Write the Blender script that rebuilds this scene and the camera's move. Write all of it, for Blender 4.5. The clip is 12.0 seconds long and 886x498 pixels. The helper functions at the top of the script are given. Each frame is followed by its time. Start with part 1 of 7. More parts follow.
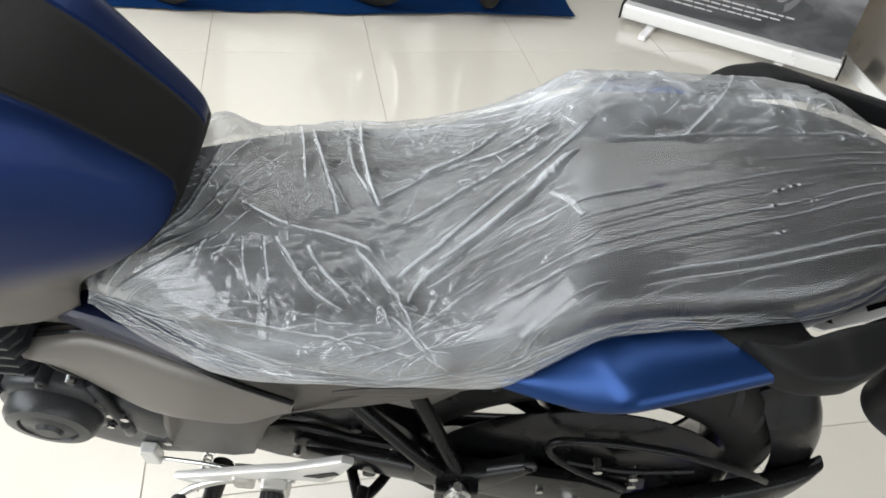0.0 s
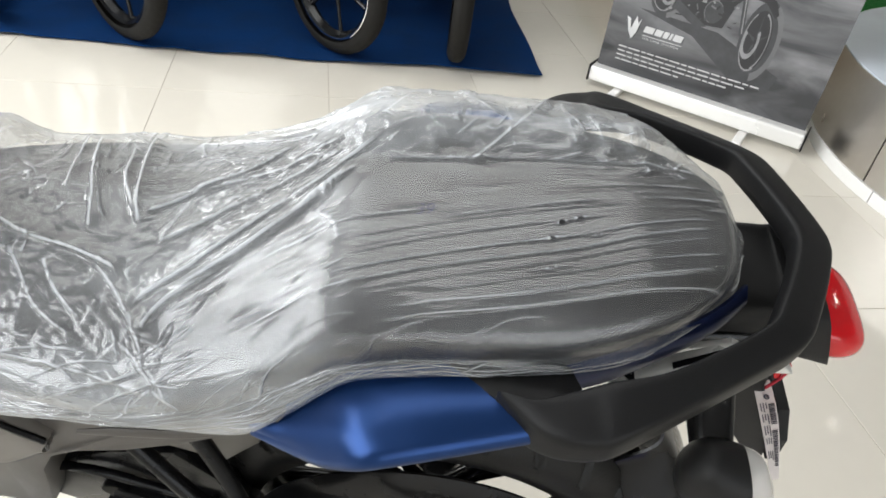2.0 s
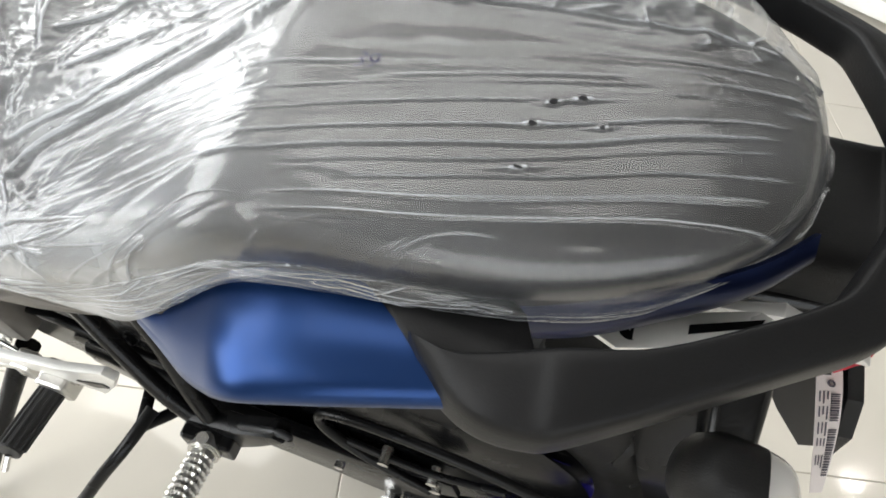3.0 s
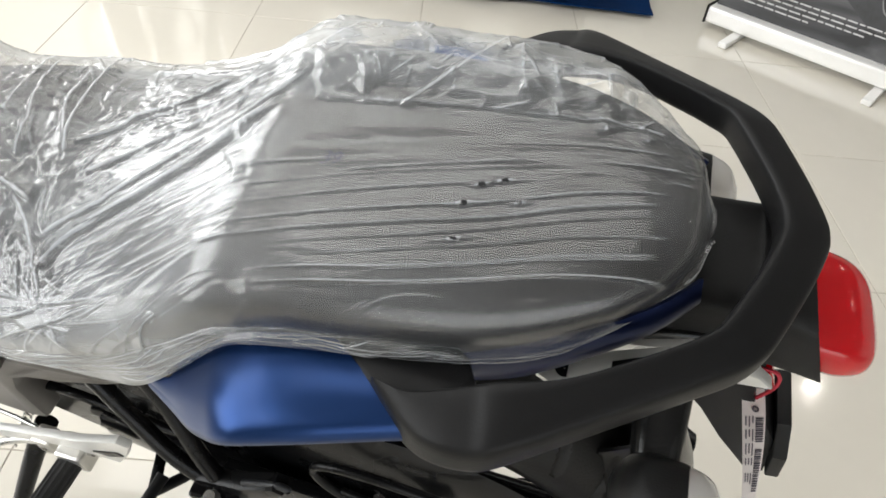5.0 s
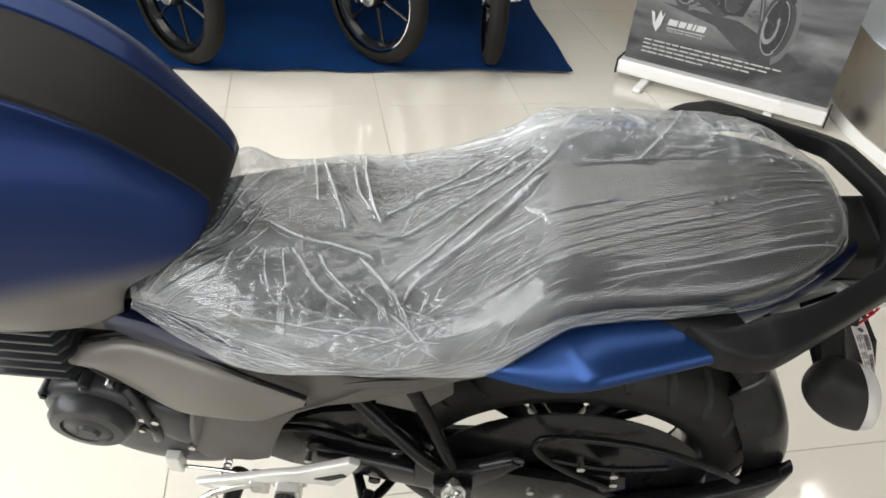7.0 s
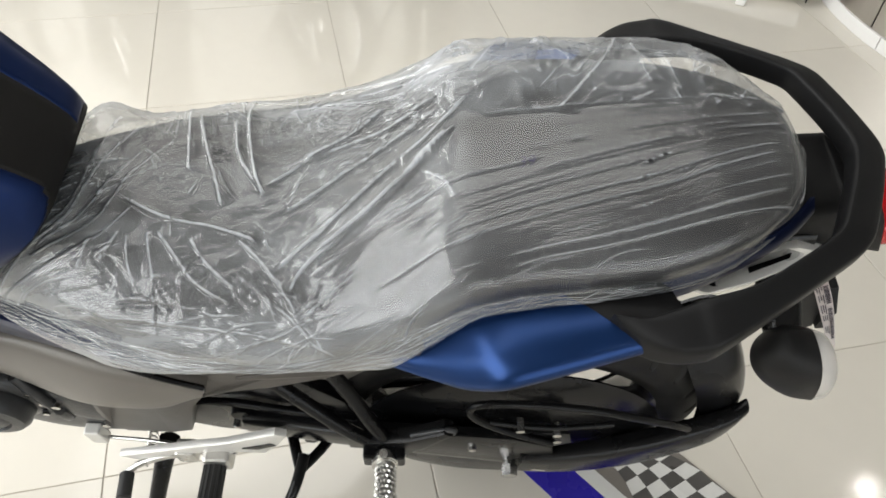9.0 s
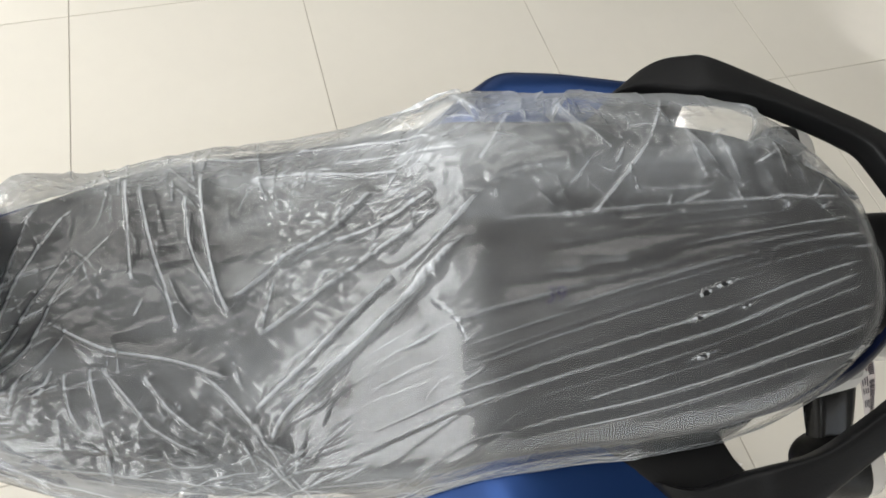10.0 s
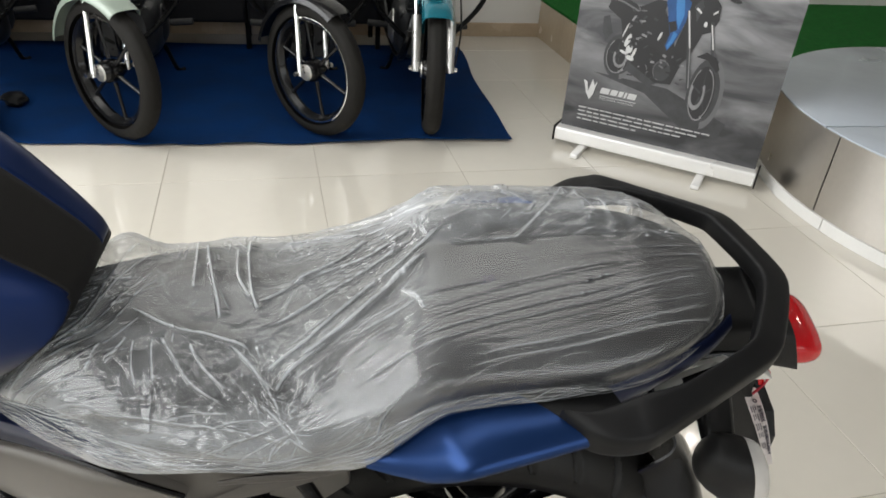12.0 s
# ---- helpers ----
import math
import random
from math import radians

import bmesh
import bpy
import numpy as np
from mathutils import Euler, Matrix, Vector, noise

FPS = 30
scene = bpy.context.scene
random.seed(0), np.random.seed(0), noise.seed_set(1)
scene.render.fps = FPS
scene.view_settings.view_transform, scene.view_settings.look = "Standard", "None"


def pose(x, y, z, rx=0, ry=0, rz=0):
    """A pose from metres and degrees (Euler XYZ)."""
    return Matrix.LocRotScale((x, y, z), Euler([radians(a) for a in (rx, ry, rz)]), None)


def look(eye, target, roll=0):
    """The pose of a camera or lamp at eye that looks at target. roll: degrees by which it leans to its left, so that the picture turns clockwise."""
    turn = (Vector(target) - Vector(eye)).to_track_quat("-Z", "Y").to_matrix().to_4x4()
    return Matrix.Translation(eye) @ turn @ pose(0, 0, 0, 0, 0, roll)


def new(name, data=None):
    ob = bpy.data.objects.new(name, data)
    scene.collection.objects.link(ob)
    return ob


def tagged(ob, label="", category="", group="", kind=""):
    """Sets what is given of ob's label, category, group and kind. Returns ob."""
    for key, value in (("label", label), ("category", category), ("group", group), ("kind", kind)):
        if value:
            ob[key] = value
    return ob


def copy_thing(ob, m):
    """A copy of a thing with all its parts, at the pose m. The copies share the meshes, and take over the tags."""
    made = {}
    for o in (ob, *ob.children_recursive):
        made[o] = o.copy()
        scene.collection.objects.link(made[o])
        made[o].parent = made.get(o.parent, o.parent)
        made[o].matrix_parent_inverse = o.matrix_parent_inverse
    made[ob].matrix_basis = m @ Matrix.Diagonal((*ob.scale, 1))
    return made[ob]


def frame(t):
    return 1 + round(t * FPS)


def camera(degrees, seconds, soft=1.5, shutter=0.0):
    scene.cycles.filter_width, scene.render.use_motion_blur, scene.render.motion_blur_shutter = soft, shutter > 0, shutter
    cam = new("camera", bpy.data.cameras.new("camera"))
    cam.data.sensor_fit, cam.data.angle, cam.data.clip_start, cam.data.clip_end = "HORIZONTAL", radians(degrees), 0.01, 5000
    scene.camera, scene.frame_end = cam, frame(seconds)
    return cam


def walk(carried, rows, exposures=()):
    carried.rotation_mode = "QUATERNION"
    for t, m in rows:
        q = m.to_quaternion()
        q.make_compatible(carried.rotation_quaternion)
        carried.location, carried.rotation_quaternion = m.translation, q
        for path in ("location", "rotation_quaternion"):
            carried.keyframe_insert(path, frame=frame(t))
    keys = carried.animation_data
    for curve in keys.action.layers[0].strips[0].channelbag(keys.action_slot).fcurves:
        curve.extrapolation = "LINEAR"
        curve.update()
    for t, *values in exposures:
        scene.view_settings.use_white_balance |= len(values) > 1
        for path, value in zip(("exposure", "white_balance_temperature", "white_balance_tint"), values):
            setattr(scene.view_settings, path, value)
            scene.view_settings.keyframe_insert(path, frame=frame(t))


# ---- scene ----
cam = camera(63.7, 12.0, soft=1.7)
PATH = [
    (0, (-0.343, 0.006, 1.227), (0.03, 1.476, -0.077), 6.2),
    (0.5, (-0.246, -0.087, 1.247), (0.108, 1.537, 0.136), 6.7),
    (1, (-0.21, -0.133, 1.247), (0.122, 1.567, 0.248), 6.1),
    (1.5, (-0.208, -0.115, 1.23), (0.232, 1.524, 0.171), 6.8),
    (2, (-0.127, 0.016, 1.176), (0.241, 1.593, 0.001), 8.7),
    (2.5, (-0.048, 0.12, 1.106), (0.143, 1.562, -0.267), 10.7),
    (3, (-0.001, 0.133, 1.096), (0.085, 1.496, -0.365), 10.5),
    (3.5, (0.057, 0.108, 1.113), (0.022, 1.519, -0.304), 8.1),
    (3.7, (0.063, 0.09, 1.104), (0.03, 1.583, -0.227), 10.3),
    (5.3, (-0.001, 0.067, 1.176), (0.066, 1.555, -0.159), 5.4),
    (5.5, (-0.053, 0.043, 1.189), (0.053, 1.549, -0.123), 5.8),
    (6, (-0.211, -0.017, 1.218), (0.097, 1.509, -0.038), 5.0),
    (6.5, (-0.32, -0.074, 1.245), (0.016, 1.479, 0.03), 4.4),
    (6.7, (-0.346, -0.093, 1.253), (-0.014, 1.478, 0.06), 4.2),
    (8.3, (-0.336, -0.145, 1.294), (0.255, 1.36, 0.117), 7.4),
    (8.5, (-0.309, -0.119, 1.291), (0.275, 1.318, 0.028), 6.2),
    (9, (-0.232, 0.011, 1.264), (0.124, 1.365, -0.164), 3.2),
    (9.5, (-0.195, 0.157, 1.279), (0.106, 1.306, -0.329), 4.9),
    (10, (-0.209, 0.27, 1.317), (0.18, 1.254, -0.38), 7.0),
    (10.5, (-0.218, 0.281, 1.324), (0.25, 1.217, -0.38), 8.9),
    (11, (-0.227, 0.223, 1.317), (0.317, 1.388, -0.216), 6.3),
    (11.5, (-0.241, 0.085, 1.291), (0.241, 1.472, -0.068), 6.2),
    (12, (-0.248, -0.108, 1.278), (0.206, 1.544, 0.245), 4.6),
]
EXPOSURES = [(0, 0.21, 6200, 9), (0.5, 0.42, 6250, 9), (1, 0.46, 6280, 9), (2, 0.38, 6300, 9), (3, 0.46, 6400, 9), (3.5, 0.46, 6420, 9), (5.5, 0.2, 6450, 9), (6.5, 0.24, 6450, 9), (8.5, 0.26, 6450, 9), (9, 0.11, 6450, 9), (9.5, 0.08, 6450, 9), (10.5, -0.1, 6450, 9), (11, -0.24, 6450, 9), (11.5, -0.14, 6450, 9), (12, -0.01, 6450, 9)]
walk(cam, [(t, look(eye, target, roll)) for t, eye, target, roll in PATH], EXPOSURES)

# ---- light ----
CEILING = 3.5
PANEL_X, PANEL_Y, PANEL_W, PANEL_D = -0.50, 2.05, 3.1, 2.0
world = bpy.data.worlds.new("daylight")
scene.world = world
world.use_nodes = True
wn = world.node_tree
sky = wn.nodes.new("ShaderNodeTexSky")
sky.sky_type = "NISHITA"
sky.sun_disc = False
sky.sun_elevation, sky.sun_rotation = radians(48), radians(200)
wn.links.new(sky.outputs["Color"], wn.nodes["Background"].inputs["Color"])
wn.nodes["Background"].inputs["Strength"].default_value = 0.1


def area_lamp(name, eye, target, wide, high, watts, colour):
    data = bpy.data.lights.new(name, "AREA")
    data.shape, data.size, data.size_y, data.energy, data.color = "RECTANGLE", wide, high, watts, colour
    ob = new(name, data)
    ob.matrix_world = look(eye, target)
    return ob


# daylight through the glazed shop front ahead of the motorcycle, and through the one behind the viewer
area_lamp("front_daylight", (-3.05, 1.2, 2.15), (0, 1.2, 2.15), 5.6, 2.45, 228, (1.0, 0.99, 0.965))
area_lamp("side_daylight", (0.6, -3.4, 1.6), (0.6, 0, 1.4), 4.6, 2.4, 62, (1.0, 0.985, 0.955))
# added fill lamp in the ceiling, out of view; brightens the film on the seat
area_lamp("panel_light", (PANEL_X, PANEL_Y, CEILING - 0.03), (PANEL_X, PANEL_Y + 0.0001, 0), PANEL_W, PANEL_D, 31, (1.0, 0.985, 0.965))

# ---- materials ----
def material(name, colour, rough=0.5, metal=0.0, vary=0.12, scale=8.0, bump=0.0, bump_scale=60.0, coat=0.0, spec=0.5, rough_vary=0.08, random_tint=0.0, fine=0.0):
    """Principled surface with broad and fine variation of tone and gloss, and fine relief."""
    mat = bpy.data.materials.new(name)
    mat.use_nodes = True
    nt = mat.node_tree
    n, link = nt.nodes, nt.links.new
    bsdf = n["Principled BSDF"]
    bsdf.inputs["Metallic"].default_value = metal
    bsdf.inputs["Coat Weight"].default_value = coat
    bsdf.inputs["Coat Roughness"].default_value = 0.06
    bsdf.inputs["Specular IOR Level"].default_value = spec
    tc = n.new("ShaderNodeTexCoord")
    big = n.new("ShaderNodeTexNoise")
    big.inputs["Scale"].default_value, big.inputs["Detail"].default_value = scale, 4
    small = n.new("ShaderNodeTexNoise")
    small.inputs["Scale"].default_value, small.inputs["Detail"].default_value = scale * 14, 3
    link(tc.outputs["Object"], big.inputs["Vector"])
    link(tc.outputs["Object"], small.inputs["Vector"])
    add = n.new("ShaderNodeMath")
    add.operation = "MULTIPLY_ADD"
    link(small.outputs["Fac"], add.inputs[0])
    add.inputs[1].default_value = 0.35
    link(big.outputs["Fac"], add.inputs[2])
    ramp = n.new("ShaderNodeMapRange")
    ramp.inputs["From Min"].default_value, ramp.inputs["From Max"].default_value = 0.4, 0.95
    ramp.inputs["To Min"].default_value, ramp.inputs["To Max"].default_value = 1 - vary, 1 + vary
    link(add.outputs[0], ramp.inputs["Value"])
    tint = n.new("ShaderNodeVectorMath")
    tint.operation = "SCALE"
    tint.inputs[0].default_value = colour
    link(ramp.outputs[0], tint.inputs["Scale"])
    out = tint.outputs[0]
    if random_tint:
        info = n.new("ShaderNodeObjectInfo")
        rr = n.new("ShaderNodeMapRange")
        rr.inputs["To Min"].default_value, rr.inputs["To Max"].default_value = 1 - random_tint, 1 + random_tint
        link(info.outputs["Random"], rr.inputs["Value"])
        two = n.new("ShaderNodeVectorMath")
        two.operation = "SCALE"
        link(out, two.inputs[0])
        link(rr.outputs[0], two.inputs["Scale"])
        out = two.outputs[0]
    link(out, bsdf.inputs["Base Color"])
    rg = n.new("ShaderNodeMapRange")
    rg.inputs["From Min"].default_value, rg.inputs["From Max"].default_value = 0.3, 0.7
    rg.inputs["To Min"].default_value, rg.inputs["To Max"].default_value = max(0.02, rough - rough_vary), min(1, rough + rough_vary)
    link(big.outputs["Fac"], rg.inputs["Value"])
    link(rg.outputs[0], bsdf.inputs["Roughness"])
    if bump:
        bn = n.new("ShaderNodeTexNoise")
        bn.inputs["Scale"].default_value, bn.inputs["Detail"].default_value = bump_scale, 5
        link(tc.outputs["Object"], bn.inputs["Vector"])
        bp = n.new("ShaderNodeBump")
        bp.inputs["Strength"].default_value, bp.inputs["Distance"].default_value = bump, 0.002
        link(bn.outputs["Fac"], bp.inputs["Height"])
        link(bp.outputs["Normal"], bsdf.inputs["Normal"])
    return mat


def glowing(name, colour, strength):
    mat = bpy.data.materials.new(name)
    mat.use_nodes = True
    b = mat.node_tree.nodes["Principled BSDF"]
    b.inputs["Base Color"].default_value = (*colour, 1)
    b.inputs["Emission Color"].default_value = (*colour, 1)
    b.inputs["Emission Strength"].default_value = strength
    return mat


def plastic_film():
    """Thin clear polythene: see-through, faintly milky in patches, glossy on its creases."""
    mat = bpy.data.materials.new("plastic_film")
    mat.use_nodes = True
    nt = mat.node_tree
    n, link = nt.nodes, nt.links.new
    n.remove(n["Principled BSDF"])
    tc = n.new("ShaderNodeTexCoord")
    clear = n.new("ShaderNodeBsdfTransparent")
    clear.inputs["Color"].default_value = (0.95, 0.955, 0.96, 1)
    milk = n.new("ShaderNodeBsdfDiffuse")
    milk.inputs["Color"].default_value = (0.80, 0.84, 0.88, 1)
    haze = n.new("ShaderNodeTexNoise")
    haze.inputs["Scale"].default_value, haze.inputs["Detail"].default_value, haze.inputs["Distortion"].default_value = 22, 6, 0.8
    drawn = n.new("ShaderNodeMapping")
    drawn.inputs["Scale"].default_value, drawn.inputs["Rotation"].default_value = (0.30, 1.0, 0.8), (0, 0, radians(-18))
    link(tc.outputs["Object"], drawn.inputs["Vector"])
    link(drawn.outputs[0], haze.inputs["Vector"])
    mr = n.new("ShaderNodeMapRange")
    mr.inputs["From Min"].default_value, mr.inputs["From Max"].default_value = 0.38, 0.78
    mr.inputs["To Min"].default_value, mr.inputs["To Max"].default_value = FILM_HAZE
    link(haze.outputs["Fac"], mr.inputs["Value"])
    def lines(scale, stretch, turn, seed):
        """Fine ridges, stretched along one heading."""
        mp = n.new("ShaderNodeMapping")
        mp.inputs["Scale"].default_value, mp.inputs["Location"].default_value, mp.inputs["Rotation"].default_value = stretch, (seed, seed * 0.7, 0), (0, 0, radians(turn))
        link(tc.outputs["Object"], mp.inputs["Vector"])
        no = n.new("ShaderNodeTexNoise")
        no.noise_type = "RIDGED_MULTIFRACTAL"
        no.normalize = True
        for key, value in (("Scale", scale), ("Detail", 0.5), ("Roughness", 0.4), ("Lacunarity", 2.2), ("Offset", 0.9), ("Gain", 1.6), ("Distortion", 0.25)):
            no.inputs[key].default_value = value
        link(mp.outputs[0], no.inputs["Vector"])
        return no.outputs["Fac"]

    def crumple(scale, stretch, turn, metric, warp_by):
        """Small flat facets meeting in crisp edges."""
        mp = n.new("ShaderNodeMapping")
        mp.inputs["Scale"].default_value, mp.inputs["Rotation"].default_value = stretch, (0.3, 0.2, radians(turn))
        link(tc.outputs["Object"], mp.inputs["Vector"])
        no = n.new("ShaderNodeTexNoise")
        no.inputs["Scale"].default_value, no.inputs["Detail"].default_value = scale * 0.6, 1
        link(mp.outputs[0], no.inputs["Vector"])
        sh = n.new("ShaderNodeVectorMath")
        sh.operation = "SCALE"
        sh.inputs["Scale"].default_value = warp_by / scale
        link(no.outputs["Color"], sh.inputs[0])
        ad = n.new("ShaderNodeVectorMath")
        link(mp.outputs[0], ad.inputs[0])
        link(sh.outputs[0], ad.inputs[1])
        vo = n.new("ShaderNodeTexVoronoi")
        vo.feature, vo.distance = "F1", metric
        vo.inputs["Scale"].default_value = scale
        link(ad.outputs[0], vo.inputs["Vector"])
        return vo.outputs["Distance"]

    def blend(op, one, two=None, value=None, third=None):
        q = n.new("ShaderNodeMath")
        q.operation = op
        link(one, q.inputs[0])
        if two is not None:
            link(two, q.inputs[1])
        if value is not None:
            q.inputs[1].default_value = value
        if third is not None:
            link(third, q.inputs[2])
        return q.outputs[0]

    def span(socket, lo, hi):
        q = n.new("ShaderNodeMapRange")
        q.inputs["From Min"].default_value, q.inputs["From Max"].default_value = lo, hi
        link(socket, q.inputs["Value"])
        return q.outputs[0]

    sep = n.new("ShaderNodeSeparateXYZ")
    link(tc.outputs["Object"], sep.inputs[0])
    tight = blend("MULTIPLY", span(sep.outputs["X"], -0.27, -0.21), span(sep.outputs["Y"], 0.05, 0.015))
    flank = span(sep.outputs["Y"], -0.122, -0.142)
    taut = lines(34, (0.07, 1.0, 0.5), -4, 0.0)
    big, small = lines(15, (1.0, 0.34, 0.6), 28, 2.0), crumple(85, (0.8, 1.0, 1.0), -20, "MANHATTAN", 0.8)
    facet = blend("MULTIPLY_ADD", small, value=0.42, third=big)
    less = n.new("ShaderNodeMapRange")
    less.inputs["To Min"].default_value, less.inputs["To Max"].default_value = 1.0, 0.25
    link(flank, less.inputs["Value"])
    facet = blend("MULTIPLY", facet, less.outputs[0])
    ahead = n.new("ShaderNodeMapRange")
    ahead.inputs["To Min"].default_value = 0.2
    link(span(sep.outputs["X"], -0.52, -0.42), ahead.inputs["Value"])
    facet = blend("MULTIPLY", facet, ahead.outputs[0])
    pick = n.new("ShaderNodeMix")
    link(tight, pick.inputs[0])
    link(facet, pick.inputs[2])
    link(blend("MULTIPLY", taut, value=0.16), pick.inputs[3])
    bp = n.new("ShaderNodeBump")
    bp.inputs["Strength"].default_value, bp.inputs["Distance"].default_value = FILM_BUMP
    link(pick.outputs[0], bp.inputs["Height"])
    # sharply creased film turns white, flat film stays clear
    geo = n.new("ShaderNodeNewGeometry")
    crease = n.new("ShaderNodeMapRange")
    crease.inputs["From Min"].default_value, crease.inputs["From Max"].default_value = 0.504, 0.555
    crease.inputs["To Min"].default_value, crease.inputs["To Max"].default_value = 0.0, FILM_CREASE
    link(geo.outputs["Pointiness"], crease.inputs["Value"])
    milky = n.new("ShaderNodeMath")
    # film that clings to the pad is clearer than film that stands off it
    cling = n.new("ShaderNodeMapRange")
    cling.inputs["To Min"].default_value, cling.inputs["To Max"].default_value = 1.0, 0.22
    link(blend("MULTIPLY", span(sep.outputs["X"], -0.14, -0.09), span(sep.outputs["Y"], 0.05, 0.015)), cling.inputs["Value"])
    thick = n.new("ShaderNodeMapRange")
    thick.inputs["To Min"].default_value, thick.inputs["To Max"].default_value = 1.0, 1.7
    link(blend("MAXIMUM", blend("MAXIMUM", flank, span(sep.outputs["Y"], 0.055, 0.095)), span(sep.outputs["X"], -0.44, -0.52)), thick.inputs["Value"])
    link(blend("MULTIPLY", blend("MULTIPLY", mr.outputs[0], thick.outputs[0]), cling.outputs[0]), milky.inputs[0])
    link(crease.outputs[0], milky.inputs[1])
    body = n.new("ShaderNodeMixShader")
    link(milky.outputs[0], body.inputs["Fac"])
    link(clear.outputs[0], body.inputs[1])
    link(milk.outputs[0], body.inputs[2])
    sharp = n.new("ShaderNodeBsdfGlossy")
    sharp.inputs["Roughness"].default_value = 0.16
    broad = n.new("ShaderNodeBsdfGlossy")
    broad.inputs["Roughness"].default_value = 0.48
    gloss = n.new("ShaderNodeMixShader")
    gloss.inputs["Fac"].default_value = 0.6
    link(sharp.outputs[0], gloss.inputs[1])
    link(broad.outputs[0], gloss.inputs[2])
    fr = n.new("ShaderNodeFresnel")
    fr.inputs["IOR"].default_value = 1.5
    for node in (sharp, broad, fr):
        link(bp.outputs["Normal"], node.inputs["Normal"])
    two = n.new("ShaderNodeMath")
    two.operation, two.use_clamp = "MULTIPLY", True
    two.inputs[1].default_value = FILM_GLOSS
    link(fr.outputs[0], two.inputs[0])
    cap = n.new("ShaderNodeMath")
    cap.operation = "MINIMUM"
    cap.inputs[1].default_value = 0.36
    link(two.outputs[0], cap.inputs[0])
    mix = n.new("ShaderNodeMixShader")
    link(cap.outputs[0], mix.inputs["Fac"])
    link(body.outputs[0], mix.inputs[1])
    link(gloss.outputs[0], mix.inputs[2])
    link(mix.outputs[0], n["Material Output"].inputs["Surface"])
    return mat


def clear_lens(name, colour, rough=0.08, clear=0.55):
    mat = bpy.data.materials.new(name)
    mat.use_nodes = True
    b = mat.node_tree.nodes["Principled BSDF"]
    b.inputs["Base Color"].default_value = (*colour, 1)
    b.inputs["Roughness"].default_value = rough
    b.inputs["Transmission Weight"].default_value = clear
    b.inputs["Coat Weight"].default_value = 0.15
    return mat


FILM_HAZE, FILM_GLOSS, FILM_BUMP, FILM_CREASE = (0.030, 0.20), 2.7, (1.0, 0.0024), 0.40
BLUE = material("blue_metallic_paint", (0.0065, 0.029, 0.110), 0.35, 0.75, 0.06, 3, coat=0.04, bump=0.03, bump_scale=900)
BLUE_DARK = material("dark_blue_paint", (0.005, 0.011, 0.045), 0.38, 0.8, 0.06, 3, coat=0.2)
TANK_BLUE = material("tank_blue_paint", (0.007, 0.020, 0.084), 0.42, 0.85, 0.06, 3, coat=0.08)
BLACK_PLASTIC = material("textured_black_plastic", (0.008, 0.008, 0.0082), 0.48, 0, 0.15, 6, bump=0.25, bump_scale=900, spec=0.22)
BLACK_SATIN = material("satin_black_rail_paint", (0.0075, 0.0075, 0.0078), 0.44, 0, 0.12, 5, bump=0.12, bump_scale=700, spec=0.15)
BLACK_GLOSS = material("gloss_black_paint", (0.006, 0.006, 0.0065), 0.22, 0, 0.1, 5, coat=0.3, spec=0.3)
UNDER = material("dark_glossy_chassis_plastic", (0.0045, 0.0045, 0.0048), 0.26, 0, 0.2, 9, bump=0.1, bump_scale=300, coat=0.1, spec=0.2)
SPINE = material("matt_black_tank_top", (0.009, 0.0085, 0.008), 0.52, 0, 0.12, 4, bump=0.15, bump_scale=800, spec=0.2)
VINYL = material("black_seat_vinyl", (0.008, 0.008, 0.0095), 0.48, 0, 0.15, 9, spec=0.22)
GREY_COVER = material("silver_grey_cover_paint", (0.125, 0.115, 0.102), 0.38, 0.25, 0.06, 4, bump=0.03, bump_scale=700)
TAUPE = material("dark_taupe_frame_cover", (0.062, 0.056, 0.050), 0.42, 0.1, 0.1, 5, bump=0.12, bump_scale=600, spec=0.3)
ENGINE = material("engine_black_casting", (0.020, 0.021, 0.023), 0.34, 0.1, 0.2, 14, bump=0.2, bump_scale=260, spec=0.40)
ALLOY = material("cast_alloy", (0.62, 0.61, 0.58), 0.32, 0.9, 0.1, 18, bump=0.12, bump_scale=300)
ALLOY_WHITE = material("silver_painted_plate", (0.70, 0.69, 0.66), 0.34, 0.35, 0.06, 10)
STEEL = material("bright_bolt_steel", (0.66, 0.65, 0.63), 0.2, 1, 0.1, 40)
FRAME = material("black_frame_tube", (0.004, 0.004, 0.0043), 0.28, 0, 0.12, 12, coat=0.08, spec=0.14)
RUBBER = material("tyre_rubber", (0.006, 0.0058, 0.0055), 0.5, 0, 0.2, 16, bump=0.2, bump_scale=300, spec=0.25)
RUBBER_DUSTY = material("dusty_tyre_rubber", (0.011, 0.0102, 0.009), 0.7, 0, 0.25, 12, bump=0.2, bump_scale=200, spec=0.2)
GRIP = material("peg_rubber", (0.025, 0.025, 0.025), 0.6, 0, 0.15, 20, bump=0.2)
RED_LENS = clear_lens("red_tail_lens", (0.56, 0.0025, 0.008), 0.10, 0.1)
CLEAR_LENS = clear_lens("clear_indicator_lens", (0.82, 0.80, 0.78), 0.12)
GLASS = clear_lens("window_glass", (0.95, 0.97, 0.96), 0.01, 1.0)
BULB = material("amber_bulb", (0.55, 0.22, 0.05), 0.3)
PAPER = material("printed_tag_paper", (0.78, 0.72, 0.70), 0.6, 0, 0.05, 30)
INK = material("dark_print_ink", (0.10, 0.09, 0.11), 0.6)
RED_CORD = material("red_cord", (0.42, 0.02, 0.04), 0.7)
PEN = material("purple_marker_ink", (0.032, 0.026, 0.080), 0.7, spec=0.2)
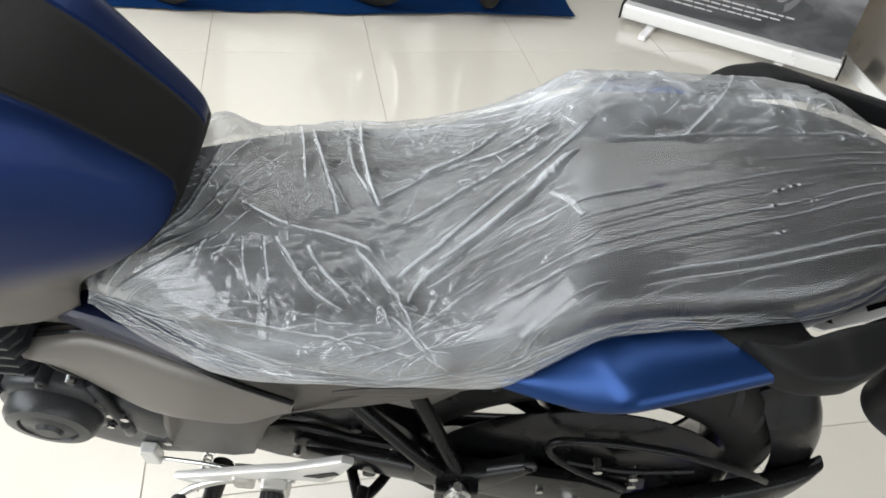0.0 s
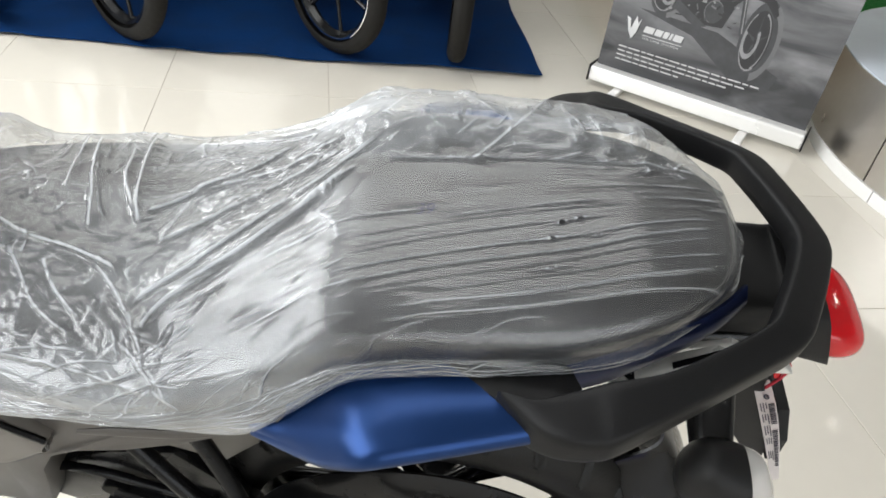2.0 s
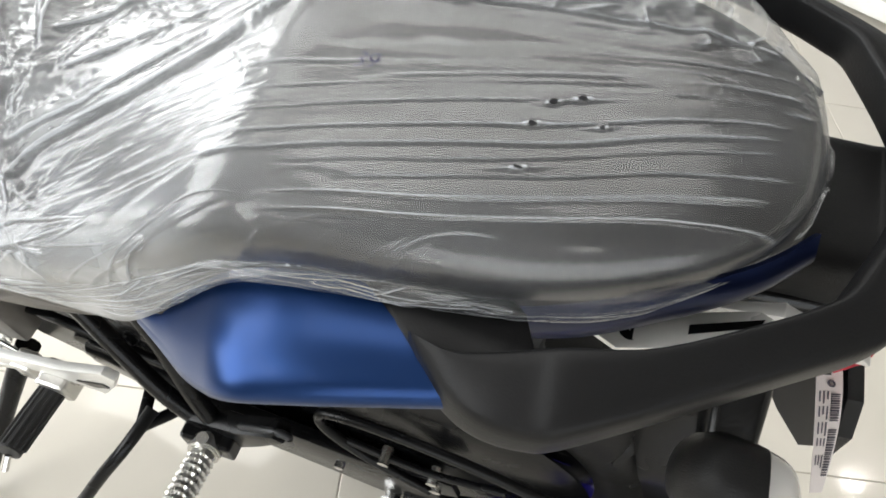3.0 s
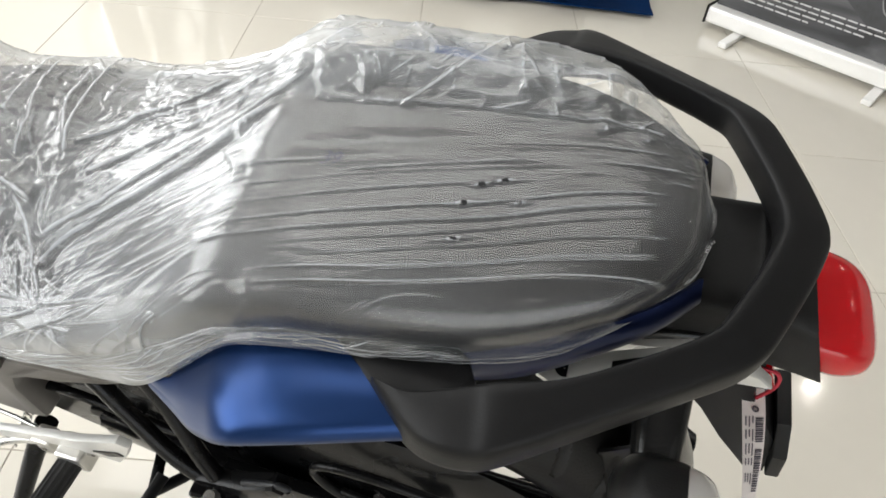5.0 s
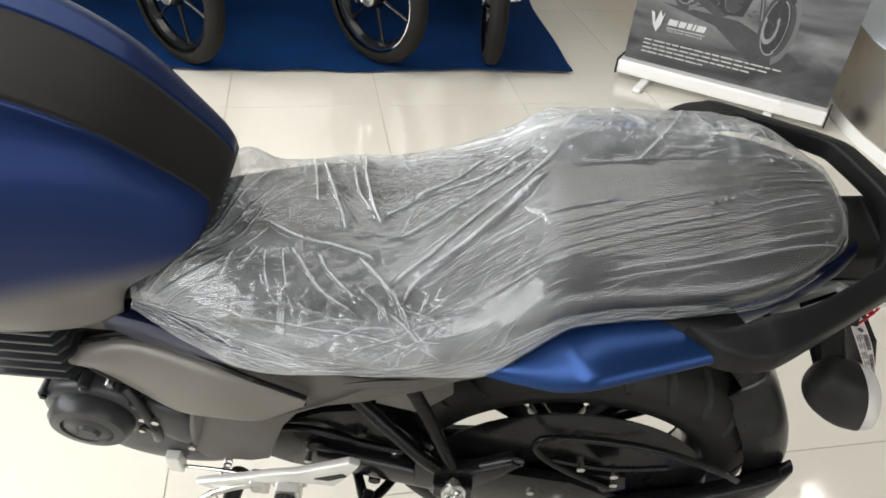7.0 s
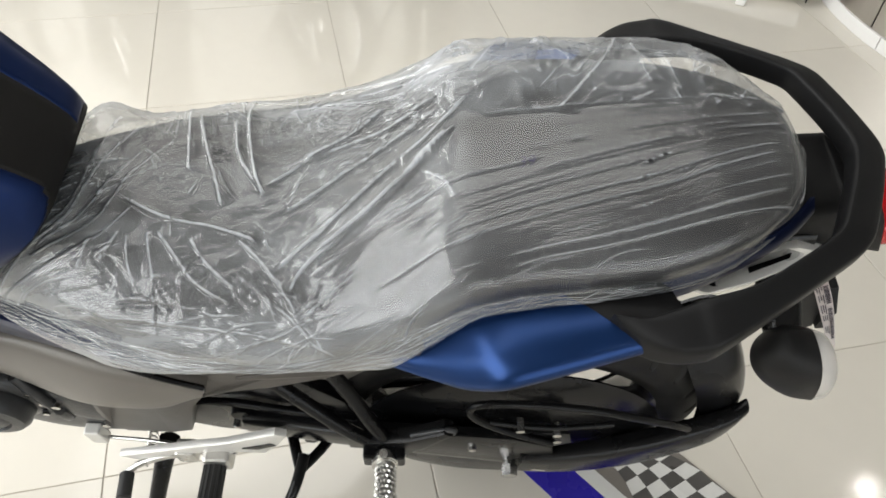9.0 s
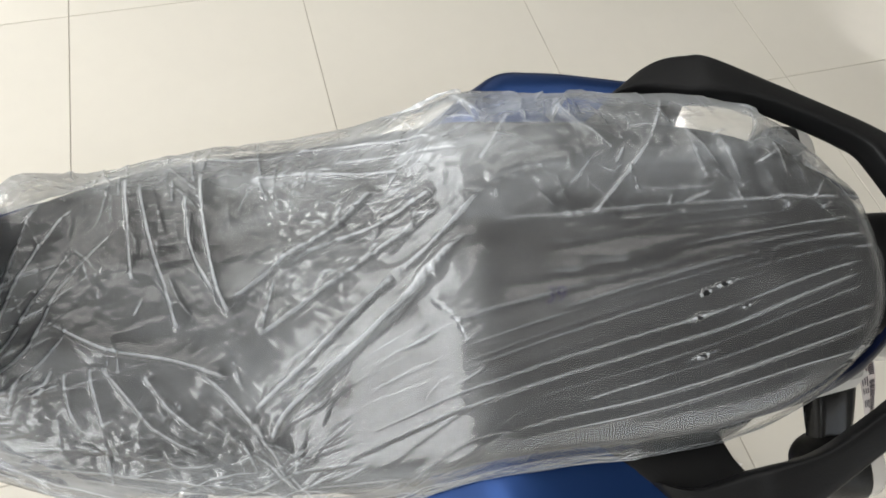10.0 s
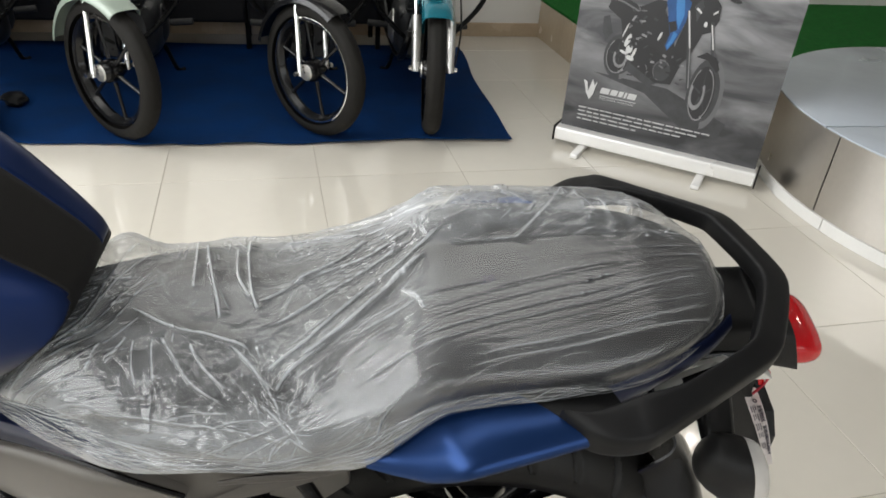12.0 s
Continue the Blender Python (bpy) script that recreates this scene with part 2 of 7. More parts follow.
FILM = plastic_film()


def tank_floor_sheen():
    """The tank's blue, with the floor's reflection painted in as taupe along its lower edge."""
    mat = material("tank_blue_painted_floor_sheen", (0.007, 0.020, 0.084), 0.42, 0.85, 0.06, 3, coat=0.08)
    nt = mat.node_tree
    n, link = nt.nodes, nt.links.new
    b = n["Principled BSDF"]
    blue = b.inputs["Base Color"].links[0].from_socket
    tc, sep = n.new("ShaderNodeTexCoord"), n.new("ShaderNodeSeparateXYZ")
    link(tc.outputs["Object"], sep.inputs[0])
    fade = n.new("ShaderNodeMapRange")
    fade.interpolation_type = "SMOOTHSTEP"
    fade.inputs["From Min"].default_value, fade.inputs["From Max"].default_value = 0.845, 0.775
    link(sep.outputs["Z"], fade.inputs["Value"])
    mix = n.new("ShaderNodeMix")
    mix.data_type = "RGBA"
    for k in mix.inputs:
        if k.type == "RGBA" and k.name == "B":
            k.default_value = (0.115, 0.105, 0.095, 1)
    link(fade.outputs[0], mix.inputs[0])
    link(blue, mix.inputs[6])
    link(mix.outputs[2], b.inputs["Base Color"])
    metal = n.new("ShaderNodeMapRange")
    metal.inputs["To Min"].default_value, metal.inputs["To Max"].default_value = 0.85, 0.2
    link(fade.outputs[0], metal.inputs["Value"])
    link(metal.outputs[0], b.inputs["Metallic"])
    return mat


TANK_FADE = tank_floor_sheen()
TILE = material("polished_cream_tile", (0.64, 0.603, 0.53), 0.10, 0, 0.035, 1.3, coat=0.35, random_tint=0.02, rough_vary=0.04)
GROUT = material("tile_joint_grout", (0.40, 0.36, 0.30), 0.8, 0, 0.2, 6)
CARPET = material("blue_exhibition_carpet", (0.0022, 0.024, 0.096), 0.95, 0, 0.28, 5, bump=1.0, bump_scale=700, spec=0.1)
WALL = material("white_wall_paint", (0.74, 0.73, 0.70), 0.65, 0, 0.03, 1.2, bump=0.05, bump_scale=200)
CEIL = material("pale_grey_ceiling_paint", (0.26, 0.257, 0.25), 0.8, 0, 0.03, 1.0)
SKIRT = material("tan_marble_skirting", (0.47, 0.37, 0.26), 0.25, 0, 0.14, 3, coat=0.2)
MARBLE = material("tan_podium_marble", (0.50, 0.41, 0.30), 0.25, 0, 0.12, 2.2, coat=0.2)
GRASS = material("artificial_turf", (0.018, 0.13, 0.025), 0.95, 0, 0.35, 30, bump=1.0, bump_scale=900, spec=0.1)
STAINLESS = material("brushed_stainless", (0.56, 0.53, 0.49), 0.34, 1, 0.07, 2.5, bump=0.05, bump_scale=90)
PLINTH_TOP = material("pale_blue_plinth_top", (0.50, 0.55, 0.62), 0.2, 0, 0.04, 2, coat=0.3)
WHITE_PLASTIC = material("white_plastic", (0.78, 0.77, 0.75), 0.4, 0, 0.04, 5)
BANNER_ALU = material("white_aluminium_base", (0.80, 0.79, 0.77), 0.3, 0.2, 0.04, 6)
LAMP_GLOW = glowing("downlight_glow", (1.0, 0.95, 0.88), 60.0)

# ---- mesh helpers ----
def mesh_part(name, verts, faces, mat, parent=None, label="", smooth=True, auto=None):
    """One mesh object from vertices and faces; a part when it has a parent. auto: degrees above which an edge stays sharp."""
    me = bpy.data.meshes.new(name)
    me.from_pydata([tuple(map(float, v)) for v in verts], [], [tuple(int(i) for i in f) for f in faces])
    bm = bmesh.new()
    bm.from_mesh(me)
    bmesh.ops.remove_doubles(bm, verts=bm.verts, dist=1e-6)
    bmesh.ops.recalc_face_normals(bm, faces=bm.faces)
    for f in bm.faces:
        f.smooth = smooth
    if auto:
        lim = radians(auto)
        for e in bm.edges:
            if len(e.link_faces) == 2 and e.calc_face_angle(0) > lim:
                e.smooth = False
    bm.to_mesh(me)
    bm.free()
    me.materials.append(mat)
    ob = new(name, me)
    ob.parent = parent
    return tagged(ob, label)


def part(name, bm, mat, parent=None, label="", smooth=False, auto=35):
    me = bpy.data.meshes.new(name)
    bmesh.ops.recalc_face_normals(bm, faces=bm.faces)
    for f in bm.faces:
        f.smooth = smooth
    if smooth:
        lim = radians(auto)
        for e in bm.edges:
            if len(e.link_faces) == 2 and e.calc_face_angle(0) > lim:
                e.smooth = False
    bm.to_mesh(me)
    bm.free()
    me.materials.append(mat)
    ob = new(name, me)
    ob.parent = parent
    return tagged(ob, label)


def empty(name, m=None, label="", category="", group=""):
    ob = new(name)
    ob.empty_display_size = 0.1
    if m is not None:
        ob.matrix_world = m
    return tagged(ob, label, category, group)


def spline(pts, n, closed=False):
    """n points along a smooth curve through pts."""
    p = np.array(pts, float)
    k = len(p)
    out = []
    span = k if closed else k - 1
    for i in range(n):
        s = i / (n if closed else n - 1) * span
        j = min(int(s), span - 1)
        u = s - j
        idx = [(j - 1 + q) % k if closed else min(max(j - 1 + q, 0), k - 1) for q in range(4)]
        a, b, c, d = p[idx]
        out.append(0.5 * ((2 * b) + (c - a) * u + (2 * a - 5 * b + 4 * c - d) * u * u + (3 * b - a - 3 * c + d) * u ** 3))
    return np.array(out)


def hermite(xs, ys, x):
    """Smooth curve through (xs, ys), taken at x, without overshoot."""
    xs, ys, x = np.array(xs, float), np.array(ys, float), np.clip(np.asarray(x, float), xs[0], xs[-1])
    h = np.diff(xs)
    d = np.diff(ys) / h
    m = np.concatenate([[d[0]], np.where(d[:-1] * d[1:] > 0, (d[:-1] + d[1:]) / 2, 0), [d[-1]]])
    lim = 3 * np.minimum(np.abs(np.concatenate([[d[0]], d])), np.abs(np.concatenate([d, [d[-1]]])))
    m = np.sign(m) * np.minimum(np.abs(m), lim)
    i = np.clip(np.searchsorted(xs, x) - 1, 0, len(h) - 1)
    t = (x - xs[i]) / h[i]
    return ((2 * t ** 3 - 3 * t ** 2 + 1) * ys[i] + (t ** 3 - 2 * t ** 2 + t) * h[i] * m[i] + (-2 * t ** 3 + 3 * t ** 2) * ys[i + 1] + (t ** 3 - t ** 2) * h[i] * m[i + 1])


def grid_faces(rows, cols, wrap_rows=False, wrap_cols=False, flip=False):
    f = []
    for i in range(rows if wrap_rows else rows - 1):
        for j in range(cols if wrap_cols else cols - 1):
            a, b = i * cols + j, i * cols + (j + 1) % cols
            c, d = ((i + 1) % rows) * cols + (j + 1) % cols, ((i + 1) % rows) * cols + j
            f.append((a, d, c, b) if flip else (a, b, c, d))
    return f


def tube_mesh(pts, radius, sides=10, closed=False, flat=1.0, up=(0, 0, 1)):
    """A bar along pts; radius may vary; flat squeezes it along its second axis."""
    p = np.array(pts, float)
    n = len(p)
    rad = np.full(n, radius) if np.isscalar(radius) else np.interp(np.linspace(0, 1, n), np.linspace(0, 1, len(radius)), radius)
    tang = np.roll(p, -1, 0) - np.roll(p, 1, 0) if closed else np.gradient(p, axis=0)
    tang /= np.linalg.norm(tang, axis=1)[:, None] + 1e-12
    verts = []
    ref = np.array(up, float)
    for i in range(n):
        a = np.cross(tang[i], ref)
        if np.linalg.norm(a) < 1e-3:
            a = np.cross(tang[i], (1, 0, 0))
        a /= np.linalg.norm(a)
        b = np.cross(a, tang[i])
        for k in range(sides):
            w = 2 * math.pi * k / sides
            verts.append(p[i] + rad[i] * (math.cos(w) * a + flat * math.sin(w) * b))
    faces = grid_faces(n, sides, closed, True)
    if not closed:
        faces += [tuple(range(sides)), tuple((n - 1) * sides + k for k in range(sides))]
    return verts, faces


def tube(name, pts, radius, mat, parent=None, label="", sides=10, closed=False, smooth_n=0, flat=1.0, up=(0, 0, 1)):
    if smooth_n:
        pts = spline(pts, smooth_n, closed)
    v, f = tube_mesh(pts, radius, sides, closed, flat, up)
    return mesh_part(name, v, f, mat, parent, label, True, 50)


def box_mesh(lo, hi, bevel=0.0):
    bm = bmesh.new()
    bmesh.ops.create_cube(bm, size=1)
    lo, hi = Vector(lo), Vector(hi)
    for v in bm.verts:
        v.co = Vector(((lo[i] + hi[i]) / 2 + v.co[i] * (hi[i] - lo[i]) for i in range(3)))
    if bevel:
        bmesh.ops.bevel(bm, geom=bm.edges[:], offset=bevel, segments=2, affect="EDGES", profile=0.6)
    return bm


def box(name, lo, hi, mat, parent=None, label="", bevel=0.003):
    return part(name, box_mesh(lo, hi, bevel), mat, parent, label)


def place(bm, m):
    bmesh.ops.transform(bm, matrix=m, verts=bm.verts)
    return bm


def rod_matrix(a, b):
    a, b = Vector(a), Vector(b)
    return Matrix.Translation((a + b) / 2) @ (b - a).to_track_quat("Z", "Y").to_matrix().to_4x4(), (b - a).length


def cylinder(name, a, b, r, mat, parent=None, label="", r2=None, sides=24, bevel=0.0):
    m, length = rod_matrix(a, b)
    bm = bmesh.new()
    bmesh.ops.create_cone(bm, cap_ends=True, segments=sides, radius1=r, radius2=r if r2 is None else r2, depth=length)
    if bevel:
        rim = [e for e in bm.edges if abs(e.verts[0].co.z - e.verts[1].co.z) < 1e-6]
        bmesh.ops.bevel(bm, geom=rim, offset=bevel, segments=2, affect="EDGES")
    return part(name, place(bm, m), mat, parent, label, True, 40)


def lathe_mesh(profile, sides=48, centre=(0, 0, 0), axis="y"):
    """Turn (radius, along) pairs about an axis through centre."""
    verts = []
    for k in range(sides):
        w = 2 * math.pi * k / sides
        for r, s in profile:
            c, d = r * math.cos(w), r * math.sin(w)
            q = {"y": (c, s, d), "x": (s, c, d), "z": (c, d, s)}[axis]
            verts.append(np.array(q) + np.array(centre))
    return verts, grid_faces(sides, len(profile), True, False)


def lathe(name, profile, mat, parent=None, label="", sides=48, centre=(0, 0, 0), axis="y", auto=40):
    v, f = lathe_mesh(profile, sides, centre, axis)
    return mesh_part(name, v, f, mat, parent, label, True, auto)


def slab(name, outline, axis, lo, hi, mat, parent=None, label="", bevel=0.003, holes=(), smooth=True):
    """A plate: an outline (2D, in the plane square to axis) between lo and hi along that axis, with rounded rims."""
    bm = bmesh.new()
    k = "xyz".index(axis)

    def at(p, h):
        q = list(p)
        q.insert(k, h)
        return q
    vs = [bm.verts.new(at(p, lo)) for p in outline]
    face = bm.faces.new(vs)
    got = bmesh.ops.extrude_face_region(bm, geom=[face])
    move = Vector((0, 0, 0))
    move[k] = hi - lo
    bmesh.ops.translate(bm, verts=[g for g in got["geom"] if isinstance(g, bmesh.types.BMVert)], vec=move)
    bmesh.ops.recalc_face_normals(bm, faces=bm.faces)
    if bevel:
        rim = [e for e in bm.edges if abs(e.verts[0].co[k] - e.verts[1].co[k]) < 1e-6]
        bmesh.ops.bevel(bm, geom=rim, offset=bevel, segments=2, affect="EDGES", profile=0.6)
    return part(name, bm, mat, parent, label, smooth, 30)


def shell(name, grid, thick, mat, parent=None, label="", auto=40):
    """A sheet given as rows x cols x 3 points, with thickness on its inner side."""
    g = np.array(grid, float)
    rows, cols = g.shape[:2]
    du, dv = np.gradient(g, axis=0), np.gradient(g, axis=1)
    nrm = np.cross(du, dv)
    nrm /= np.linalg.norm(nrm, axis=2)[..., None] + 1e-12
    v = np.concatenate([g.reshape(-1, 3), (g - nrm * thick).reshape(-1, 3)])
    m = rows * cols
    f = grid_faces(rows, cols) + [tuple(m + i for i in q[::-1]) for q in grid_faces(rows, cols)]
    ring = [i * cols for i in range(rows)] + [(rows - 1) * cols + j for j in range(1, cols)] + [i * cols + cols - 1 for i in range(rows - 2, -1, -1)] + [j for j in range(cols - 2, 0, -1)]
    f += [(ring[i], ring[(i + 1) % len(ring)], m + ring[(i + 1) % len(ring)], m + ring[i]) for i in range(len(ring))]
    return mesh_part(name, v, f, mat, parent, label, True, auto)


def lattice(shape, seed):
    return np.random.RandomState(seed).rand(*shape)


def soft_noise(x, y, seed=0):
    """Smooth noise from 0 to 1 on a plane."""
    tab = lattice((64, 64), seed)
    xi, yi = np.floor(x).astype(int), np.floor(y).astype(int)
    u, v = x - xi, y - yi
    u, v = u * u * u * (u * (u * 6 - 15) + 10), v * v * v * (v * (v * 6 - 15) + 10)
    t = lambda a, b: tab[a % 64, b % 64]
    return (t(xi, yi) * (1 - u) + t(xi + 1, yi) * u) * (1 - v) + (t(xi, yi + 1) * (1 - u) + t(xi + 1, yi + 1) * u) * v


def creases(x, y, seed=0, sharp=3.0):
    """Thin raised creases: 1 on a crease, 0 between."""
    return (1 - np.abs(2 * soft_noise(x, y, seed) - 1)) ** sharp


def ramp_up(lo, hi, x):
    t = np.clip((np.asarray(x, float) - lo) / (hi - lo), 0, 1)
    return t * t * (3 - 2 * t)

# ---- setting ----
X0, Y0, TILE_SIDE = -0.664, 1.943, 0.6
WEST, EAST, SOUTH, NORTH = -3.25, 6.4, -3.6, 4.7


def wall_with_opening(name, axis, at, thick, lo, hi, top, opening=None, label=""):
    """A wall square to axis between lo and hi; the opening is (from, to, sill, head)."""
    bm = bmesh.new()
    spans = [(lo, hi, 0, top)] if not opening else [(lo, opening[0], 0, top), (opening[1], hi, 0, top), (opening[0], opening[1], 0, opening[2]), (opening[0], opening[1], opening[3], top)]
    for a, b, z0, z1 in spans:
        if b - a < 1e-4 or z1 - z0 < 1e-4:
            continue
        one = bmesh.ops.create_cube(bm, size=1)["verts"]
        for v in one:
            along, across = (a + b) / 2 + v.co.y * (b - a), at + thick / 2 + v.co.x * thick
            z = (z0 + z1) / 2 + v.co.z * (z1 - z0)
            v.co = (across, along, z) if axis == "x" else (along, across, z)
    return tagged(part(name, bm, WALL, None), label or "white painted showroom wall", "wall", kind="structure")


wall_with_opening("wall_west", "x", WEST - 0.2, 0.2, SOUTH, NORTH, CEILING, (-1.7, 4.1, 0.25, 3.4), "white wall with a wide glazed shop front")
wall_with_opening("wall_south", "y", SOUTH - 0.2, 0.2, WEST - 0.2, EAST + 0.2, CEILING, (-1.8, 3.0, 0.3, 2.7), "white wall with a wide window")
wall_with_opening("wall_north", "y", NORTH, 0.2, WEST - 0.2, EAST + 0.2, CEILING)
wall_with_opening("wall_east", "x", EAST, 0.2, SOUTH, NORTH, CEILING)
tagged(box("ceiling", (WEST - 0.2, SOUTH - 0.2, CEILING), (EAST + 0.2, NORTH + 0.2, CEILING + 0.15), CEIL, bevel=0), "plain pale grey ceiling with round recessed downlights", "ceiling", kind="structure")
tagged(box("baseboard", (WEST, NORTH - 0.015, 0.0005), (1.63, NORTH - 0.0005, 0.092), SKIRT, bevel=0.003), "tan polished marble skirting along the white wall", "skirting", kind="structure")


def window_in(name, axis, at, lo, hi, sill, head, bays):
    win = tagged(empty(name, label="tall shop window with slim aluminium mullions", category="window"), kind="structure")
    for k in range(bays + 1):
        y = lo + (hi - lo) * k / bays
        a, b = (at - 0.03, y - 0.025, sill), (at + 0.03, y + 0.025, head)
        if axis == "y":
            a, b = (y - 0.025, at - 0.03, sill), (y + 0.025, at + 0.03, head)
        box("mullion", a, b, BANNER_ALU, win)
        if k < bays:
            w = (hi - lo) / bays
            a, b = (at - 0.004, y + 0.026, sill + 0.001), (at + 0.004, y + w - 0.026, head - 0.001)
            if axis == "y":
                a, b = (y + 0.026, at - 0.004, sill + 0.001), (y + w - 0.026, at + 0.004, head - 0.001)
            box("pane", a, b, GLASS, win, "clear glass pane", 0).visible_shadow = False


window_in("window_1", "x", WEST - 0.1, -1.7, 4.1, 0.25, 3.4, 4)
window_in("window_2", "y", SOUTH - 0.1, -1.8, 3.0, 0.3, 2.7, 4)


def downlight(x, y, k=1.0):
    lamp = empty("ceiling_light", pose(x, y, CEILING), "small round recessed ceiling downlight, lit", "downlight", "ceiling downlights")
    lathe("trim_ring", [(k * r, z) for r, z in ((0.058, 0.002), (0.075, -0.001), (0.076, -0.006), (0.062, -0.010), (0.056, -0.004))], WHITE_PLASTIC, lamp, sides=32, axis="z")
    lathe("diffuser", [(0.0001, -0.005), (k * 0.03, -0.005), (k * 0.057, -0.0035)], LAMP_GLOW, lamp, "glowing round diffuser", sides=32, axis="z")
    return lamp


first_light = downlight(3.441, 0.55)
for x, y in ((3.441, 1.61), (3.43, 2.671), (3.386, 3.922), (-2.42, -1.773), (0.036, -1.884), (2.492, -1.884), (4.725, -1.773)):
    copy_thing(first_light, pose(x, y, CEILING))

downlight(4.58, 3.676, 0.3)

# housing for the added fill lamp, never in view
panel = empty("light_panel", pose(PANEL_X, PANEL_Y, CEILING), "added unseen ceiling panel in a white frame, brightening the seat film", "ceiling light")
for sx in (-1, 1):
    box("frame", (sx * (PANEL_W / 2 + 0.02) - 0.018, -PANEL_D / 2 - 0.038, -0.04), (sx * (PANEL_W / 2 + 0.02) + 0.018, PANEL_D / 2 + 0.038, -0.001), WHITE_PLASTIC, panel)
    box("frame", (-PANEL_W / 2, sx * (PANEL_D / 2 + 0.02) - 0.018, -0.04), (PANEL_W / 2, sx * (PANEL_D / 2 + 0.02) + 0.018, -0.001), WHITE_PLASTIC, panel)
box("diffuser", (-PANEL_W / 2, -PANEL_D / 2, -0.02), (PANEL_W / 2, PANEL_D / 2, -0.002), WHITE_PLASTIC, panel, "white diffuser sheet")

# stainless display plinth with a white skirting
PCX, PCY, PR, PH = 2.97, 2.0, 1.15, 0.37
plinth = empty("display_plinth", pose(PCX, PCY, 0), "round brushed stainless steel display plinth with pale blue top", "plinth")
seams = [radians(a) for a in (62, 122, 181.5, 245, 305, 2)]
seams.sort()
for k, a in enumerate(seams):
    b = seams[(k + 1) % len(seams)] + (2 * math.pi if k == len(seams) - 1 else 0)
    steps = 24
    g = [[(PR * math.cos(a + 0.003 + (b - a - 0.006) * i / steps), PR * math.sin(a + 0.003 + (b - a - 0.006) * i / steps), z) for z in (0.052, 0.15, 0.25, PH - 0.004)] for i in range(steps + 1)]
    shell("steel_panel", g, 0.004, STAINLESS, plinth)
lathe("core", [(0.001, 0.05), (PR - 0.012, 0.05), (PR - 0.012, PH - 0.008), (0.001, PH - 0.008)], FRAME, plinth, sides=72, axis="z")
for k, a in enumerate(seams):
    b = seams[(k + 1) % len(seams)] + (2 * math.pi if k == len(seams) - 1 else 0)
    steps = 24
    R2 = PR + 0.006
    off = radians(3.2)
    g = [[(R2 * math.cos(a + off + 0.002 + (b - a - 0.004) * i / steps), R2 * math.sin(a + off + 0.002 + (b - a - 0.004) * i / steps), z) for z in (0.001, 0.03, 0.05)] for i in range(steps + 1)]
    shell("skirting_piece", g, 0.012, WHITE_PLASTIC, plinth, "white plastic skirting strip")
for k, (a, b) in enumerate(((-0.2, 1.55), (1.56, 3.09), (3.10, 4.65), (4.66, 6.07))):
    arc = [(0.0, 0.0)] + [((PR - 0.001) * math.cos(a + (b - a) * i / 24), (PR - 0.001) * math.sin(a + (b - a) * i / 24)) for i in range(25)]
    slab("top_panel", arc, "z", PH - 0.006, PH + 0.002, PLINTH_TOP, plinth, "pale blue-grey glossy top panel", 0.001)

# raised podium with artificial turf
podium = empty("turf_podium", pose(1.63, 3.3, 0), "low podium faced in tan marble, with green artificial turf", "podium")
for k in range(3):
    box("facing_slab", (0.001, 0.002 + k * 0.466, 0.001), (0.02, (k + 1) * 0.466 - 0.001, 0.245), MARBLE, podium, "", 0.0015)
for k in range(5):
    box("front_slab", (0.021 + k * 0.9, 0.0, 0.001), (0.021 + (k + 1) * 0.9 - 0.002, 0.02, 0.245), MARBLE, podium, "", 0.0015)
box("core", (0.021, 0.021, 0.001), (4.7, 1.398, 0.240), GROUT, podium, "", 0)
box("turf", (-0.004, -0.004, 0.246), (4.7, 1.399, 0.262), GRASS, podium, "green artificial grass", 0.004)

# blue carpet under the row of motorcycles
n_u, n_v = 90, 40
front = [2.955, 2.945, 2.925, 2.935, 2.93, 2.885, 2.872, 2.868, 2.85]
rows = []
for j in range(n_v):
    v = j / (n_v - 1)
    row = []
    for i in range(n_u):
        u = i / (n_u - 1)
        x = -3.0 + u * (0.853 + 0.115 * v + 0.02 * v * math.sin(9 * v) + 3.0)
        yf = hermite(np.linspace(0, 1, 9), front, u) + 0.006 * math.sin(31 * u) + 0.004 * math.sin(73 * u + 1)
        y = float(yf) + v * (4.5 - 0.12 * u - float(yf)) + 0.01 * math.sin(17 * u) * v
        edge = math.exp(-((j) / 1.6) ** 2)
        z = 0.0065 + 0.004 * soft_noise(np.array(x * 3.1), np.array(y * 3.3), 5) + edge * 0.010 * float(creases(np.array(u * 19.0), np.array(0.3), 8, 2.0))
        row.append((x, y, z))
    rows.append(row)
carpet = shell("carpet", rows, 0.005, CARPET)
tagged(carpet, "creased royal blue exhibition carpet under parked motorcycles", "carpet")

# stripes stuck to the floor
decal = empty("floor_decal", pose(0.137, 0.55, 0, 0, 0, -59), "blue, white and grey floor sticker with chequered band", "floor sticker")
BLUE_VINYL = material("blue_floor_vinyl", (0.035, 0.025, 0.36), 0.3, 0, 0.06, 6, coat=0.2)
WHITE_VINYL = material("white_floor_vinyl", (0.72, 0.71, 0.68), 0.3, 0, 0.05, 6, coat=0.2)
GREY_VINYL = material("grey_floor_vinyl", (0.20, 0.18, 0.16), 0.32, 0, 0.08, 6, coat=0.2)
CHECK_DARK = material("dark_chequer_vinyl", (0.085, 0.080, 0.075), 0.32, 0, 0.08, 8)
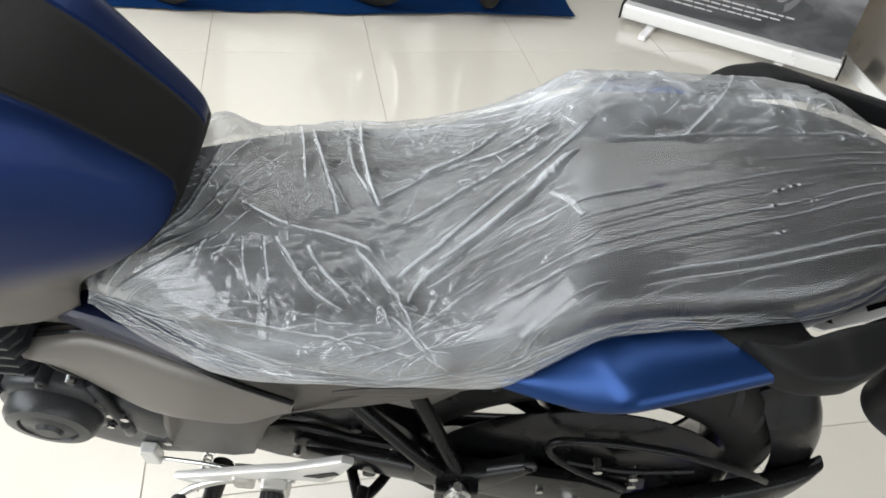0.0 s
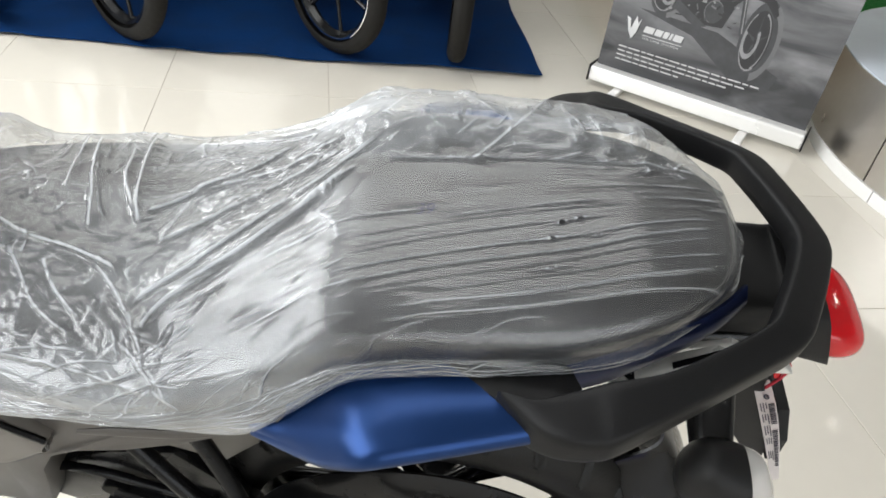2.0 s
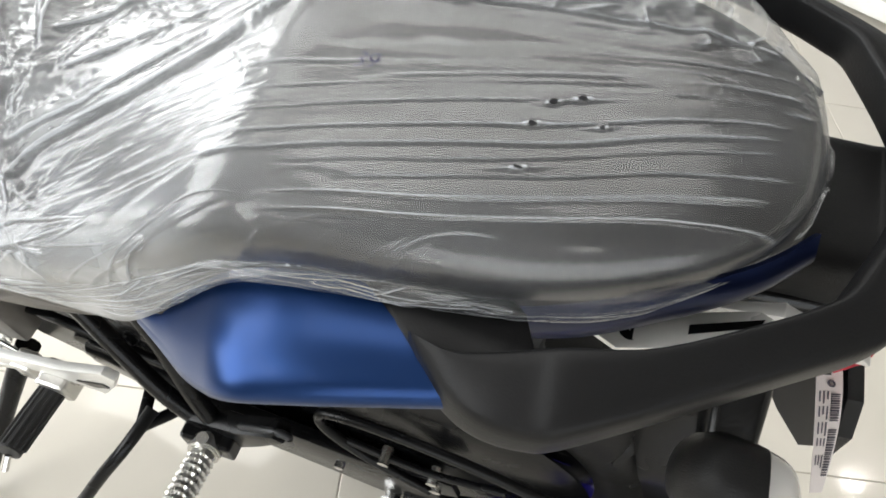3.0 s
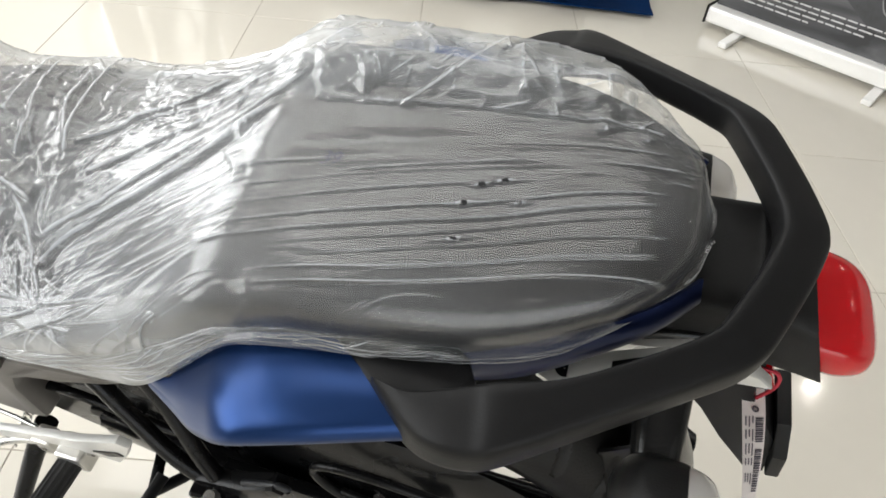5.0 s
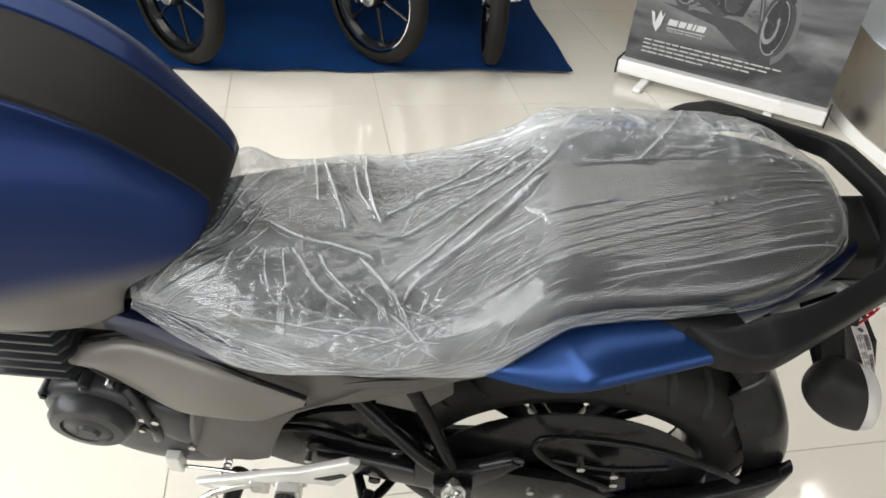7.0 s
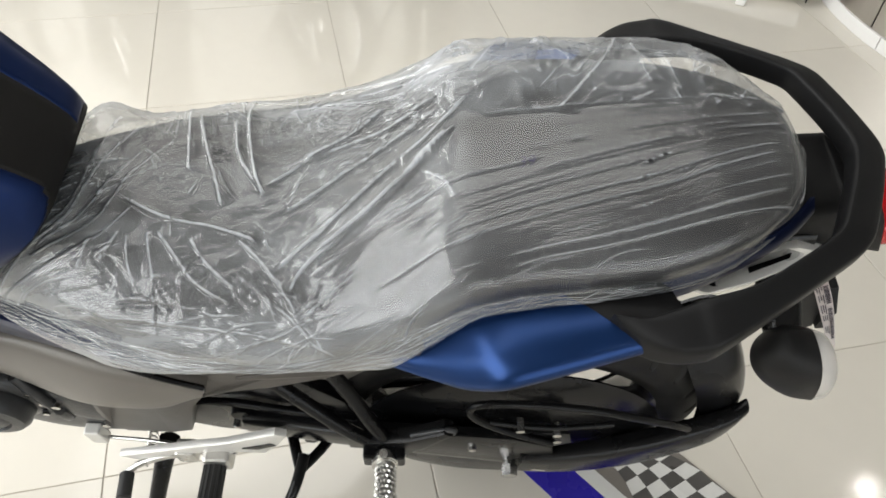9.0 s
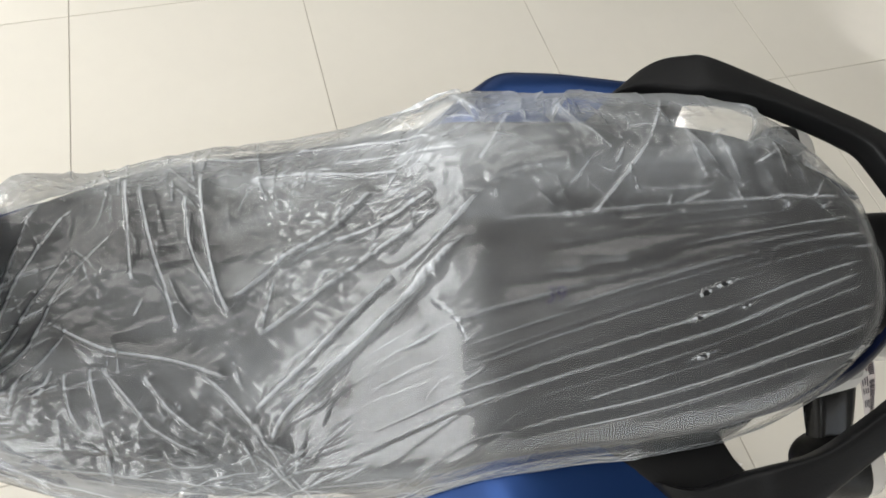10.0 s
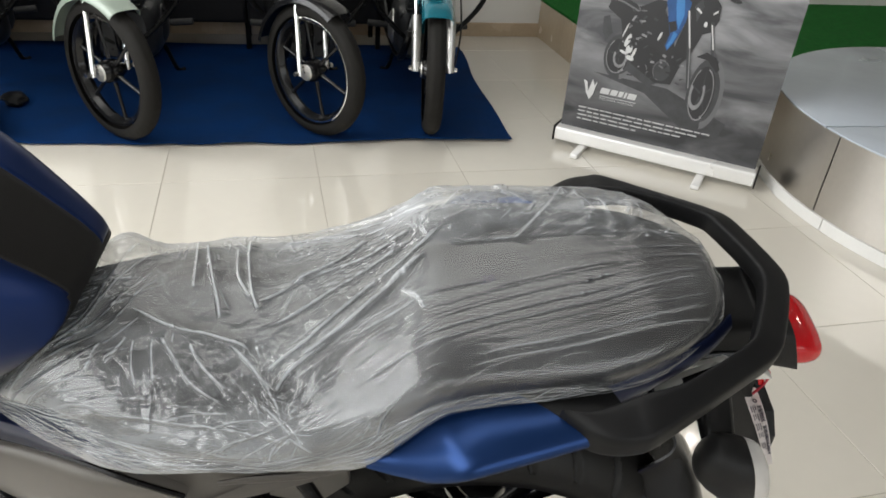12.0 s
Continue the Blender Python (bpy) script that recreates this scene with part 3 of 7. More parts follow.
# local x runs along the stripes, local y across them
slab("blue_stripe", [(-0.135, 0.0), (0.5, 0.0), (0.5, 0.073), (-0.115, 0.073)], "z", 0.0005, 0.0015, BLUE_VINYL, decal, "", 0)
slab("white_stripe", [(-0.115, 0.0735), (0.5, 0.0735), (0.5, 0.104), (-0.105, 0.104)], "z", 0.0005, 0.0015, WHITE_VINYL, decal, "", 0)
slab("grey_field", [(-0.105, 0.1045), (0.5, 0.1045), (0.44, 0.16), (0.345, 0.225), (0.30, 0.25), (0.26, 0.256), (-0.06, 0.256)], "z", 0.0005, 0.0015, GREY_VINYL, decal, "", 0)
for i in range(9):
    for j in range(4):
        def wave(a, b):
            s = a / 9
            width = 0.016 + 0.036 * min(1, 1.8 * s)
            mid = 0.160 + 0.035 * s + 0.012 * math.sin(6 * s)
            return (0.02 + 0.24 * s + 0.010 * (b - 2) * (0.3 + s), mid + (b - 2) * width / 1.35)
        quad = [wave(i, j), wave(i + 1, j), wave(i + 1, j + 1), wave(i, j + 1)]
        v = [(p[0], p[1], 0.0032) for p in quad] + [(p[0], p[1], 0.0022) for p in quad]
        mesh_part("chequer", v, [(0, 1, 2, 3), (7, 6, 5, 4), (0, 4, 5, 1), (1, 5, 6, 2), (2, 6, 7, 3), (3, 7, 4, 0)], WHITE_VINYL if (i + j) % 2 else CHECK_DARK, decal, "", False)

# ---- the motorcycle: local x runs to its tail, y to its far side, z up along its leaning mid-plane ----
PSI, PHI = radians(-12.5), radians(13.0)
ax = Vector((math.cos(PSI), math.sin(PSI), 0))
ay = Vector((-math.sin(PSI) * math.cos(PHI), math.cos(PSI) * math.cos(PHI), math.sin(PHI)))
az = ax.cross(ay)
BIKE_POSE = Matrix.Translation((0.0717, 0.6802, 0.0)) @ Matrix((ax, ay, az)).transposed().to_4x4()
bike = empty("motorcycle", BIKE_POSE, "blue and black motorcycle leaning on its side stand", "motorcycle")


def warp(ob, fn):
    for v in ob.data.vertices:
        v.co = fn(*v.co)
    return ob


def loft(name, sections, n_long, n_round, mat, parent, label="", closed=True, auto=40, caps=True):
    """A skin through sections of equal point counts, smoothed both ways."""
    secs = [spline(s, n_round, closed) for s in sections]
    cols = [spline([s[k] for s in secs], n_long) for k in range(n_round)]
    v = [cols[k][i] for i in range(n_long) for k in range(n_round)]
    f = grid_faces(n_long, n_round, False, closed)
    if closed and caps:
        f += [tuple(range(n_round)), tuple((n_long - 1) * n_round + k for k in range(n_round))]
    return mesh_part(name, v, f, mat, parent, label, True, auto)


def rounded(cx, cy, cz, hy, hz, power=3.0, n=20, tilt=0.0):
    """A rounded-rectangle section square to x."""
    out = []
    for k in range(n):
        a = 2 * math.pi * k / n
        c, s = math.cos(a), math.sin(a)
        out.append((cx + tilt * hz * math.copysign(abs(s) ** (2 / power), s), cy + hy * math.copysign(abs(c) ** (2 / power), c), cz + hz * math.copysign(abs(s) ** (2 / power), s)))
    return out


# -- seat
SEAT_X = [-0.585, -0.56, -0.50, -0.42, -0.34, -0.27, -0.20, -0.15, -0.128, -0.115, -0.095, -0.06, 0.0, 0.06, 0.11, 0.15, 0.176, 0.19]
SEAT_TOP = [0.780, 0.798, 0.815, 0.818, 0.818, 0.822, 0.846, 0.871, 0.8835, 0.8885, 0.892, 0.898, 0.907, 0.913, 0.917, 0.916, 0.911, 0.895]
SEAT_WIDE = [0.080, 0.086, 0.105, 0.134, 0.149, 0.154, 0.152, 0.144, 0.140, 0.137, 0.134, 0.130, 0.126, 0.118, 0.101, 0.076, 0.048, 0.016]
SEAT_EDGE = [0.735, 0.740, 0.752, 0.756, 0.760, 0.768, 0.792, 0.822, 0.838, 0.846, 0.852, 0.860, 0.869, 0.877, 0.884, 0.890, 0.892, 0.890]
SEAT_ROUND = [1.8, 1.8, 1.8, 1.75, 1.75, 1.9, 2.5, 3.0, 3.2, 3.2, 3.2, 3.2, 2.8, 2.6, 2.6, 2.6, 2.6, 2.6]
SEAT_LOW = [0.70, 0.70, 0.69, 0.68, 0.69, 0.70, 0.725, 0.76, 0.775, 0.782, 0.79, 0.80, 0.812, 0.825, 0.838, 0.848, 0.855, 0.86]


def seat_section(x, v, puff=0.0, low=None):
    """Points of the seat's skin: v from -1 (near side, bottom) over 0 (top) to 1."""
    top, wide, edge = hermite(SEAT_X, SEAT_TOP, x), hermite(SEAT_X, SEAT_WIDE, x), hermite(SEAT_X, SEAT_EDGE, x)
    bottom = hermite(SEAT_X, SEAT_LOW, x) if low is None else low
    t = np.abs(v)
    power = hermite(SEAT_X, SEAT_ROUND, x)
    th = np.clip(t / 0.72, 0, 1) * math.pi / 2
    y = (wide + puff) * np.sin(th) ** (2 / power)
    z = edge + (top + puff - edge) * np.cos(th).clip(0, 1) ** (2 / power)
    s = np.clip((t - 0.72) / 0.28, 0, 1)
    y = y - 0.012 * s ** 1.5 * (puff == 0)
    z = np.where(t > 0.72, edge - (edge - bottom) * s, z)
    return np.stack([x + 0 * t, np.sign(v) * y, z], -1)


xs = np.concatenate([np.linspace(-0.585, 0.15, 90), 0.15 + 0.04 * np.sin(np.linspace(0.05, 1, 16) * math.pi / 2)])
vs = np.linspace(-1, 1, 61)
g = np.array([seat_section(np.full_like(vs, x), vs) for x in xs])
mesh_part("seat", g.reshape(-1, 3), grid_faces(len(xs), len(vs)) + [tuple(range(len(vs))), tuple((len(xs) - 1) * len(vs) + k for k in range(len(vs)))], VINYL, bike, "black vinyl dual seat", True, 60)

# -- fuel tank: half sections from its top line down its side, from the rear lip forward
TANK = [
    [(-0.476, 0, 0.868), (-0.478, 0.035, 0.865), (-0.484, 0.062, 0.857), (-0.503, 0.084, 0.838), (-0.54, 0.093, 0.808), (-0.588, 0.09, 0.764), (-0.606, 0.088, 0.715)],
    [(-0.481, 0, 0.889), (-0.483, 0.036, 0.888), (-0.49, 0.064, 0.881), (-0.514, 0.089, 0.855), (-0.552, 0.101, 0.815), (-0.6, 0.099, 0.765), (-0.618, 0.095, 0.712)],
    [(-0.512, 0, 0.925), (-0.513, 0.04, 0.924), (-0.518, 0.07, 0.916), (-0.54, 0.099, 0.888), (-0.58, 0.114, 0.828), (-0.626, 0.112, 0.765), (-0.64, 0.104, 0.705)],
    [(-0.58, 0, 0.987), (-0.58, 0.046, 0.986), (-0.584, 0.086, 0.978), (-0.6, 0.122, 0.927), (-0.636, 0.134, 0.846), (-0.67, 0.13, 0.765), (-0.68, 0.112, 0.7)],
    [(-0.68, 0, 1.032), (-0.68, 0.052, 1.031), (-0.682, 0.1, 1.023), (-0.69, 0.148, 0.957), (-0.71, 0.16, 0.865), (-0.73, 0.148, 0.772), (-0.735, 0.12, 0.7)],
    [(-0.82, 0, 1.057), (-0.82, 0.055, 1.056), (-0.82, 0.108, 1.048), (-0.82, 0.16, 0.974), (-0.825, 0.172, 0.875), (-0.83, 0.155, 0.778), (-0.83, 0.125, 0.7)],
    [(-0.96, 0, 1.047), (-0.96, 0.05, 1.046), (-0.96, 0.095, 1.038), (-0.96, 0.138, 0.964), (-0.96, 0.145, 0.87), (-0.96, 0.13, 0.78), (-0.96, 0.105, 0.7)],
]
NL, NR = 56, 40
half = [spline(s, NR) for s in TANK]
tank = np.array([spline([h[k] for h in half], NL) for k in range(NR)]).transpose(1, 0, 2)
full = np.concatenate([(tank * (1, -1, 1))[:, ::-1], tank[:, 1:]], axis=1)
rows_n, cols_n = full.shape[:2]
mid = NR - 1


def spine_reach(i):
    return 10 + int(round(5 * math.exp(-i / 3.0)))


skin = {"body": [], "spine": []}
for i, q in enumerate(grid_faces(rows_n, cols_n)):
    r, k = divmod(i, cols_n - 1)
    off = abs(k + 0.5 - mid)
    skin["spine" if off < spine_reach(r) * (0.5 if k > mid and r > 3 else 1.0) or r < 1 else "body"].append(q)
pts = full.reshape(-1, 3)


def pick(faces):
    used = sorted({i for q in faces for i in q})
    at = {i: n for n, i in enumerate(used)}
    return [pts[i] for i in used], [tuple(at[i] for i in q) for q in faces]


front_cap = [tuple((rows_n - 1) * cols_n + k for k in range(cols_n))]
v, f = pick(skin["body"] + front_cap)
tank_ob = mesh_part("fuel_tank", v, f, TANK_FADE, bike, "dark blue metallic fuel tank", True, 35)
v, f = pick(skin["spine"])
spine_ob = mesh_part("tank_cover", v, f, SPINE, bike, "matt black cover along the tank's top", True, 35)
for o in (tank_ob, spine_ob):
    so = o.modifiers.new("thickness", "SOLIDIFY")
    so.thickness, so.offset = 0.004, -1
# rear face of the tank, tucked over the seat's nose
lip = [full[0, k] for k in range(0, cols_n, 3)]
inner = [p * (1, 0.9, 1) + np.array((-0.045, 0, -0.02)) for p in lip]
mesh_part("tank_rim", lip + inner, grid_faces(2, len(lip)), SPINE, bike, "", True)


def mirror_part(fn):
    for side in (-1, 1):
        fn(side)


# -- blue side panels under the pillion seat
PANEL_IN = [(-0.178, -0.151, 0.758), (-0.145, -0.143, 0.784), (-0.112, -0.134, 0.817), (-0.088, -0.130, 0.833), (-0.060, -0.127, 0.841), (-0.032, -0.124, 0.845)]
PANEL_OUT = [(-0.176, -0.155, 0.760), (-0.146, -0.171, 0.776), (-0.113, -0.190, 0.805), (-0.080, -0.201, 0.838), (-0.030, -0.191, 0.852), (0.033, -0.175, 0.864)]


def bent(pts, n):
    """Points along a line that bends shortly at its corners."""
    p = np.array(pts, float)
    at = np.concatenate([[0], np.cumsum(np.linalg.norm(np.diff(p, axis=0), axis=1))])
    u = np.linspace(0, at[-1], n * 4)
    line = np.stack([np.interp(u, at, p[:, k]) for k in range(3)], -1)
    pad = np.concatenate([np.repeat(line[:1], 9, 0), line, np.repeat(line[-1:], 9, 0)])
    line[1:-1] = np.stack([np.convolve(pad[:, k], np.ones(19) / 19, "valid") for k in range(3)], -1)[1:-1]
    return line[np.linspace(0, n * 4 - 1, n).round().astype(int)]


def side_panel(side):
    a, b = bent(PANEL_IN, 40), bent(PANEL_OUT, 40)
    rows = []
    for n, (p, q) in enumerate(zip(a, b)):
        drop = (0.25 + 0.75 * ramp_up(4, 20, n)) * 0.020
        swell = 0.003 * (1 - (n / 39) ** 2)
        row = [p + (q - p) * t + np.array((0, 0, swell * math.sin(math.pi * t ** 1.4) - 0.45 * drop * t ** 5)) for t in np.linspace(0, 1, 16)]
        row += [q + np.array((0, dy, -drop * dz)) for dy, dz in ((-0.0016, 0.62), (-0.0022, 0.80), (-0.0010, 0.94), (0.003, 1.03))]
        rows.append(row)
    gr = np.array(rows) * (1, -side, 1)
    panel = shell("side_panel", gr, 0.003 * (-1 if side > 0 else 1), BLUE, bike, "satin blue side panel", 60)
    edge = [r[-1] + np.array((0, 0.006, -0.004)) for r in rows][3:]
    edge = [np.array(p) * (1, -1 if side > 0 else 1, 1) for p in edge]
    tube("edge_trim", edge, 0.0055, TAUPE, panel, "dark grey lower edge", 8, up=(0, 1, 0))


mirror_part(side_panel)

# -- grab rail, one loop round the tail
RAIL_OUT = [(0.014, -0.164), (0.036, -0.182), (0.054, -0.190), (0.074, -0.191), (0.092, -0.186), (0.142, -0.155), (0.188, -0.125), (0.212, -0.109), (0.224, -0.097), (0.232, -0.083), (0.249, -0.045), (0.260, -0.014), (0.262, 0.0)]
RAIL_IN = [(0.006, -0.155), (0.030, -0.160), (0.052, -0.155), (0.068, -0.150), (0.082, -0.147), (0.118, -0.138), (0.162, -0.113), (0.184, -0.098), (0.194, -0.089), (0.201, -0.076), (0.217, -0.042), (0.227, -0.014), (0.229, 0.0)]
RAIL_Z = [0.853, 0.859, 0.865, 0.870, 0.876, 0.885, 0.892, 0.895, 0.897, 0.898, 0.898, 0.898, 0.898]


def rail_sections():
    out = []
    for k, (o, i, z) in enumerate(zip(RAIL_OUT, RAIL_IN, RAIL_Z)):
        out.append((np.array((*o, z - 0.004)), np.array((*i, z + 0.004)), k))
    return out


def rail_ring(o, i, thick, n=16):
    c, d = (o + i) / 2, (o - i) / 2
    ring = []
    for k in range(n):
        a = 2 * math.pi * k / n
        cc, ss = math.cos(a), math.sin(a)
        ring.append(c + d * math.copysign(abs(cc) ** 0.34, cc) + np.array((0, 0, thick * math.copysign(abs(ss) ** 0.46, ss))))
    return ring


half_rail = [rail_ring(o, i, 0.0135 + 0.0030 * (k < 5)) for o, i, k in rail_sections()]
other = [[p * (1, -1, 1) for p in ring] for ring in half_rail[-2::-1]]
loft("grab_rail", half_rail + other, 110, 28, BLACK_SATIN, bike, "satin black cast grab rail", True, 50)
# flat plate from which each arm grows, running under the seat's edge
for side in (-1, 1):
    arm = slab("rail_arm", [(-0.030, 0.124 * side), (0.020, 0.120 * side), (0.052, 0.118 * side), (0.060, 0.124 * side), (0.068, 0.140 * side), (0.072, 0.153 * side), (0.045, 0.166 * side), (0.016, 0.165 * side), (-0.018, 0.136 * side)], "z", -0.014, 0.0, BLACK_SATIN, bike, "flat black plate at the rail's foot", 0.004)
    warp(arm, lambda x, y, z: (x, y, z + 0.855 + 0.16 * x - 0.10 * (abs(y) - 0.124) + 0.012 * (abs(y) > 0.15)))
# bolted lug where each arm goes under the seat
for side in (-1, 1):
    slab("rail_lug", [(-0.02, 0.128 * side), (0.055, 0.122 * side), (0.05, 0.07 * side), (-0.02, 0.08 * side)], "z", 0.822, 0.838, BLACK_SATIN, bike, "", 0.004)

# -- tail: dark blue cowl sides, black deck, red lamp
for side in (-1, 1):
    top = [(0.030, -0.112, 0.852), (0.08, -0.104, 0.868), (0.125, -0.092, 0.882), (0.16, -0.074, 0.893), (0.185, -0.05, 0.898)]
    low = [(0.045, -0.110, 0.803), (0.09, -0.104, 0.822), (0.135, -0.090, 0.852), (0.165, -0.075, 0.872), (0.186, -0.055, 0.884)]
    a, b = spline(top, 24), spline(low, 24)
    gr = np.array([[p + (q - p) * t + np.array((0, -0.006 * math.sin(math.pi * t), 0)) for t in np.linspace(0, 1, 8)] for p, q in zip(a, b)]) * (1, -side, 1)
    shell("tail_side", gr, 0.004, BLUE_DARK, bike, "dark blue tail cowl side", 60)
loft("tail_deck", [rounded(0.06, 0, 0.830, 0.064, 0.020, 4), rounded(0.13, 0, 0.845, 0.058, 0.026, 4), rounded(0.19, 0, 0.846, 0.051, 0.030, 4.5), rounded(0.225, 0, 0.845, 0.050, 0.034, 5), rounded(0.250, 0, 0.843, 0.050, 0.038, 5, tilt=-0.45), rounded(0.282, 0, 0.838, 0.052, 0.036, 5, tilt=-0.45)], 30, 32, BLACK_PLASTIC, bike, "black plastic tail deck")
loft("under_tail", [rounded(0.00, 0, 0.775, 0.080, 0.022, 4), rounded(0.08, 0, 0.788, 0.072, 0.022, 4), rounded(0.16, 0, 0.802, 0.060, 0.022, 4), rounded(0.23, 0, 0.812, 0.052, 0.018, 4)], 24, 28, UNDER, bike, "black plastic tray under the tail")
lens = loft("tail_light", [rounded(0.274, 0, 0.829, 0.044, 0.020, 4, tilt=-0.45), rounded(0.293, 0, 0.828, 0.046, 0.020, 4, tilt=-0.40), rounded(0.310, 0, 0.827, 0.043, 0.018, 3.5, tilt=-0.3), rounded(0.321, 0, 0.824, 0.036, 0.014, 3, tilt=-0.2), rounded(0.326, 0, 0.821, 0.025, 0.007, 2.5)], 24, 32, RED_LENS, bike, "glossy red tail lamp lens")
for side in (-1, 1):
    rb = slab("rail_bracket", [(0.103, side * 0.092), (0.116, side * 0.101), (0.150, side * 0.098), (0.184, side * 0.090), (0.194, side * 0.080), (0.182, side * 0.071), (0.150, side * 0.074), (0.112, side * 0.080)], "z", -0.005, 0.0, ALLOY_WHITE, bike, "pale grey metal rail bracket", 0.0015)
    warp(rb, lambda x, y, z: (x, y, z + 0.811 + 0.55 * (x - 0.117)))
    lathe("bracket_hole", [(0.0005, 0.0), (0.0062, 0.0), (0.0070, 0.0006)], FRAME, rb, "", 20, (0.121, side * 0.089, 0.8145), "z")
    slot = slab("bracket_slot", [(0.150, side * 0.089), (0.182, side * 0.082), (0.184, side * 0.077), (0.150, side * 0.083)], "z", 0.0002, 0.001, FRAME, rb, "", 0)
    warp(slot, lambda x, y, z: (x, y, z + 0.811 + 0.55 * (x - 0.117)))
    slab("tail_bracket", [(0.10, 0.806), (0.20, 0.836), (0.250, 0.820), (0.262, 0.810), (0.22, 0.804), (0.13, 0.792)], "y", side * 0.052, side * 0.064, ALLOY_WHITE, bike, "pale grey metal bracket", 0.002)

# number plate hanger
hanger = slab("plate_hanger", [(0.17, 0.83), (0.262, 0.815), (0.275, 0.74), (0.317, 0.672), (0.332, 0.608), (0.320, 0.598), (0.275, 0.655), (0.245, 0.70), (0.20, 0.75)], "y", -0.034, 0.034, BLACK_PLASTIC, bike, "black plastic number plate hanger", 0.004)
slab("plate_holder", [(-0.026, 0.012), (0.026, 0.012), (0.044, -0.018), (0.038, -0.072), (-0.038, -0.072), (-0.044, -0.018)], "x", -0.006, 0.006, BLACK_PLASTIC, hanger, "", 0.002).matrix_local = pose(0.320, 0, 0.682, 0, -14, 0)
slab("reflector", [(-0.032, 0.012), (0.032, 0.012), (0.032, -0.012), (-0.032, -0.012)], "x", 0, 0.008, RED_LENS, hanger, "small red reflector", 0.002).matrix_local = pose(0.272, 0, 0.765, 0, -25, 0)


def turn_signal(side):
    sig = loft("turn_signal", [rounded(0.164, -0.143, 0.760, 0.006, 0.008, 2), rounded(0.169, -0.143, 0.759, 0.017, 0.023, 2.2), rounded(0.182, -0.144, 0.756, 0.026, 0.037, 2.3, tilt=-0.1), rounded(0.201, -0.146, 0.750, 0.030, 0.045, 2.4, tilt=-0.2), rounded(0.222, -0.147, 0.745, 0.029, 0.047, 2.6, tilt=-0.3)], 24, 28, BLACK_PLASTIC, bike, "black indicator housing with clear lens")
    ln = loft("lens", [rounded(0.2225, -0.147, 0.745, 0.0285, 0.0465, 2.6, tilt=-0.3), rounded(0.233, -0.147, 0.743, 0.027, 0.044, 2.6, tilt=-0.3), rounded(0.241, -0.147, 0.741, 0.023, 0.039, 2.5, tilt=-0.3), rounded(0.246, -0.147, 0.740, 0.013, 0.026, 2.2, tilt=-0.3)], 16, 28, CLEAR_LENS, sig, "clear ribbed lens")
    stem = loft("stem", [[(x, y, z) for x, y, z in ((0.176, -0.03, 0.80), (0.21, -0.03, 0.80), (0.21, -0.03, 0.83), (0.176, -0.03, 0.83))], [(0.178, -0.09, 0.780), (0.208, -0.09, 0.780), (0.208, -0.09, 0.81), (0.178, -0.09, 0.81)], [(0.182, -0.125, 0.768), (0.208, -0.125, 0.768), (0.208, -0.128, 0.79), (0.182, -0.128, 0.79)]], 14, 20, UNDER, sig, "")
    for o in (sig, ln):
        warp(o, lambda x, y, z: (x + 0.005, y, z + 0.010))
    if side > 0:
        for o in (sig, ln, stem):
            warp(o, lambda x, y, z: (x, -y, z))
            o.data.flip_normals()


mirror_part(turn_signal)

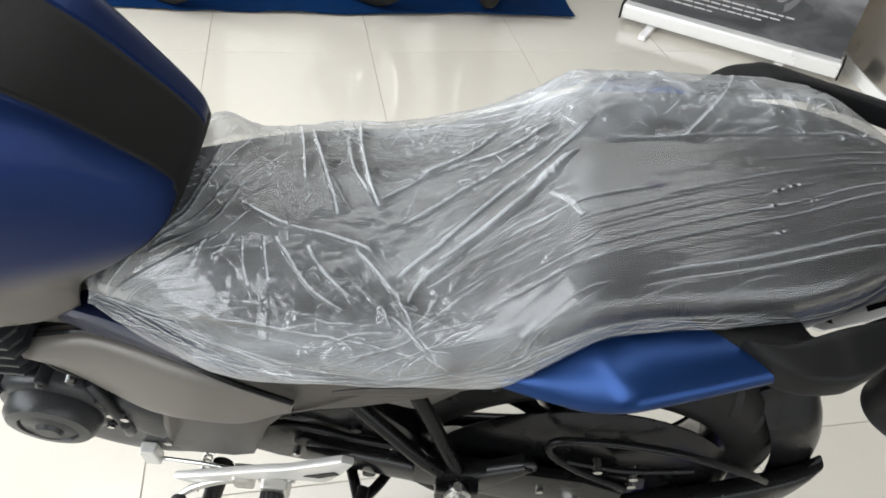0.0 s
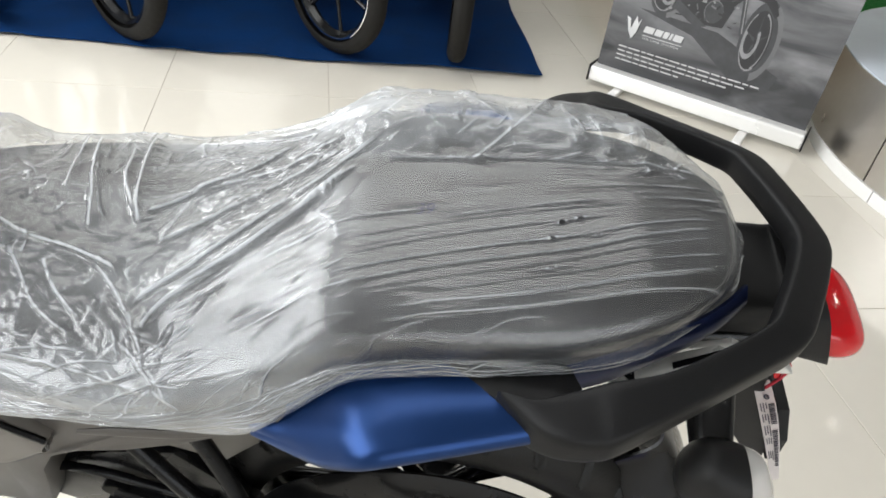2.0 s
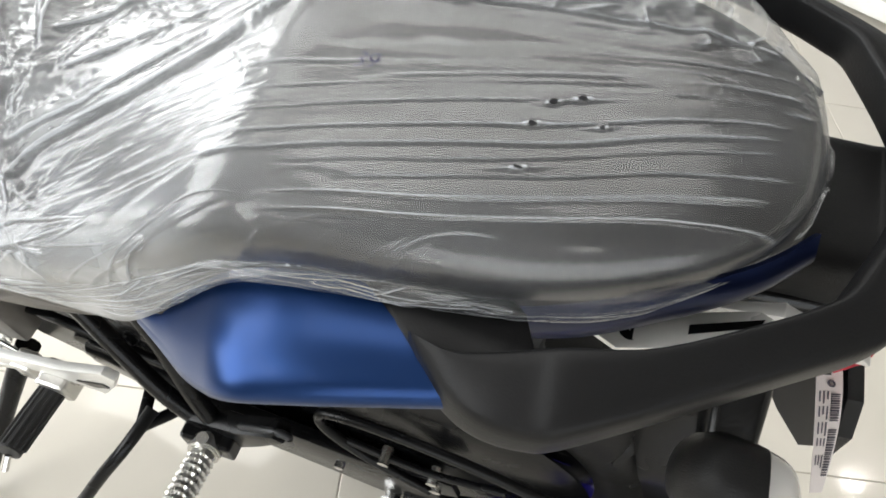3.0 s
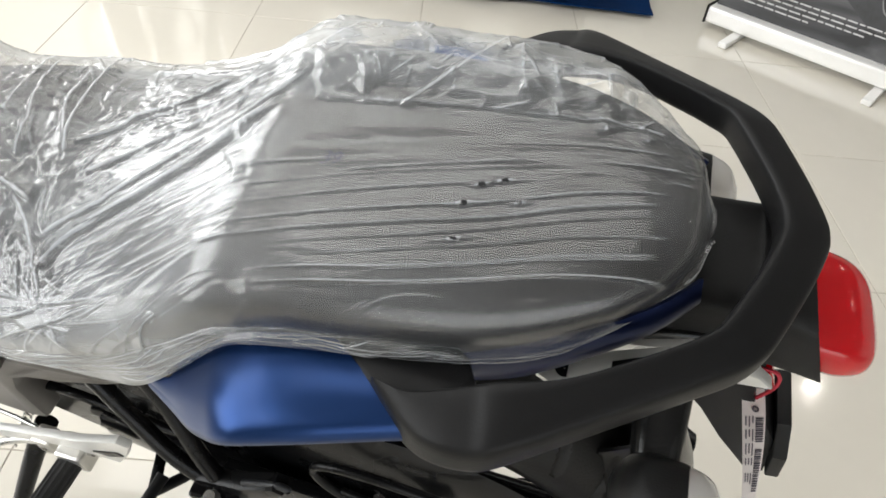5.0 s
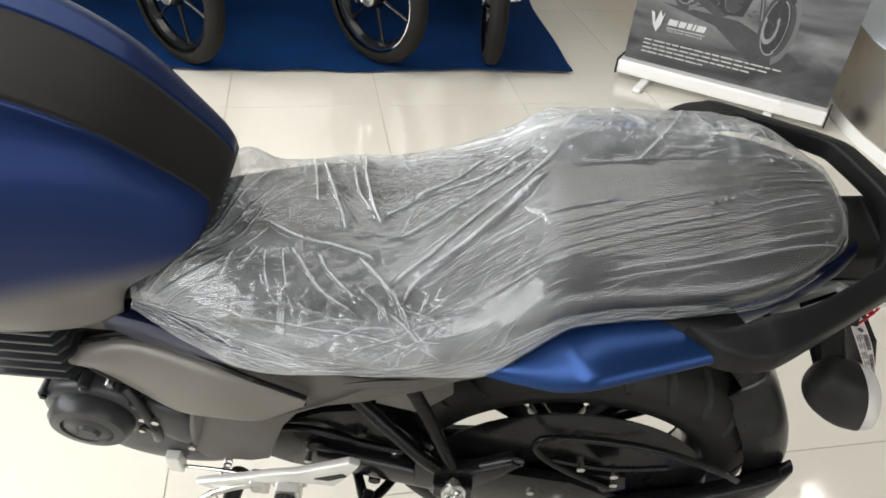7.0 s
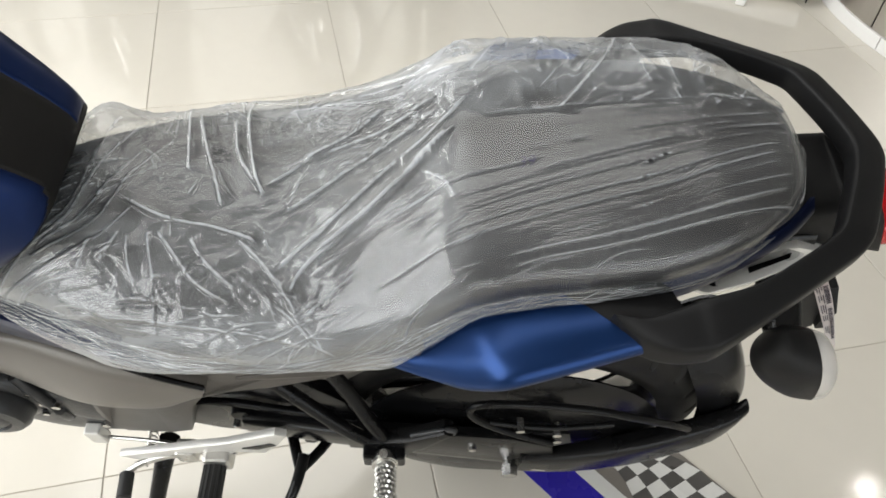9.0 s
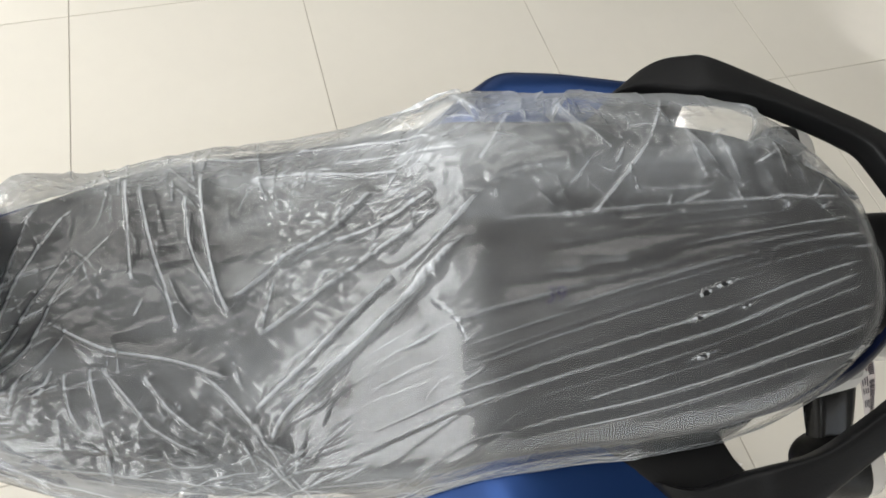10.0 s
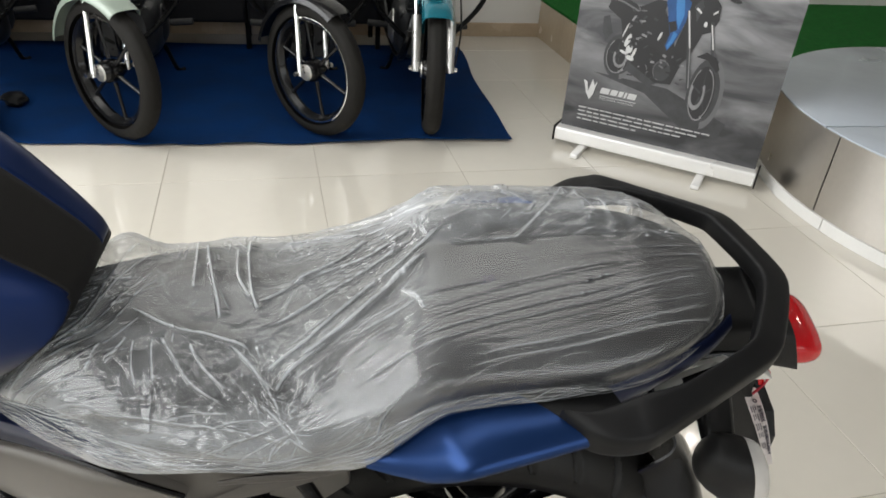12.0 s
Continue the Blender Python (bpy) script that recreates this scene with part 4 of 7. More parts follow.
# -- frame covers on each side
def side_covers(side):
    sgn = -side

    def shaped(ob, fn):
        warp(ob, lambda x, y, z: (x, sgn * fn(x, y, z), z))
        if sgn < 0:
            ob.data.flip_normals()
        return ob
    cover = slab("frame_cover", [(-0.60, 0.665), (-0.50, 0.700), (-0.42, 0.724), (-0.33, 0.736), (-0.25, 0.745), (-0.17, 0.776), (-0.095, 0.806), (-0.105, 0.775), (-0.165, 0.752), (-0.205, 0.716), (-0.25, 0.682), (-0.315, 0.640), (-0.365, 0.618), (-0.405, 0.58), (-0.43, 0.53), (-0.455, 0.44), (-0.468, 0.392), (-0.50, 0.368), (-0.575, 0.352), (-0.588, 0.39), (-0.575, 0.47), (-0.560, 0.53), (-0.60, 0.60)], "y", 0.0, 0.05, TAUPE, bike, "dark taupe plastic frame cover", 0.007)
    shaped(cover, lambda x, y, z: -(0.148 - y - max(0, 0.70 - z) * 0.09 - max(0, -0.40 - x) * (0.40 if z > 0.56 else 0.06) + max(0, x + 0.2) * 0.25 * (z > 0.7)))
    ridge = [(-0.34, 0.690), (-0.30, 0.702), (-0.24, 0.716), (-0.18, 0.744)]
    tube("cover_rib", [np.array((x, sgn * -(0.150), z)) for x, z in ridge], [0.003, 0.006, 0.006, 0.003], TAUPE, cover, "", 8, smooth_n=14, flat=0.6, up=(0, 1, 0))
    scoop_top = [(-0.715, 0.072, 0.596), (-0.66, 0.080, 0.630), (-0.610, 0.087, 0.650), (-0.53, 0.112, 0.662), (-0.46, 0.134, 0.661), (-0.415, 0.144, 0.655), (-0.385, 0.146, 0.642)]
    scoop_low = [(-0.705, 0.074, 0.588), (-0.66, 0.088, 0.583), (-0.62, 0.100, 0.560), (-0.567, 0.117, 0.548), (-0.508, 0.131, 0.566), (-0.448, 0.140, 0.577), (-0.390, 0.146, 0.632)]
    a, b = spline(scoop_top, 44), spline(scoop_low, 44)
    rows = []
    for p, q in zip(a, b):
        row = [p + np.array((0, -0.018, -0.002)), p + np.array((0, -0.004, 0.001))]
        dome = 0.012 - 0.007 * float(ramp_up(-0.50, -0.39, p[0]))
        row += [p + (q - p) * t + np.array((0, dome * math.sin(math.pi * t) ** 0.7, 0)) for t in np.linspace(0.02, 0.98, 14)]
        row += [q + np.array((0, -0.004, -0.001)), q + np.array((0, -0.018, 0.002))]
        rows.append(row)
    face = np.array(rows)
    face[..., 1] += 0.007 - 0.009 * ramp_up(-0.52, -0.40, face[..., 0])
    gr = face * (1, sgn * -1, 1)
    scoop = shell("side_scoop", gr, 0.003 if sgn > 0 else -0.003, GREY_COVER, bike, "silver grey side scoop", 45)
    # black tube along the outline stands in for the shaded gap
    rim = [p + np.array((0, -0.001, 0.003)) for p in a[::2]] + [p + np.array((0, -0.001, -0.003)) for p in b[::-2]]
    tube("scoop_rim", [np.array((x, -sgn * y, z)) for x, y, z in rim], 0.0035, FRAME, scoop, "black line put in for the shade in the gap round the scoop", 6, up=(0, 1, 0))
    line = [face[k, m] for k, m in ((20, 12), (26, 12), (32, 12), (37, 11), (39, 9), (39, 7), (37, 5))]
    tube("crease_line", [np.array((x, -sgn * (y + 0.0005), z)) for x, y, z in line], 0.0018, GREY_COVER, scoop, "", 6, smooth_n=24, up=(0, 1, 0))
    strip = slab("tank_side_cover", [(-0.72, 0.702), (-0.62, 0.712), (-0.58, 0.720), (-0.52, 0.724), (-0.45, 0.712), (-0.415, 0.704), (-0.46, 0.692), (-0.53, 0.682), (-0.61, 0.668), (-0.70, 0.672)], "y", 0.0, 0.03, BLUE_DARK, bike, "dark blue cover below the tank", 0.004)
    shaped(strip, lambda x, y, z: -(0.152 - y - max(0, -0.42 - x) * 0.30))


mirror_part(side_covers)

# -- rear wheel
AXLE, WHEEL_R = (-0.014, 0.0, 0.310), 0.310
wheel = empty("rear_wheel")
wheel.parent = bike


def tyre_skin(radius, half, centre, n_a=900, n_c=40, groove=0.0070, pattern=26):
    v = []
    for a in range(n_a):
        w = 2 * math.pi * a / n_a
        for k in range(n_c):
            s = -1 + 2 * k / (n_c - 1)
            th = s * math.pi * 0.62
            y = half * math.sin(th) if abs(th) < math.pi / 2 else half * math.copysign(1 - 0.25 * (abs(th) - math.pi / 2), th)
            r = radius - half * 0.95 * (1 - math.cos(th))
            cut = float(ramp_up(0.84, 0.96, math.sin(pattern * w + 5 * abs(s)))) * float(ramp_up(0.08, 0.14, abs(s)) * (1 - ramp_up(0.56, 0.64, abs(s))))
            r -= groove * cut
            v.append((centre[0] + r * math.cos(w), centre[1] + y, centre[2] + r * math.sin(w)))
    return v, grid_faces(n_a, n_c, True)


v, f = tyre_skin(WHEEL_R, 0.065, AXLE)
mesh_part("tyre", v, f, RUBBER, wheel, "wide black tyre with slanted grooves", True, 25)
lathe("rim", [(0.226, -0.050), (0.229, -0.055), (0.221, -0.050), (0.205, -0.030), (0.200, 0), (0.205, 0.030), (0.221, 0.050), (0.229, 0.055), (0.226, 0.050)], BLACK_GLOSS, wheel, "gloss black alloy rim", 64, AXLE)
lathe("hub", [(0.012, -0.075), (0.045, -0.072), (0.050, -0.05), (0.038, -0.03), (0.038, 0.03), (0.05, 0.05), (0.045, 0.07), (0.012, 0.075)], BLACK_GLOSS, wheel, "", 40, AXLE)
lathe("sprocket", [(0.05, -0.082), (0.098, -0.082), (0.104, -0.080), (0.098, -0.077), (0.05, -0.077)], ENGINE, wheel, "", 60, AXLE)
lathe("chain_case", [(0.04, -0.094), (0.10, -0.098), (0.180, -0.094), (0.214, -0.086), (0.226, -0.078), (0.223, -0.074), (0.04, -0.084), (0.04, -0.094)], UNDER, wheel, "", 56, AXLE)
lathe("brake_disc", [(0.065, 0.078), (0.11, 0.078), (0.11, 0.082), (0.065, 0.082), (0.065, 0.078)], STEEL, wheel, "steel brake disc", 60, AXLE)
for k in range(10):
    a = 2 * math.pi * k / 10 + (0.14 if k % 2 else -0.14)
    p = [(AXLE[0] + r * math.cos(a), 0.006 * (1 if k % 2 else -1), AXLE[2] + r * math.sin(a)) for r in (0.036, 0.10, 0.206)]
    tube("spoke", p, [0.013, 0.010, 0.014], BLACK_GLOSS, wheel, "", 8, smooth_n=8, up=(0, 1, 0))
cylinder("axle", (AXLE[0], -0.135, AXLE[2]), (AXLE[0], 0.135, AXLE[2]), 0.010, STEEL, wheel, "", sides=12)

# -- swingarm, chain guard, mudguard
for side in (-1, 1):
    y = 0.100 * side
    loft("swingarm", [rounded(-0.40, y * 0.86, 0.375, 0.018, 0.030, 4), rounded(-0.28, y * 0.95, 0.360, 0.020, 0.030, 4), rounded(-0.12, 0.104 * side, 0.330, 0.018, 0.028, 4), rounded(0.0, 0.108 * side, 0.302, 0.016, 0.026, 4), rounded(0.035, 0.108 * side, 0.298, 0.015, 0.022, 4)], 24, 24, BLACK_GLOSS, bike, "gloss black swingarm")
guard = slab("chain_guard", [(-0.25, 0.448), (-0.12, 0.435), (-0.02, 0.420), (0.04, 0.385), (0.05, 0.335), (0.03, 0.30), (-0.03, 0.315), (-0.14, 0.345), (-0.25, 0.365)], "y", -0.128, -0.112, UNDER, bike, "black plastic chain guard", 0.004)
arc = []
for t in np.linspace(math.radians(9), math.radians(48), 26):
    r = 0.346 + 0.040 * (t / 1.15) ** 2
    row = []
    for s in np.linspace(-1, 1, 17):
        w = (0.074 - 0.022 * (t / 1.05)) * (1 - 0.55 * float(ramp_up(0.58, 0.82, t)))
        rr = r - 0.068 * abs(s) ** 4
        row.append((AXLE[0] + rr * math.cos(t), w * math.sin(s * math.pi / 2), AXLE[2] + rr * math.sin(t)))
    arc.append(row)
hug = shell("mudguard", arc, 0.004, UNDER, bike, "black plastic rear mudguard", 60)
for side in (-1, 1):
    a, b = np.array((0.300, 0.088 * side, 0.345)), np.array((0.01, 0.126 * side, 0.300))
    st = loft("stay", [rounded(0.322, 0.068 * side, 0.385, 0.012, 0.034, 4), rounded(0.285, 0.086 * side, 0.366, 0.016, 0.046, 4), rounded(0.18, 0.110 * side, 0.340, 0.017, 0.048, 4), rounded(0.08, 0.122 * side, 0.320, 0.015, 0.042, 4), rounded(0.0, 0.128 * side, 0.310, 0.008, 0.030, 4)], 24, 24, UNDER, hug, "")
cylinder("axle_nut", (-0.014, -0.134, 0.310), (-0.014, -0.150, 0.310), 0.013, STEEL, bike, "bright axle nut", sides=6)
cylinder("adjuster", (0.02, -0.132, 0.300), (0.042, -0.132, 0.298), 0.006, STEEL, bike, "", sides=8)
cylinder("guard_bolt", (-0.075, -0.128, 0.385), (-0.075, -0.134, 0.385), 0.006, STEEL, bike, "", sides=8)

# -- rear frame, inner mudguard and brackets
loft("inner_mudguard", [rounded(-0.46, 0, 0.64, 0.070, 0.06, 4), rounded(-0.30, 0, 0.685, 0.060, 0.050, 4), rounded(-0.12, 0, 0.740, 0.055, 0.040, 4), rounded(0.02, 0, 0.780, 0.055, 0.035, 4), rounded(0.14, 0, 0.808, 0.060, 0.030, 4), rounded(0.22, 0, 0.82, 0.056, 0.025, 4)], 30, 28, UNDER, bike, "black under-seat mudguard")
# pivot plates behind the footrests, with bolts
for side in (-1, 1):
    pv = slab("pivot_plate", [(-0.50, 0.345), (-0.48, 0.44), (-0.385, 0.500), (-0.31, 0.52), (-0.252, 0.44), (-0.222, 0.36), (-0.24, 0.300), (-0.36, 0.290), (-0.45, 0.315)], "y", min(0.060 * side, 0.088 * side), max(0.060 * side, 0.088 * side), UNDER, bike, "black swingarm pivot plate", 0.006)
    for x, z, r in ((-0.40, 0.40, 0.017), (-0.33, 0.455, 0.008), (-0.28, 0.395, 0.007), (-0.42, 0.345, 0.006), (-0.31, 0.335, 0.006)):
        cylinder("bolt", (x, 0.086 * side, z), (x, 0.096 * side, z), r, STEEL if r < 0.0075 else FRAME, pv, "", sides=6 if r < 0.01 else 18, bevel=0.001)
    tube("hose", [(-0.47, 0.092 * side, 0.45), (-0.40, 0.098 * side, 0.465), (-0.33, 0.096 * side, 0.43), (-0.27, 0.094 * side, 0.41)], 0.006, FRAME, pv, "", 8, smooth_n=18)
FR = [[(-0.37, 0.100, 0.625), (-0.33, 0.110, 0.585), (-0.285, 0.128, 0.545), (-0.245, 0.143, 0.508), (-0.21, 0.150, 0.478), (-0.185, 0.152, 0.466)],
      [(-0.285, 0.100, 0.665), (-0.262, 0.106, 0.625), (-0.236, 0.120, 0.572), (-0.212, 0.138, 0.522), (-0.192, 0.150, 0.482)]]
for side in (-1, 1):
    for line in FR:
        tube("frame_tube", [(x, y * side, z) for x, y, z in line], 0.0095, FRAME, bike, "black steel tube", 12, smooth_n=26)
    slab("peg_bracket", [(-0.225, 0.488), (-0.165, 0.500), (-0.120, 0.535), (-0.108, 0.528), (-0.140, 0.478), (-0.165, 0.445), (-0.215, 0.440)], "y", 0.136 * side, 0.158 * side, FRAME, bike, "", 0.005)
    tube("bracket_loop", [(-0.16, 0.150 * side, 0.505), (-0.118, 0.150 * side, 0.532), (-0.108, 0.150 * side, 0.522), (-0.145, 0.150 * side, 0.497)], 0.004, ENGINE, bike, "", 8, smooth_n=16)
    peg = tube("pillion_footpeg", [(-0.193, 0.176 * side, 0.468), (-0.190, 0.22 * side, 0.483), (-0.187, 0.276 * side, 0.502)], [0.0125, 0.0125, 0.0125], ALLOY, bike, "knurled alloy pillion footpeg", 16, smooth_n=10)
    cylinder("peg_hinge", (-0.196, 0.155 * side, 0.458), (-0.193, 0.180 * side, 0.469), 0.017, ALLOY, peg, "", sides=14, bevel=0.002)
    cylinder("hinge_pin", (-0.201, 0.166 * side, 0.474), (-0.195, 0.168 * side, 0.487), 0.006, STEEL, peg, "", sides=10)
    clip = box("hinge_clevis", (-0.222, min(0.148 * side, 0.172 * side), 0.440), (-0.168, max(0.148 * side, 0.172 * side), 0.478), FRAME, peg, "", 0.004)
    if side < 0:
        for r in range(13):
            for q in range(14):
                t = (r + 0.5) / 13
                c = np.array((-0.192 + 0.005 * t, -0.183 - 0.088 * t, 0.4705 + 0.0305 * t))
                a = 2 * math.pi * (q + 0.5 * (r % 2)) / 14
                d = np.array((math.cos(a), 0.32 * math.sin(a), 0.94 * math.sin(a)))
                base, tip = c + d * 0.0118, c + d * 0.0148
                u, w = np.cross(d, (0, 1, 0)), np.array((0, 1, 0.33))
                u = u / np.linalg.norm(u) * 0.0024
                w = w / np.linalg.norm(w) * 0.0026
                quad = [base + u + w, base - u + w, base - u - w, base + u - w]
                if r == 0 and q == 0:
                    kv, kf = [], []
                n0 = len(kv)
                kv += quad + [tip]
                kf += [(n0, n0 + 1, n0 + 4), (n0 + 1, n0 + 2, n0 + 4), (n0 + 2, n0 + 3, n0 + 4), (n0 + 3, n0, n0 + 4)]
        mesh_part("knurl", kv, kf, ALLOY, peg, "", False)

# guard loop beside the wheel
loop = [(0.03, -0.135, 0.435), (-0.03, -0.132, 0.468), (-0.072, -0.128, 0.500), (-0.088, -0.124, 0.525), (-0.076, -0.122, 0.545), (-0.02, -0.124, 0.556), (0.06, -0.128, 0.552), (0.12, -0.128, 0.527), (0.18, -0.122, 0.485), (0.215, -0.116, 0.45)]
sg = tube("wheel_guard", loop, 0.0052, FRAME, bike, "black wire wheel guard", 10, smooth_n=70)
tube("guard_brace", [(-0.06, -0.127, 0.494), (0.02, -0.130, 0.485), (0.10, -0.128, 0.50)], 0.004, FRAME, sg, "", 8, smooth_n=12)
for x, z in ((-0.02, 0.49), (0.03, 0.475), (0.035, 0.447)):
    cylinder("guard_bolt", (x, -0.120, z), (x, -0.138, z), 0.006, STEEL, sg, "", sides=8)
slab("guard_plate", [(-0.01, 0.46), (0.05, 0.46), (0.06, 0.42), (0.03, 0.40)], "y", -0.130, -0.122, FRAME, sg, "", 0.002)
slab("battery_cover", [(-0.315, 0.655), (-0.21, 0.690), (-0.205, 0.58), (-0.25, 0.52), (-0.31, 0.54)], "y", -0.088, -0.072, GREY_COVER, bike, "grey inner plate", 0.004)
for side in (-1, 1):
    cylinder("shock_mount", (-0.30, 0.07 * side, 0.60), (-0.30, 0.095 * side, 0.60), 0.018, FRAME, bike, "", sides=16)

# -- engine
eng = loft("engine", [rounded(-0.79, 0, 0.44, 0.055, 0.09, 4), rounded(-0.765, 0, 0.42, 0.078, 0.125, 4), rounded(-0.68, 0, 0.40, 0.090, 0.145, 4), rounded(-0.58, 0, 0.38, 0.088, 0.13, 4), rounded(-0.48, 0, 0.39, 0.075, 0.10, 4)], 24, 32, ENGINE, bike, "black engine casing")
for side in (-1, 1):
    lathe("engine_cover", [(0.001, 0.138 * side), (0.030, 0.138 * side), (0.034, 0.135 * side), (0.036, 0.139 * side), (0.050, 0.137 * side), (0.056, 0.130 * side), (0.058, 0.113 * side), (0.066, 0.110 * side), (0.071, 0.104 * side), (0.072, 0.080 * side)], ENGINE, eng, "round black crankcase cover", 48, (-0.705, 0, 0.488))
    lathe("cover_boss", [(0.001, 0.143 * side), (0.014, 0.143 * side), (0.017, 0.140 * side), (0.019, 0.136 * side)], ENGINE, eng, "", 24, (-0.705, 0, 0.484))
    for k in range(6):
        a = radians(25 + 60 * k)
        p = (-0.705 + 0.070 * math.cos(a), 0.488 + 0.070 * math.sin(a))
        cylinder("lug", (p[0], 0.085 * side, p[1]), (p[0], 0.111 * side, p[1]), 0.0085, ENGINE, eng, "", sides=12, bevel=0.001)
        cylinder("bolt", (p[0], 0.110 * side, p[1]), (p[0], 0.115 * side, p[1]), 0.0048, STEEL if k in (0, 1, 5) else FRAME, eng, "small hexagon bolt", sides=6)
loft("sprocket_cover", [rounded(-0.640, -0.088, 0.475, 0.016, 0.040, 4), rounded(-0.615, -0.092, 0.462, 0.018, 0.052, 4), rounded(-0.580, -0.090, 0.440, 0.018, 0.054, 4), rounded(-0.560, -0.084, 0.425, 0.014, 0.044, 4)], 16, 24, ENGINE, eng, "")
for x, y, z in ((-0.641, -0.106, 0.477), (-0.619, -0.112, 0.484), (-0.660, -0.106, 0.570), (-0.584, -0.110, 0.405)):
    cylinder("bolt", (x, y + 0.006, z), (x, y - 0.006, z), 0.006, STEEL, eng, "bright hexagon bolt", sides=6)
tube("cover_rib", [(-0.650, -0.098, 0.545), (-0.634, -0.108, 0.51), (-0.628, -0.110, 0.45), (-0.640, -0.100, 0.40)], 0.008, ENGINE, eng, "", 8, smooth_n=12)
tube("breather_hose", [(-0.700, -0.085, 0.60), (-0.665, -0.100, 0.590), (-0.640, -0.094, 0.560), (-0.632, -0.075, 0.53)], 0.007, FRAME, eng, "", 10, smooth_n=14)
for k in range(7):
    z = 0.565 + 0.021 * k
    slab("cooling_fin", [(-0.83 + 0.006 * k, -0.105), (-0.715 + 0.002 * k, -0.105), (-0.705 + 0.002 * k, -0.09), (-0.705 + 0.002 * k, 0.09), (-0.715, 0.105), (-0.83 + 0.006 * k, 0.105)], "z", z, z + 0.006, ENGINE, eng, "", 0.0015)
cylinder("barrel", (-0.735, 0, 0.50), (-0.735, 0, 0.72), 0.065, ENGINE, eng, "")
box("frame_spar", (-0.80, -0.085, 0.655), (-0.58, 0.085, 0.715), TAUPE, bike, "dark taupe frame spar", 0.02)

# -- rider's footrest, gear lever, stands
plate = slab("footrest_plate", [(-0.592, 0.318), (-0.53, 0.345), (-0.467, 0.374), (-0.42, 0.392), (-0.345, 0.440), (-0.330, 0.432), (-0.347, 0.392), (-0.372, 0.350), (-0.392, 0.352), (-0.44, 0.352), (-0.495, 0.334), (-0.570, 0.300)], "y", -0.134, -0.122, ALLOY_WHITE, bike, "silver footrest hanger plate", 0.003)
slab("slot", [(-0.400, 0.376), (-0.356, 0.402), (-0.350, 0.394), (-0.378, 0.374)], "y", -0.1355, -0.1335, FRAME, plate, "", 0)
box("peg_mount", (-0.462, -0.148, 0.306), (-0.424, -0.112, 0.350), ALLOY, plate, "cast footpeg mount", 0.005)
cylinder("mount_pin", (-0.468, -0.128, 0.332), (-0.416, -0.128, 0.340), 0.006, STEEL, plate, "", sides=10)
fp = tube("footpeg", [(-0.447, -0.138, 0.325), (-0.445, -0.18, 0.334), (-0.442, -0.228, 0.346)], [0.0145, 0.0155, 0.0145], GRIP, bike, "black rubber footpeg", 20, smooth_n=10)
for q in range(14):
    a = 2 * math.pi * q / 14
    d = np.array((math.cos(a), 0, math.sin(a))) * 0.0152
    tube("rib", [np.array((-0.4465, -0.147, 0.327)) + d, np.array((-0.4425, -0.222, 0.3445)) + d], 0.0017, GRIP, fp, "", 5)
cylinder("bead", (-0.4415, -0.231, 0.343), (-0.441, -0.246, 0.332), 0.004, STEEL, fp, "", sides=8)
lev = tube("gear_lever", [(-0.490, -0.125, 0.318), (-0.53, -0.130, 0.310), (-0.565, -0.138, 0.298), (-0.588, -0.150, 0.288)], [0.007, 0.006, 0.006, 0.005], ALLOY, bike, "alloy gear lever with rubber toe piece", 10, smooth_n=14)
cylinder("toe_rubber", (-0.586, -0.150, 0.288), (-0.580, -0.190, 0.296), 0.0105, GRIP, lev, "", sides=16, bevel=0.002)
tube("link_rod", [(-0.500, -0.118, 0.328), (-0.56, -0.108, 0.316), (-0.622, -0.100, 0.300)], 0.0032, STEEL, lev, "thin steel link rod", 8)
box("link_joint", (-0.645, -0.108, 0.292), (-0.622, -0.090, 0.338), ALLOY_WHITE, lev, "", 0.003)
box("pivot_boss", (-0.505, -0.138, 0.306), (-0.476, -0.112, 0.345), ALLOY, lev, "", 0.005)
ss = tube("side_stand", [(-0.535, -0.095, 0.285), (-0.550, -0.130, 0.245), (-0.575, -0.19, 0.165), (-0.60, -0.262, 0.075)], [0.016, 0.014, 0.012, 0.012], FRAME, bike, "black side stand, folded out", 12, smooth_n=18)
tube("spring", [np.array((-0.545, -0.128, 0.305)) + t * np.array((-0.02, -0.052, -0.075)) + 0.0062 * np.array((math.cos(80 * t), 0.5 * math.sin(80 * t), 0.7 * math.sin(80 * t))) for t in np.linspace(0, 1, 150)], 0.0016, STEEL, ss, "bright coil spring", 6)
slab("foot", [(-0.635, -0.300), (-0.57, -0.300), (-0.57, -0.245), (-0.635, -0.245)], "z", -0.004, 0.004, FRAME, ss, "", 0.002)
ss.children[-1].matrix_local = Matrix.Translation((0, 0, 0.0 + 0.0665)) @ Matrix.Translation((0, -0.27, 0)) @ Matrix.Rotation(-PHI, 4, "X") @ Matrix.Translation((0, 0.27, 0))
cs = tube("stand_tang", [(-0.318, -0.130, 0.335), (-0.328, -0.180, 0.330), (-0.350, -0.215, 0.300), (-0.372, -0.245, 0.262)], [0.009, 0.008, 0.008, 0.008], FRAME, bike, "black centre stand lever", 10, smooth_n=14)
tube("stand_leg", [(-0.345, -0.088, 0.32), (-0.335, -0.115, 0.325), (-0.322, -0.152, 0.332)], 0.008, FRAME, cs, "", 8, smooth_n=8)
tube("stand_leg", [(-0.285, -0.092, 0.30), (-0.300, -0.12, 0.315), (-0.322, -0.152, 0.332)], 0.008, FRAME, cs, "", 8, smooth_n=8)
tube("stand_bar", [(-0.315, -0.10, 0.30), (-0.315, 0.10, 0.30)], 0.010, FRAME, cs, "", 10)

